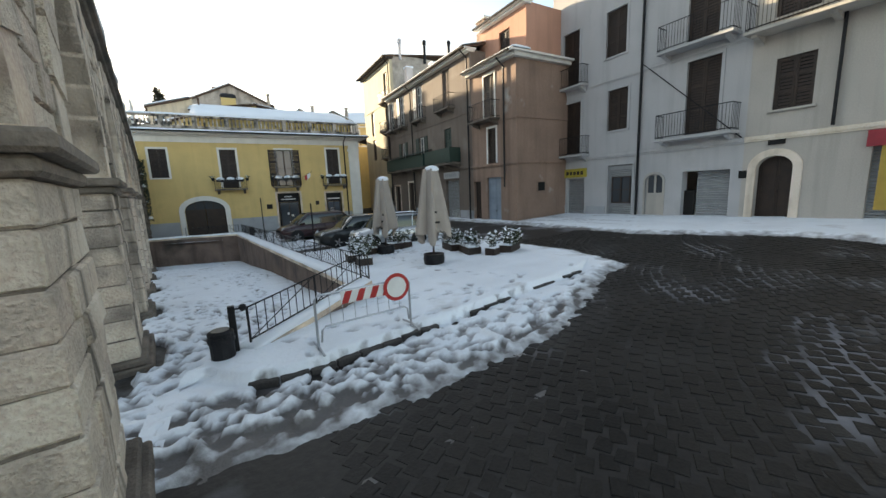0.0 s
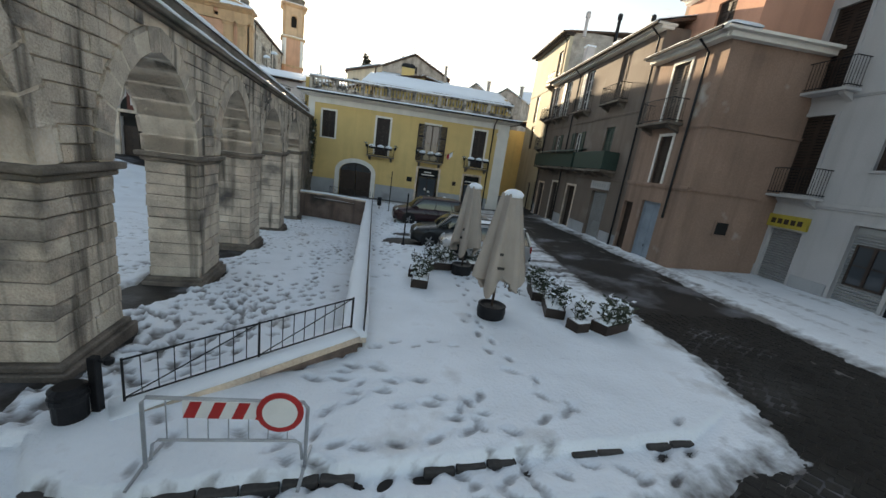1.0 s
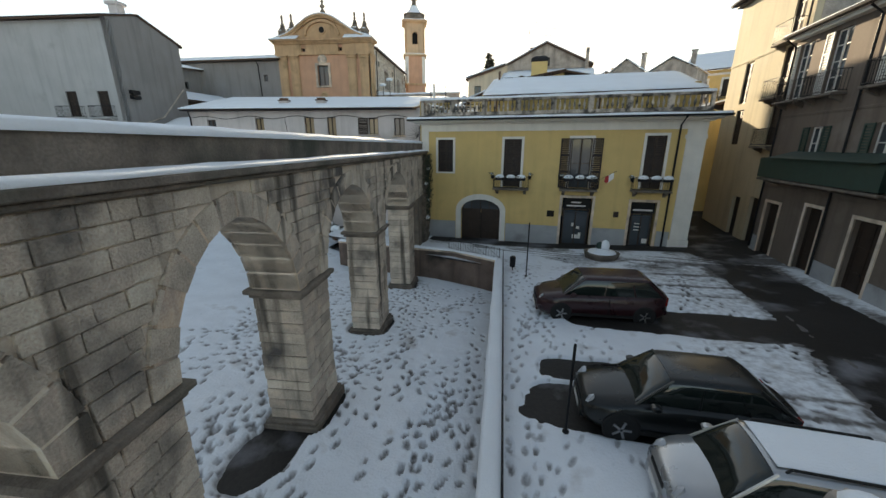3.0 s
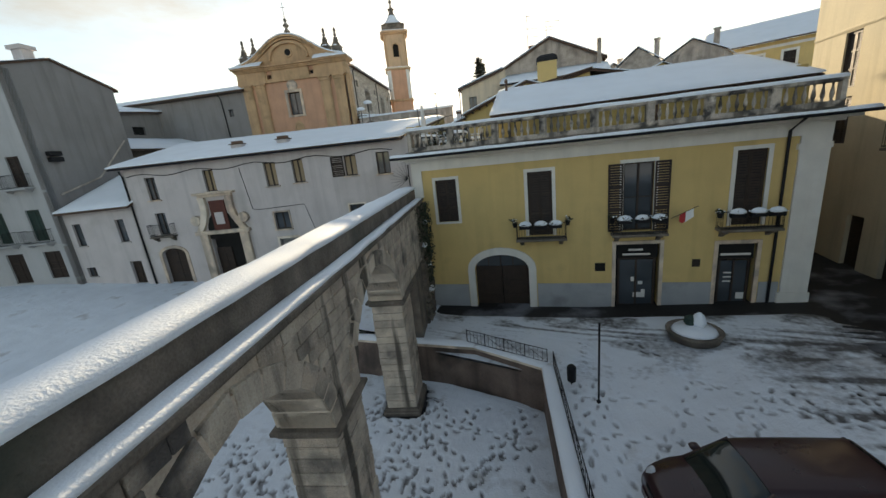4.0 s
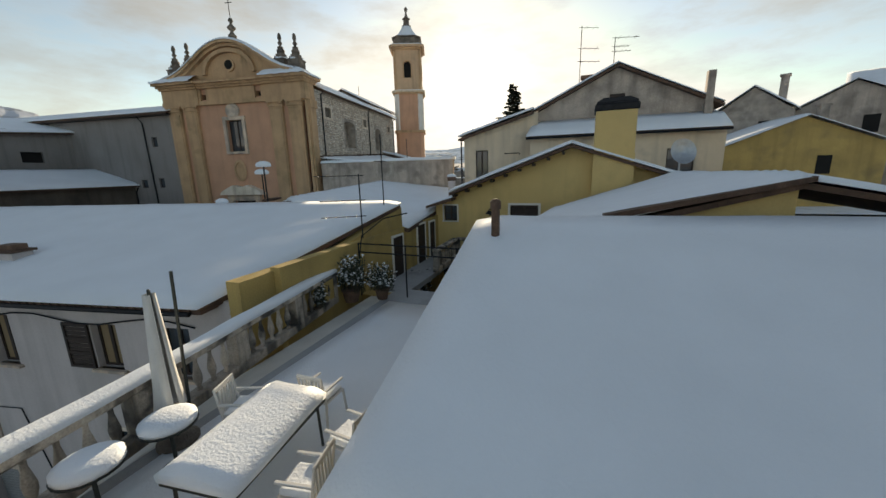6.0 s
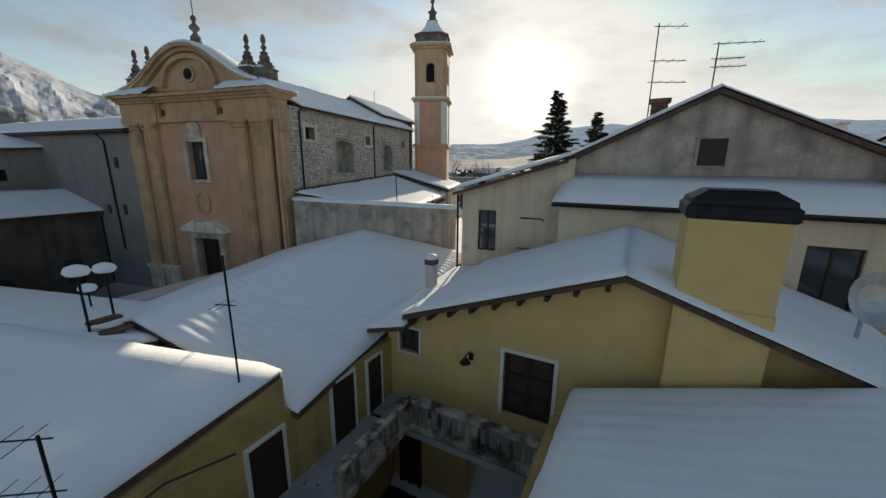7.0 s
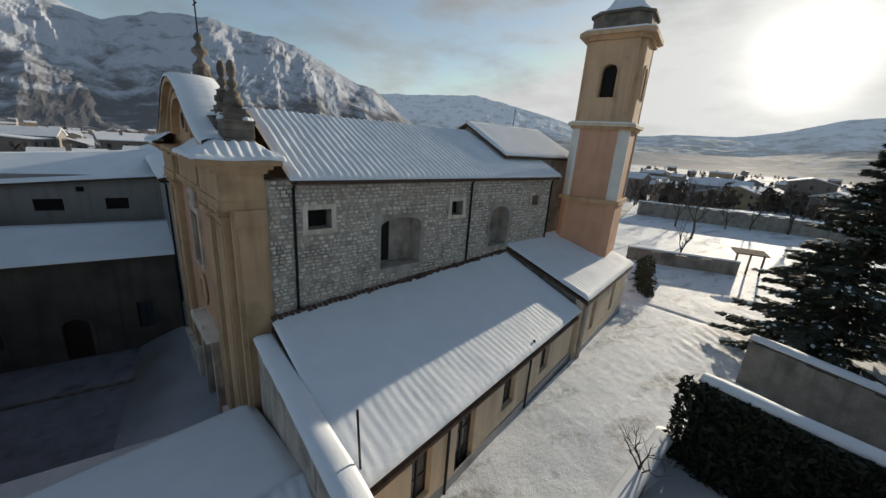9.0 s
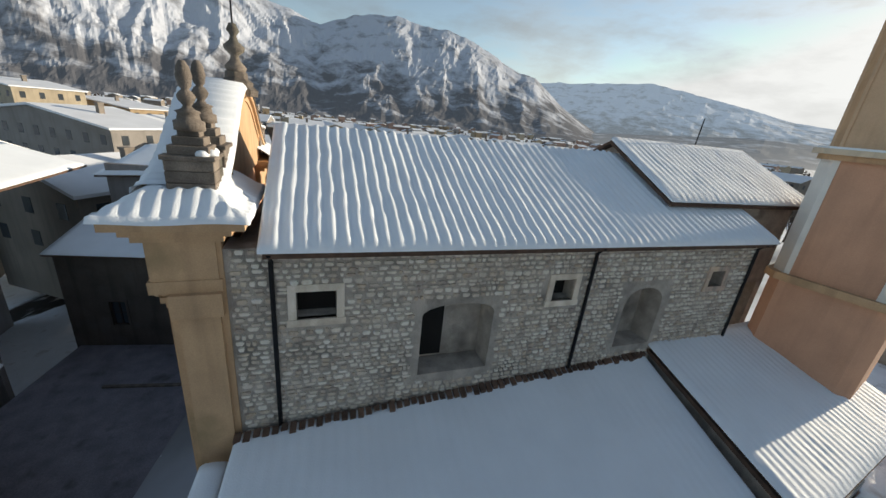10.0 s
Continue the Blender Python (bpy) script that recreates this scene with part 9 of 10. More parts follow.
V, F = leaf_mass(1500, (14.4, -0.42, 2.0), (16.6, 0.1, 6.3), 0.07, 8, lambda c: c[2] > 3.0 + 1.6 * math.sin(c[0] * 3.1) * math.sin(c[1] * 9 + c[0]))
tagged(place(raw("end_pier_ivy", V, F, LEAF), AQM), "straggling dark ivy on the broken masonry end", "ivy", "", "stuff")
# broken masonry and weeds where the aqueduct meets the house
random.seed(44)
endw = [o for o in aqueduct.children if o.name.startswith("end_pier")][0]
z = -0.5
while z < 6.2:
    h = random.uniform(0.18, 0.36)
    x = 14.6 + random.uniform(-0.1, 0.1) + 0.05 * z
    while x < 16.7:
        w = random.uniform(0.2, 0.5)
        part("rough_stone", box(B(), x, x + w - 0.02, -0.12 + random.uniform(-0.08, 0.08), 0.5, z, z + h - 0.02, 0.03), STONE_DK, endw)
        x += w
    z += h

# ---------------------------------------------------------------- lane and gardens east of the church
def ground_at(x, y):
    X, Y = np.array([float(x)]), np.array([float(y)])
    t = 9.4 - 3.2 * sstep(-12, -13.5, X) * sstep(51, 47, Y) - 3.2 * sstep(-50, -75, X) * sstep(47, 51, Y)
    f = sstep(60, 400, np.hypot(X, Y - 20))
    return float((t * (1 - f) + (-6 + 10 * fbm(X, Y, 71, 500, 3)) * f)[0])


EVERGREEN = material("dark_conifer_needles", (0.055, 0.062, 0.042), 0.8, 0.4, 1.5, 30, 0, island=0.6)
IVY = material("dark_ivy_leaves", (0.020, 0.026, 0.015), 0.7, 0.4, 2.0, 30, 0, island=0.6)
BARK = material("grey_brown_bark", (0.085, 0.065, 0.05), 0.9, 0.3, 4.0, 40, 0.5, 0.02)
GARDENWALL = material("lichened_garden_wall", (0.30, 0.27, 0.23), 0.92, 0.25, 1.2, 25, 0.5, 0.03, stain=(0.13, 0.12, 0.10), streak=0.5)
LEFT = [(26, -9.6), (48.5, -16.3), (52, -24), (112, -52)]
lys = np.concatenate([np.arange(26, 62, 0.16), np.arange(62, 112, 0.7)])
lus = np.concatenate([np.arange(0, 16, 0.16), np.arange(16, 60, 0.9)])
LY, LU = np.meshgrid(lys, lus, indexing="ij")
LX = lerp_table(LY, LEFT) + LU
lz = 9.55 + 0.12 * fbm(LX, LY, 81, 3.0, 3) + 0.03 * fbm(LX, LY, 82, 0.35, 3)
lz += 0.015 * np.sin((LX * 0.45 + LY * 0.9) * 7.0 + 3 * fbm(LX, LY, 83, 1.5, 2)) * sstep(-12.5, -11.2, LX) * sstep(44, 48, LY) * sstep(62, 57, LY)
lz -= 0.10 * np.exp(-(((LY - 51.7) - 0.21 * (LX + 17.4)) / 0.22) ** 2) * sstep(-11.5, -12.5, LX)
lz += 0.3 * np.exp(-((LX + 6.8 + 0.18 * (LY - 34)) / 0.5) ** 2) * sstep(38, 36, LY) * (0.6 + 1.2 * fbm(LX, LY, 84, 0.5, 3))
lz -= 1.1 * sstep(-6.9, -6.6, LX) * sstep(28, 29, LY) * sstep(38.0, 37.7, LY) * sstep(1.6, 1.3, LX)
rg = np.random.RandomState(17)
lz = dents(LX, LY, lz, [(rg.uniform(-15, -8), rg.uniform(32, 58), rg.uniform(0, 3), rg.uniform(0.8, 1.5)) for _ in range(45)], 0.035)
sheet("snow_on_lane", LX, LY, lz, SNOW_DIRTY, "sunlit trodden snow on the lane beside the church", "snow", dirt=0.45 * sstep(0.0, 0.2, fbm(LX * 1.3, LY * 0.35, 91, 1.0, 4)))


def garden_wall(name, p, q, z0, z1, thick, label, snow_h=0.22, mat=None):
    d = Vector((q[0] - p[0], q[1] - p[1], 0))
    m = turn(p[0], p[1], 0, math.degrees(math.atan2(d.y, d.x)))
    w = thing(name, label, "wall", m, "structure")
    n = max(2, int(d.length / 1.1))
    bm = B()
    for i in range(n):
        j = 0.06 * math.sin(i * 2.7)
        box(bm, d.length * i / n, d.length * (i + 1) / n, 0, thick, z0, z1 + j)
    part("wall", bm, mat or GARDENWALL, w)
    part("coping", boxes((-0.05, d.length + 0.05, -0.06, thick + 0.06, z1 + 0.06, z1 + 0.14), bevel=0.02), STONE_DK, w)
    if snow_h:
        solo("snow_on_garden_wall", snow_strip(0, d.length, -0.08, thick + 0.08, z1 + 0.14, snow_h, seed=int(p[0] * 7) % 50), SNOW, "thick snow along the garden wall", "snow", m, "stuff", smooth=True)
    return m, d.length


hm, hl = garden_wall("ivy_wall", (-7.0, 37.7), (2.2, 38.5), 8.2, 12.95, 0.4, "garden wall hung with dark ivy under thick snow")
garden_wall("garden_wall", (-7.9, 46.0), (4.5, 45.0), 9.3, 12.1, 0.4, "weathered rendered garden wall under snow")
garden_wall("garden_wall", (-6.0, 30.5), (-7.3, 37.6), 9.3, 10.0, 0.5, "low broken garden wall beside the lane", 0.3)
garden_wall("garden_wall", (-24.5, 62.8), (-15.9, 69.2), 9.3, 10.9, 0.4, "pale garden wall across the end of the lane", 0.15)
garden_wall("garden_wall", (-43, 97), (-22, 110), 9.0, 12.2, 0.5, "long boundary wall in the distance", 0.15)
garden_wall("garden_wall", (-22, 110), (10, 118), 9.0, 12.0, 0.5, "long boundary wall in the distance", 0.15)
garden_wall("garden_wall", (2.6, 31.5), (2.2, 38.4), 9.3, 12.6, 0.4, "rendered yard wall under snow", 0.25)


V, F = leaf_mass(8500, (-0.5, -0.65, 8.6), (8.2, 0.05, 13.1), 0.13, 3, lambda c: c[2] > 8.6 + 0.5 * max(0, c[0] - 2) + 0.3 * math.sin(c[0] * 1.7) and c[1] > -0.65 + 0.12 * abs(math.sin(3 * c[0])))
iv = tagged(place(raw("ivy", V, F, IVY), hm), "dense dark ivy hanging over the garden wall", "ivy", "", "stuff")


def conifer(name, x, y, z, h, r, seed, label, n_whorl=34, snow=0.03):
    """A spruce: tapered trunk, whorls of drooping limbs, and sprays of needles along them."""
    rr = np.random.RandomState(seed)
    t = thing(name, label, "tree", pose(x, y, z), "", "conifers")
    part("trunk", rod(B(), [(0, 0, -0.3), (0.05, 0, h * 0.4), (0, 0.04, h * 0.98)], [0.3, 0.2, 0.03], 8), BARK, t)
    limbs, NV_, NF, SV, SF = B(), [], [], [], []
    for k in range(n_whorl):
        u = (k + rr.uniform(-0.3, 0.3)) / n_whorl
        zz = h * (0.07 + 0.91 * u)
        reach = r * (1 - u) ** 0.95 * rr.uniform(0.75, 1.1) + 0.12
        for j in range(rr.randint(5, 8)):
            a = rr.uniform(0, 6.283)
            zz = h * (0.07 + 0.91 * min(0.99, max(0.0, u + rr.uniform(-0.035, 0.035))))
            L_ = reach * rr.uniform(0.55, 1.1)
            tip = np.array([math.cos(a) * L_, math.sin(a) * L_, zz - 0.16 * L_ + 0.25 * L_ * u + 0.12 * L_])
            root = np.array([0, 0, zz])
            mid = (root + tip) / 2 + np.array([0, 0, 0.05 * L_])
            rod(limbs, [root, mid, tip], [0.05 * (1 - u) + 0.012, 0.03 * (1 - u) + 0.01, 0.006], 4)
            side = np.array([-math.sin(a), math.cos(a), 0])
            for s in range(int(18 + 38 * L_)):
                w = rr.uniform(0.12, 1.05)
                c = root * (1 - w) ** 2 + 2 * mid * w * (1 - w) + tip * w * w
                sp = (0.2 + 0.5 * (1 - w)) * rr.uniform(-1, 1) * min(1.0, 0.5 + L_ * 0.3)
                out = np.array([math.cos(a), math.sin(a), -0.25])
                c = c + side * sp + np.array([0, 0, -0.1 * abs(sp) + rr.uniform(-0.06, 0.04)])
                d = out * 0.75 + side * (0.9 if sp > 0 else -0.9) * rr.uniform(0.2, 1) + np.array([0, 0, rr.uniform(-0.35, 0.15)])
                d = d / np.linalg.norm(d) * rr.uniform(0.24, 0.5)
                e = np.cross(d, (0, 0, 1.0)) * rr.uniform(0.22, 0.4) + np.array([0, 0, rr.uniform(-0.05, 0.05)])
                q = len(NV_)
                NV_ += [c, c + d * 0.45 + e, c + d, c + d * 0.45 - e + np.array([0, 0, -0.05])]
                NF += [(q, q + 1, q + 2, q + 3)]
                if rr.rand() < snow * w:
                    q = len(SV)
                    up = np.array([0, 0, 0.05])
                    SV += [c + up, c + d * 0.5 + e * 0.9 + up, c + d * 0.9 + up, c + d * 0.5 - e * 0.9 + up, c + d * 0.5 + up * 2.2]
                    SF += [(q, q + 1, q + 4), (q + 1, q + 2, q + 4), (q + 2, q + 3, q + 4), (q + 3, q, q + 4)]
    part("branchwork", limbs, BARK, t)
    raw("crown", NV_, NF, EVERGREEN, t)
    if SV:
        tagged(raw("snow", SV, SF, SNOW, t), "", "", "", "stuff")
    return t


conifer("spruce", -6.1, 52.6, 9.4, 15.0, 5.0, 1, "tall dark spruce behind the garden wall, flecked with snow", 44)
conifer("spruce", -2.4, 60.0, 9.4, 13.3, 4.6, 2, "broad dark spruce among snowy gardens", 38)
conifer("spruce", 3.5, 57.5, 9.4, 8.0, 3.4, 3, "low spreading dark spruce in a garden", 26)
conifer("spruce", 9.0, 68.0, 9.4, 12.0, 4.0, 6, "dark spruce among far gardens", 26)
for k, (x, y, s) in enumerate(((-18.2, 55.2, 1.0), (-19.1, 56.6, 1.2), (-17.2, 54.0, 0.8), (-20.2, 58.5, 1.1))):
    V, F = leaf_mass(700, (-1, -1, 0), (1, 1, 2.2), 0.12, 40 + k, lambda c: (c[0] ** 2 + c[1] ** 2) < (0.9 - 0.25 * c[2] + 0.2 * math.sin(5 * c[0] + 3 * c[2])) ** 2)
    sh = thing("evergreen_shrub", "dark evergreen shrub beside the sacristy", "shrub", pose(x, y, 9.4) @ Matrix.Scale(s, 4), "", "shrubs by the sacristy")
    raw("foliage", V, F, EVERGREEN, sh)
    part("stem", rod(B(), [(0, 0, -0.1), (0.03, 0, 1.2)], [0.06, 0.03], 5), BARK, sh)


def bare_tree(h, seed, spread=0.5, depth=4):
    """Trunk and branching limbs of a leafless tree, as two meshes."""
    rr = random.Random(seed)
    tr, br = B(), B()

    def grow(bm, p, d, length, r, level):
        q = p + d * length * 0.5 + Vector((rr.uniform(-1, 1), rr.uniform(-1, 1), 0)) * length * 0.05
        e = p + d * length
        rod(bm, [p, q, e], [r, r * 0.8, r * 0.55], 5 if level == 0 else 3)
        if level < depth:
            for _ in range(rr.randint(3, 4) if level < 2 else rr.randint(2, 3)):
                nd = (d + Vector((rr.uniform(-1, 1), rr.uniform(-1, 1), rr.uniform(-0.15, 0.7))) * spread * 1.25).normalized()
                s = p + (e - p) * rr.uniform(0.55, 1.0)
                grow(br, s, nd, length * rr.uniform(0.55, 0.8), r * 0.5, level + 1)

    grow(tr, Vector((0, 0, -0.2)), Vector((0, 0, 1)), h * 0.36, h * 0.022, 0)
    return tr, br


def bare_tree_thing(x, y, z, h, seed, label, group="bare trees", depth=4):
    t = thing("bare_tree", label, "tree", pose(x, y, z), "", group)
    tr, br = bare_tree(h, seed, 0.55, depth)
    part("trunk", tr, BARK, t)
    part("crown", br, BARK, t)
    return t


trees = [bare_tree_thing(-20.6, 66.5, 9.5, 6.5, 1, "leafless many-stemmed tree at the end of the lane"), bare_tree_thing(-27, 84, 9.3, 9.5, 2, "leafless tree in the snowy gardens"), bare_tree_thing(-33, 92, 9.3, 8.0, 3, "leafless tree in the snowy gardens")]
rt = random.Random(9)
for k in range(46):
    y = rt.uniform(100, 200)
    x = -0.36 * y + rt.uniform(-30, 45)
    copy_thing(trees[1 + k % 2], turn(x, y, ground_at(x, y) - 0.2, rt.uniform(0, 360)) @ Matrix.Scale(rt.uniform(0.7, 1.35), 4))
sap = thing("bare_sapling", "leafless sapling with thin pale twigs beside the ivy wall", "tree", pose(-7.0, 34.6, 9.6))
tr, br = bare_tree(3.6, 31, 0.7, 3)
part("trunk", tr, BARK, sap)
part("crown", br, BARK, sap)
bench = thing("garden_shed", "small dark open garden shelter behind the cross wall", "shed", turn(-16.8, 70.5, 9.5, 35))
for x in (0, 1.2, 2.4):
    part("post", boxes((x, x + 0.15, 0, 0.15, 0, 2.2)), BARK, bench)
part("roof", slab(B(), [(-0.2, -0.3, 2.35), (2.8, -0.3, 2.35), (2.8, 1.6, 2.55), (-0.2, 1.6, 2.55)], 0.12), TILE, bench)

# ---------------------------------------------------------------- the town round the church
TOWNW = [material("town_plaster_" + n, c, 0.9, 0.15, 0.4, 20, 0.2, 0.01, streak=0.3) for n, c in (("cream", (0.40, 0.34, 0.25)), ("grey", (0.27, 0.25, 0.23)), ("sand", (0.38, 0.28, 0.17)), ("rose", (0.34, 0.23, 0.18)), ("stone", (0.22, 0.19, 0.16)))]
SNOWROOF = material("snowy_roof", (0.80, 0.82, 0.85), 0.8, 0.06, 0.3, 4, 0.3, 0.05)


def gable_house(bm_w, bm_r, w, d, h, rise, m, eave=0.5):
    """Walls and a thick gabled roof, in the frame m."""
    def add(bm, pts, lift):
        prism(bm, [m @ Vector(p) for p in pts], m.to_3x3() @ Vector(lift))
    add(bm_w, [(-w / 2, -d / 2, -3), (w / 2, -d / 2, -3), (w / 2, -d / 2, h), (0, -d / 2, h + rise), (-w / 2, -d / 2, h)], (0, d, 0))
    for s in (-1, 1):
        a, b = (s * (w / 2 + eave), h - rise * eave / (w / 2)), (0, h + rise)
        add(bm_r, [(a[0], -d / 2 - eave, a[1] + 0.02), (b[0], -d / 2 - eave, b[1] + 0.02), (b[0], -d / 2 - eave, b[1] + 0.38), (a[0], -d / 2 - eave, a[1] + 0.32)], (0, d + 2 * eave, 0))


def town_house(x, y, ang, w, d, h, rise, mat, label, storeys, z=None, lit=True):
    z = ground_at(x, y) if z is None else z
    t = thing("town_house", label, "house", turn(x, y, z, ang), "structure", "town houses")
    a, b = B(), B()
    gable_house(a, b, w, d, h, rise, Matrix.Identity(4))
    part("wall", a, mat, t)
    part("roof", b, SNOWROOF, t, "roof under thick snow")
    win = boxes((-0.5, 0.5, -0.03, 0.05, 0, 1.4))
    me = mesh_of("window", win, GLASS)
    for f in range(storeys):
        zz = h - 2.3 - 3.0 * f
        for s, run, other in ((0, w, d), (1, d, w), (2, w, d), (3, d, w)):
            n = max(1, int(run / 3.2))
            for i in range(n):
                u = -run / 2 + run * (i + 0.5) / n
                place(new("window", me), pose(0, 0, 0, 0, 0, 90 * s) @ pose(u, -other / 2 - 0.01, zz), t)
    part("chimney", boxes((w * 0.18, w * 0.18 + 0.7, -0.4, 0.4, h, h + rise + 1.0), (w * 0.18 - 0.08, w * 0.18 + 0.78, -0.5, 0.5, h + rise + 1.0, h + rise + 1.2)), TOWNW[4], t)
    return t


def polar(az, dist):
    a = radians(az)
    return -8.6 + dist * math.sin(a), 27.8 + dist * math.cos(a)


rt = random.Random(4)
near = [(-122, 50, 66, 12, 14, 7.5, 2.0, 4, 2), (-112, 74, 20, 14, 9, 6.5, 2.2, 2, 2), (-124, 88, 66, 30, 11, 10.5, 2.0, 1, 3), (-106, 96, 10, 12, 10, 7.0, 2.2, 0, 2), (-117, 118, 70, 16, 12, 9, 2.2, 0, 3), (-122, 165, 60, 52, 13, 13.5, 1.6, 2, 4), (-128, 150, 62, 30, 14, 16, 1.4, 0, 5), (-112, 190, 75, 46, 12, 11.5, 1.6, 1, 3), (-98, 110, 0, 14, 10, 7.5, 2.2, 3, 2), (-91, 130, 12, 16, 11, 8.0, 2.4, 1, 2), (-84, 120, -5, 12, 12, 7.0, 2.2, 4, 2), (-76, 135, 20, 18, 10, 8.0, 2.0, 0, 2), (-69, 125, 40, 12, 10, 7.0, 2.0, 1, 2), (-100, 165, 12, 36, 12, 12.0, 1.6, 4, 4), (-86, 175, 5, 40, 12, 11.0, 1.8, 1, 3), (-62, 150, 30, 14, 10, 7.5, 2.0, 2, 2), (-52, 130, 20, 16, 10, 7, 2.2, 0, 2), (-136, 60, 20, 16, 11, 8.0, 2.0, 0, 2)]
for az, dist, ang, w, d, h, rise, mi, st in near:
    x, y = polar(az, dist)
    town_house(x, y, ang, w, d, h, rise, TOWNW[mi], "%s-rendered town house with a snow-laden roof" % ("cream", "grey", "sand", "rose", "stone")[mi], st)
for az, dist in ((8, 150), (14, 120), (-8, 175), (-16, 190), (20, 160), (2, 210), (-24, 200), (28, 130)):
    x, y = polar(az, dist)
    mi = rt.randrange(5)
    town_house(x, y, rt.uniform(-30, 30), rt.uniform(10, 16), rt.uniform(9, 12), rt.uniform(5, 8), 2.0, TOWNW[mi], "%s-rendered house beyond the gardens, roof white with snow" % ("cream", "grey", "sand", "rose", "stone")[mi], 2)

walls, roofs, panes = [B() for _ in TOWNW], B(), B()
for k in range(820):
    az = rt.uniform(-134, -36) if k < 640 else rt.uniform(-36, 42)
    dist = 190 + 900 * rt.random() ** 1.8
    x, y = polar(az, dist)
    w, d = rt.uniform(9, 14), rt.uniform(10, 34 if rt.random() < 0.35 else 14)
    h = rt.choice((6, 7, 8, 10, 12.5))
    m = turn(x, y, ground_at(x, y), rt.choice((0, 90)) + 12 + rt.uniform(-12, 12))
    mi = rt.randrange(5)
    gable_house(walls[mi], roofs, w, d, h, rt.uniform(1.4, 2.4), m)
    if dist < 480:
        for s in range(4):
            run, other = (w, d) if s % 2 == 0 else (d, w)
            for f in range(int(h / 3)):
                for i in range(int(run / 3.6)):
                    u = -run / 2 + run * (i + 0.5) / int(run / 3.6)
                    q = m @ pose(0, 0, 0, 0, 0, 90 * s)
                    prism(panes, [q @ Vector((u + a, -other / 2 - 0.03, h - 2.3 - 3 * f + b)) for a, b in ((-0.5, 0), (0.5, 0), (0.5, 1.4), (-0.5, 1.4))], q.to_3x3() @ Vector((0, 0.08, 0)))
for bm, mat in zip(walls, TOWNW):
    solo("town_walls", bm, mat, "plastered walls of many distant town houses", "houses", None, "stuff")
solo("town_roofs", roofs, SNOWROOF, "snow-covered roofs of the distant town", "roofs", None, "stuff")
solo("town_windows", panes, GLASS, "dark windows of distant town houses", "windows", None, "stuff")
V, F = [], []
rn = np.random.RandomState(12)
for k in range(1900):
    az, dist = rn.uniform(-134, 42), 150 + 1050 * rn.rand() ** 1.4
    x, y = polar(az, dist)
    z, h = ground_at(x, y), rn.uniform(4, 9)
    for _ in range(26):
        c = np.array([x, y, z + h * rn.uniform(0.1, 1)])
        s = (1.05 - (c[2] - z) / h) * h * 0.42 + 0.3
        p = c + rn.normal(size=3) * np.array([s, s, 0.4]) * 0.55
        dv = rn.normal(size=3) * 0.9
        ev = rn.normal(size=3) * 0.7
        q = len(V)
        V += [p - dv, p + ev, p + dv, p - ev]
        F += [(q, q + 1, q + 2, q + 3)]
tagged(raw("distant_trees", V, F, BARK), "scattered bare and dark trees between the distant houses", "trees", "", "stuff")

# ---------------------------------------------------------------- mountains
def mountain_material(name, haze_glow):
    m = bpy.data.materials.new(name)
    m.use_nodes = True
    n, l = m.node_tree.nodes, m.node_tree.links
    b = n["Principled BSDF"]
    b.inputs["Roughness"].default_value = 0.9
    b.inputs["Specular IOR Level"].default_value = 0.1
    geo = n.new("ShaderNodeNewGeometry")
    sep = n.new("ShaderNodeSeparateXYZ")
    l.new(geo.outputs["Position"], sep.inputs[0])
    alt = n.new("ShaderNodeMapRange")
    alt.inputs["From Min"].default_value, alt.inputs["From Max"].default_value = 0, 260
    alt.inputs["To Min"].default_value, alt.inputs["To Max"].default_value = 0.15, -0.10
    l.new(sep.outputs["Z"], alt.inputs["Value"])
    t = n.new("ShaderNodeTexNoise")
    t.inputs["Scale"].default_value, t.inputs["Detail"].default_value, t.inputs["Roughness"].default_value = 0.009, 10, 0.66
    l.new(geo.outputs["Position"], t.inputs["Vector"])
    add = n.new("ShaderNodeMath")
    l.new(t.outputs["Fac"], add.inputs[0])
    l.new(alt.outputs["Result"], add.inputs[1])
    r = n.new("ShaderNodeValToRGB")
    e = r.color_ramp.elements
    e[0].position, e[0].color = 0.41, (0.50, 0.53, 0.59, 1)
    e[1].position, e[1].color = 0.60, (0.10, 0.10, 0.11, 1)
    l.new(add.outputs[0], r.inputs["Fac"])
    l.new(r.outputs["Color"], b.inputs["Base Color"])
    # bluish emission imitates the haze between here and the mountains
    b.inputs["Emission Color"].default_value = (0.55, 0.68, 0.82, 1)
    b.inputs["Emission Strength"].default_value = haze_glow
    return m


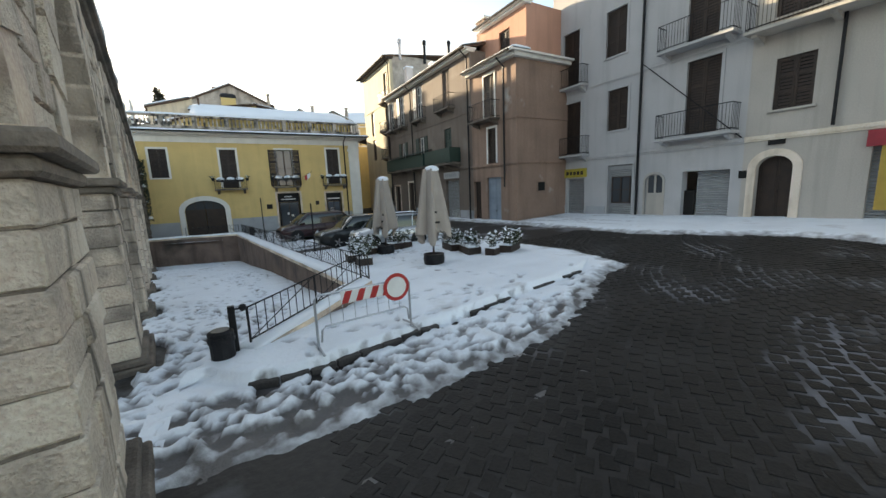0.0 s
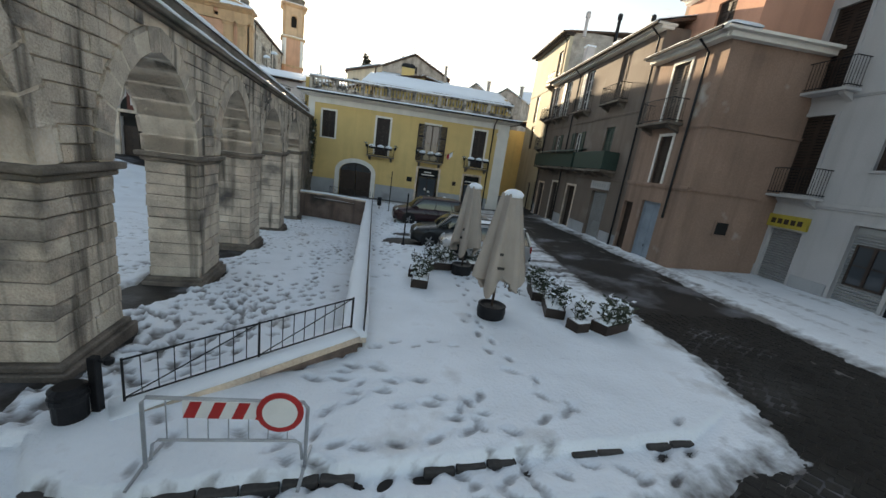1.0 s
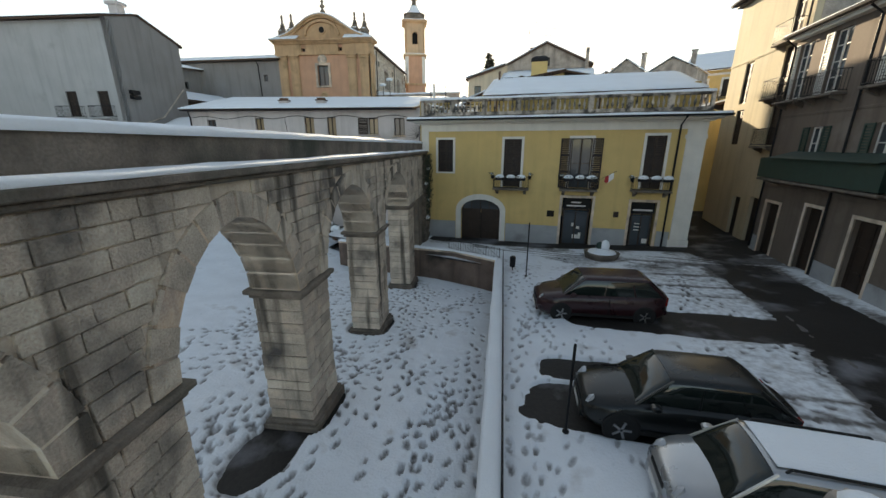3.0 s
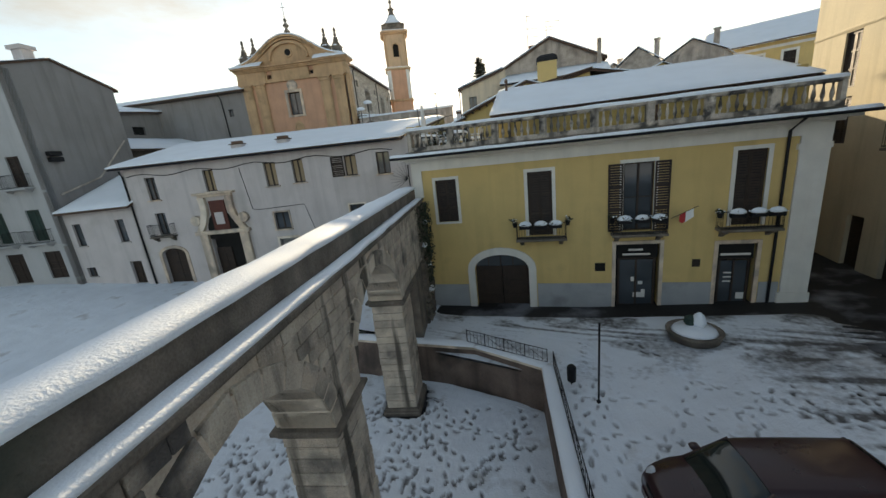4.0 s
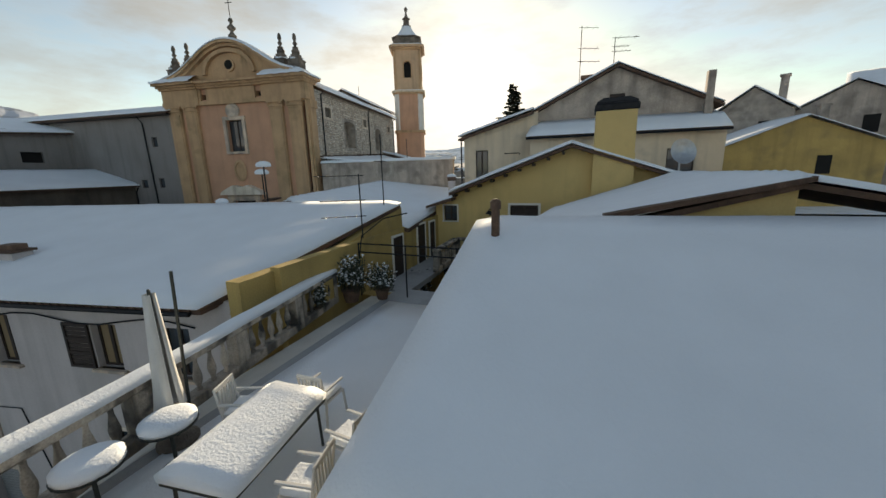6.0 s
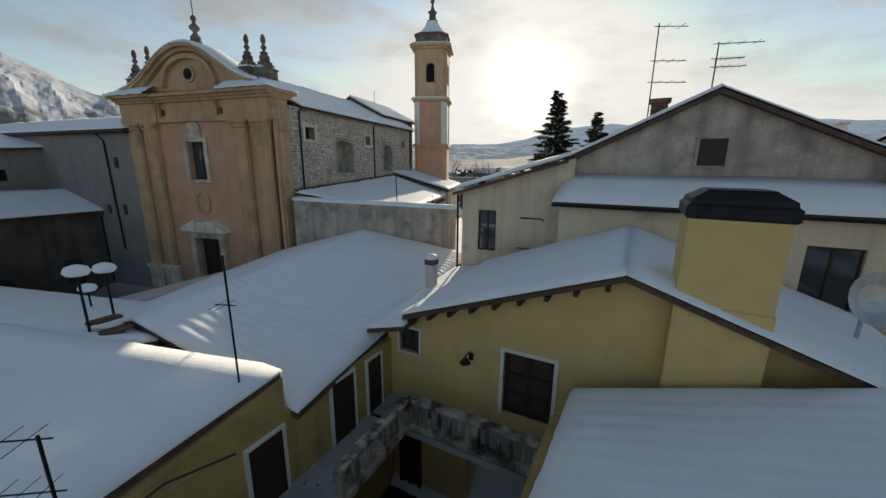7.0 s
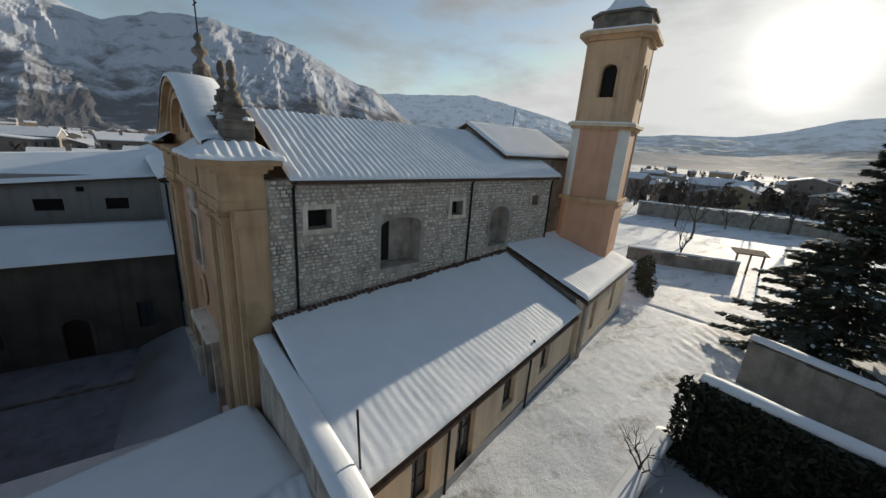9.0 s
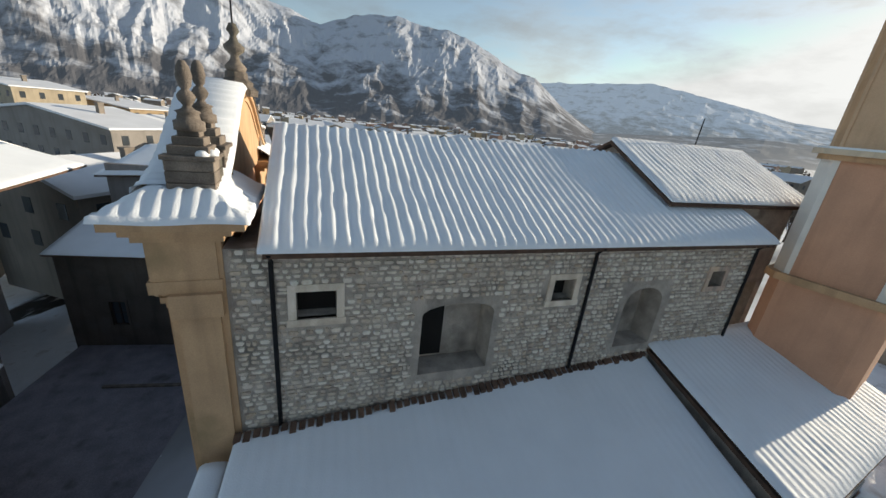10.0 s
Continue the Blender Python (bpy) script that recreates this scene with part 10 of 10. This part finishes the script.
def ridge(name, az0, az1, step, r0, r1, crest, seed, mat, label, rough=1.0):
    azs = np.arange(az0, az1, step)
    us_ = np.concatenate([np.linspace(0, 1, 70), np.linspace(1.02, 1.5, 12)])
    A, U = np.meshgrid(azs, us_, indexing="ij")
    R = r0 + (r1 - r0) * U
    el = np.interp(A, [a for a, _ in crest], [b for _, b in crest])
    top = np.tan(np.radians(el)) * r1 + 22
    P, Q = A * r1 * 0.01745, R
    n1 = fbm(P, Q, seed, 700, 6)
    gul = fbm(P + 220 * fbm(P, Q, seed + 1, 600, 3), Q * 0.3, seed + 2, 150, 6)
    prof = np.where(U <= 1, U ** 1.55, 1 - (U - 1) * 0.9)
    z = -8 + (top + 8) * prof
    amp = top * rough * np.clip(U, 0, 1) ** 0.7
    z += amp * (0.22 * (0.5 - np.abs(2 * gul)) * (1 - 0.75 * sstep(0.75, 1.0, U)) + 0.34 * n1 * (1 - sstep(0.6, 1.0, U)))
    z += top * rough * 0.05 * fbm(P, Q, seed + 3, 110, 4)
    a = np.radians(A)
    return sheet(name, -8.6 + R * np.sin(a), 27.8 + R * np.cos(a), z, mat, label, "mountain", "structure", False)


CREST_A = [(-175, 9), (-150, 12), (-135, 16), (-128, 15.5), (-118, 13.5), (-110, 13), (-104, 11.2), (-98, 10), (-93, 11.5), (-90, 11.9), (-88, 12), (-84, 11.4), (-81, 11.2), (-76.5, 10), (-71, 7.2), (-68, 6.5), (-64, 3.4), (-61, 1.6), (-58, 0.0)]
CREST_B = [(-75, 5), (-66, 6.2), (-60, 6.5), (-53, 6.8), (-48, 5.8), (-43, 4.7), (-38, 3.4), (-30, 2.6), (-26, 3.0), (-20, 3.0), (-16, 3.6), (-11, 5.0), (-4, 5.6), (4, 4.6), (14, 5.2), (28, 4.0), (45, 4.4), (80, 5), (110, 4)]
# last material value is the haze emission, strongest on the far ridge
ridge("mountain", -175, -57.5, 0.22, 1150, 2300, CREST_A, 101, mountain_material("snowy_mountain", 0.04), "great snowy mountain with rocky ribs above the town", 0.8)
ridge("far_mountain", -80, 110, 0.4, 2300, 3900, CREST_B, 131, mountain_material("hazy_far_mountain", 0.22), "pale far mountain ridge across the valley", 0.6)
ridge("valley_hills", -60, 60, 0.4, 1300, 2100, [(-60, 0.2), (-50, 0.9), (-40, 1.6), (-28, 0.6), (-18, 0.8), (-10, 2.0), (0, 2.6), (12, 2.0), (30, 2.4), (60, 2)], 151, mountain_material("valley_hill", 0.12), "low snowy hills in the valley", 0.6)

# ---------------------------------------------------------------- stones of the aqueduct
BLOCK = material("pale_limestone_block", (0.56, 0.475, 0.39), 0.88, 0.25, 2.2, 35, 0.9, 0.035, stain=(0.11, 0.10, 0.095), stain_at=(0.57, 0.72), stain_scale=0.75, streak=0.92, run=(0.55, 0.66, 0.16), piece=0.28)


def stone(parent, x0, x1, y0, y1, z0, z1, name="stone_block", bevel=0.018):
    g = 0.008
    j = lambda: random.uniform(-0.016, 0.016)
    bm = box(B(), x0 + g, x1 - g, y0 + j(), y1 + j(), z0 + g, z1 - g, bevel)
    for v in bm.verts:                       # worn arrises
        v.co += Vector((random.uniform(-1, 1), random.uniform(-1, 1), random.uniform(-1, 1))) * 0.5 * bevel
    return part(name, bm, BLOCK, parent)


random.seed(21)
pier_obs = [o for o in aqueduct.children if o.name.split(".")[0] == "pier"]
for s, pier in zip(PIERS, pier_obs):
    z, k = base_at(s) + 0.32, 0
    top = IMPOST - 0.06
    n = max(1, round((top - z) / 0.29))
    hs = [random.uniform(0.8, 1.25) for _ in range(n)]
    f = (top - z) / sum(hs)
    for k, h in enumerate(hs):
        cut = random.uniform(0.35, 0.65) * PIER_L
        a, b = s - PIER_L, s
        if k % 3 == 2:
            c1, c2 = a + PIER_L * 0.3, a + PIER_L * 0.68
            for p, q in ((a, c1), (c1, c2), (c2, b)):
                stone(pier, p, q, 0, AQ_T, z, z + h * f)
        else:
            stone(pier, a, a + cut, 0, AQ_T, z, z + h * f)
            stone(pier, a + cut, b, 0, AQ_T, z, z + h * f)
        z += h * f

ZS = IMPOST + 0.15
for a, b in edges[:-1]:
    inn, out_ = arc(a, b, ZS, CROWN, 14, 0.35), arc(a - 0.42, b + 0.42, ZS, CROWN + 0.42, 14, 0.35)
    for i in range(14):
        g = 0.06
        mixp = lambda p, q, t: (p[0] + (q[0] - p[0]) * t, p[1] + (q[1] - p[1]) * t)
        quad = [mixp(inn[i], inn[i + 1], g), mixp(inn[i], inn[i + 1], 1 - g), mixp(out_[i], out_[i + 1], 1 - g), mixp(out_[i], out_[i + 1], g)]
        y0 = -0.03 + random.uniform(-0.012, 0.012)
        part("voussoir", prism(B(), [(x, y0, z) for x, z in quad], (0, AQ_T - 2 * y0, 0)), BLOCK, aqueduct)


def extrados(z, a, b):
    """Where the outer line of an arch over a..b stands at the height z, or None above it."""
    pts = arc(a - 0.44, b + 0.44, ZS, CROWN + 0.44, 40, 0.35)
    xs = [x for x, zz in pts if zz >= z]
    return (min(xs), max(xs)) if xs else None


courses = np.linspace(ZS, STRING - 0.09, 11)
for z0, z1 in zip(courses, courses[1:]):
    blocked = [e for e in (extrados(z0 + 0.02, a, b) for a, b in edges[:-1]) if e]
    x = -19.6
    for lo, hi in blocked + [(16.2, 99)]:
        while x < lo - 0.12:
            w = min(random.uniform(0.3, 0.75), lo - x)
            if lo - x - w < 0.2:
                w = lo - x
            stone(aqueduct, x, x + w, -0.012, 0.1, z0, z1, bevel=0.012)
            x += w
        x = max(x, hi)
# the first, long stretch of solid wall, beside the start of the way
z = 0.7
while z < ZS - 0.1:
    h = random.uniform(0.32, 0.5)
    h = h if ZS - z - h > 0.25 else ZS - z
    x = -22.0
    while x < -19.2 - PIER_L - 0.2:
        w = min(random.uniform(0.4, 0.9), -19.2 - PIER_L - x)
        stone(aqueduct, x, x + w, 0.0 + random.uniform(-0.05, 0.03), 0.4, z, z + h, bevel=0.035)
        x += w
    z += h

# ---------------------------------------------------------------- rubble of the nave wall
def rubble(x0, x1, z0, z1, holes, seed, y=-0.03):
    """Irregular stones in rough courses: six-sided, domed, each a little proud of the mortar."""
    rr = random.Random(seed)
    out, z = [], z0
    while z < z1:
        h = rr.uniform(0.11, 0.21)
        x = x0 + rr.uniform(0, 0.1)
        while x < x1 - 0.05:
            w = min(rr.uniform(0.12, 0.36), x1 - x)
            cx, cz = x + w / 2, z + h / 2 + rr.uniform(-0.02, 0.02)
            if not any(q[0] - 0.28 < cx < q[1] + 0.28 and q[2] - 0.24 < cz < q[3] + 0.24 for q in holes):
                pts = [(cx + (w / 2 - 0.012) * math.cos(t) * rr.uniform(0.88, 1.12), cz + (h / 2 - 0.008) * math.sin(t) * rr.uniform(0.95, 1.25)) for t in (0.15, 0.8, 2.3, 3.0, 3.9, 5.4)]
                d = rr.uniform(0.02, 0.06)
                ring_lo = [(px, 0.02, pz) for px, pz in pts]
                ring_hi = [(cx + (px - cx) * 0.8, -d, cz + (pz - cz) * 0.78) for px, pz in pts]
                out.append((ring_lo, ring_hi))
            x += w
        z += h
    return out


def stones_mesh(name, items, mat):
    V, F = [], []
    for lo, hi in items:
        k, n = len(V), len(lo)
        V += lo + hi
        F += [(k + i, k + (i + 1) % n, k + n + (i + 1) % n, k + n + i) for i in range(n)]
        F.append(tuple(k + n + i for i in range(n)))
    me = bpy.data.meshes.new(name)
    me.from_pydata(V, [], F)
    me.materials.append(mat)
    return me


RUBBLE_P = material("loose_rubble_stone", (0.62, 0.55, 0.475), 0.92, 0.2, 4.0, 40, 0.5, 0.02, piece=0.7)
items = rubble(-0.42, NL - 0.1, 13.2, NZ1 - 0.12, NH, 5)
one = [s for s in items if 1.0 < s[0][0][0] < 5.0 and 14.9 < s[0][0][2] < 18.3][:300]
ids = {id(s) for s in one}
rest = new("rubble_stones", stones_mesh("rubble_stones", [s for s in items if id(s) not in ids], RUBBLE))
tagged(place(rest, None, nave), "grey rubble stones of the nave wall", "", "", "stuff")
for s in one:
    place(new("stone", stones_mesh("stone", [s], RUBBLE_P)), None, nave)

# ---------------------------------------------------------------- cobbles of the road
COBBLE = material("wet_basalt_cobble", (0.020, 0.018, 0.016), 0.55, 0.4, 0.7, 30, 0.5, 0.015, spec=0.18, island=0.25, stain=(0.05, 0.048, 0.046), stain_at=(0.56, 0.74), stain_scale=0.6)
COBBLE_P = material("wet_basalt_cobble_piece", (0.020, 0.018, 0.016), 0.55, 0.4, 0.7, 30, 0.5, 0.015, spec=0.18, piece=0.25, stain=(0.05, 0.048, 0.046), stain_at=(0.56, 0.74), stain_scale=0.6)
cr = np.random.RandomState(3)
ca, sa = math.cos(0.6), math.sin(0.6)
cob = []
for i in range(-55, 70):
    for j in range(-45, 80):
        u, v = i * 0.225 + (0.11 if j % 2 else 0), j * 0.185 + 0.45 * abs(math.sin(i * 0.16))
        x, y = 10.5 + ca * u - sa * v, -31.5 + sa * u + ca * v
        if 4.5 < x < 20.5 and -36 < y < -23.5:
            cob.append((x, y))
cob = np.array(cob)
keep = road_gap(cob[:, 0], cob[:, 1]) < 0.7
cob = cob[keep]
cz = up_z(cob[:, 0], cob[:, 1])


def cobble(x, y, z, r):
    w, d, a = 0.092 + 0.018 * r.rand(), 0.074 + 0.016 * r.rand(), 0.6 + 0.09 * r.randn()
    c, s = math.cos(a), math.sin(a)
    t = 0.004 + 0.007 * r.rand()
    x, y = x + 0.012 * r.randn(), y + 0.012 * r.randn()
    q = [(-w, -d), (w, -d), (w, d), (-w, d)]
    lo = [(x + c * p - s * o, y + s * p + c * o, z - 0.01) for p, o in q]
    hi = [(x + 0.9 * (c * p - s * o), y + 0.88 * (s * p + c * o), z + t) for p, o in q]
    return lo, hi


road_ob = bpy.data.objects["road"]
picked = (np.hypot(cob[:, 0] - 11.0, cob[:, 1] + 32.2) < 1.95)
piece_list = [cobble(x, y, z, cr) for (x, y), z in zip(cob[picked], cz[picked])]
for s in piece_list[:300]:
    place(new("cobble", stones_mesh("cobble", [s], COBBLE_P)), None, road_ob)
bulk = [cobble(x, y, z, cr) for (x, y), z in zip(cob[~picked], cz[~picked])] + piece_list[300:]
ob = new("cobbles", stones_mesh("cobbles", bulk, COBBLE))
tagged(place(ob, None, road_ob), "small wet basalt cobbles of the road", "", "", "stuff")
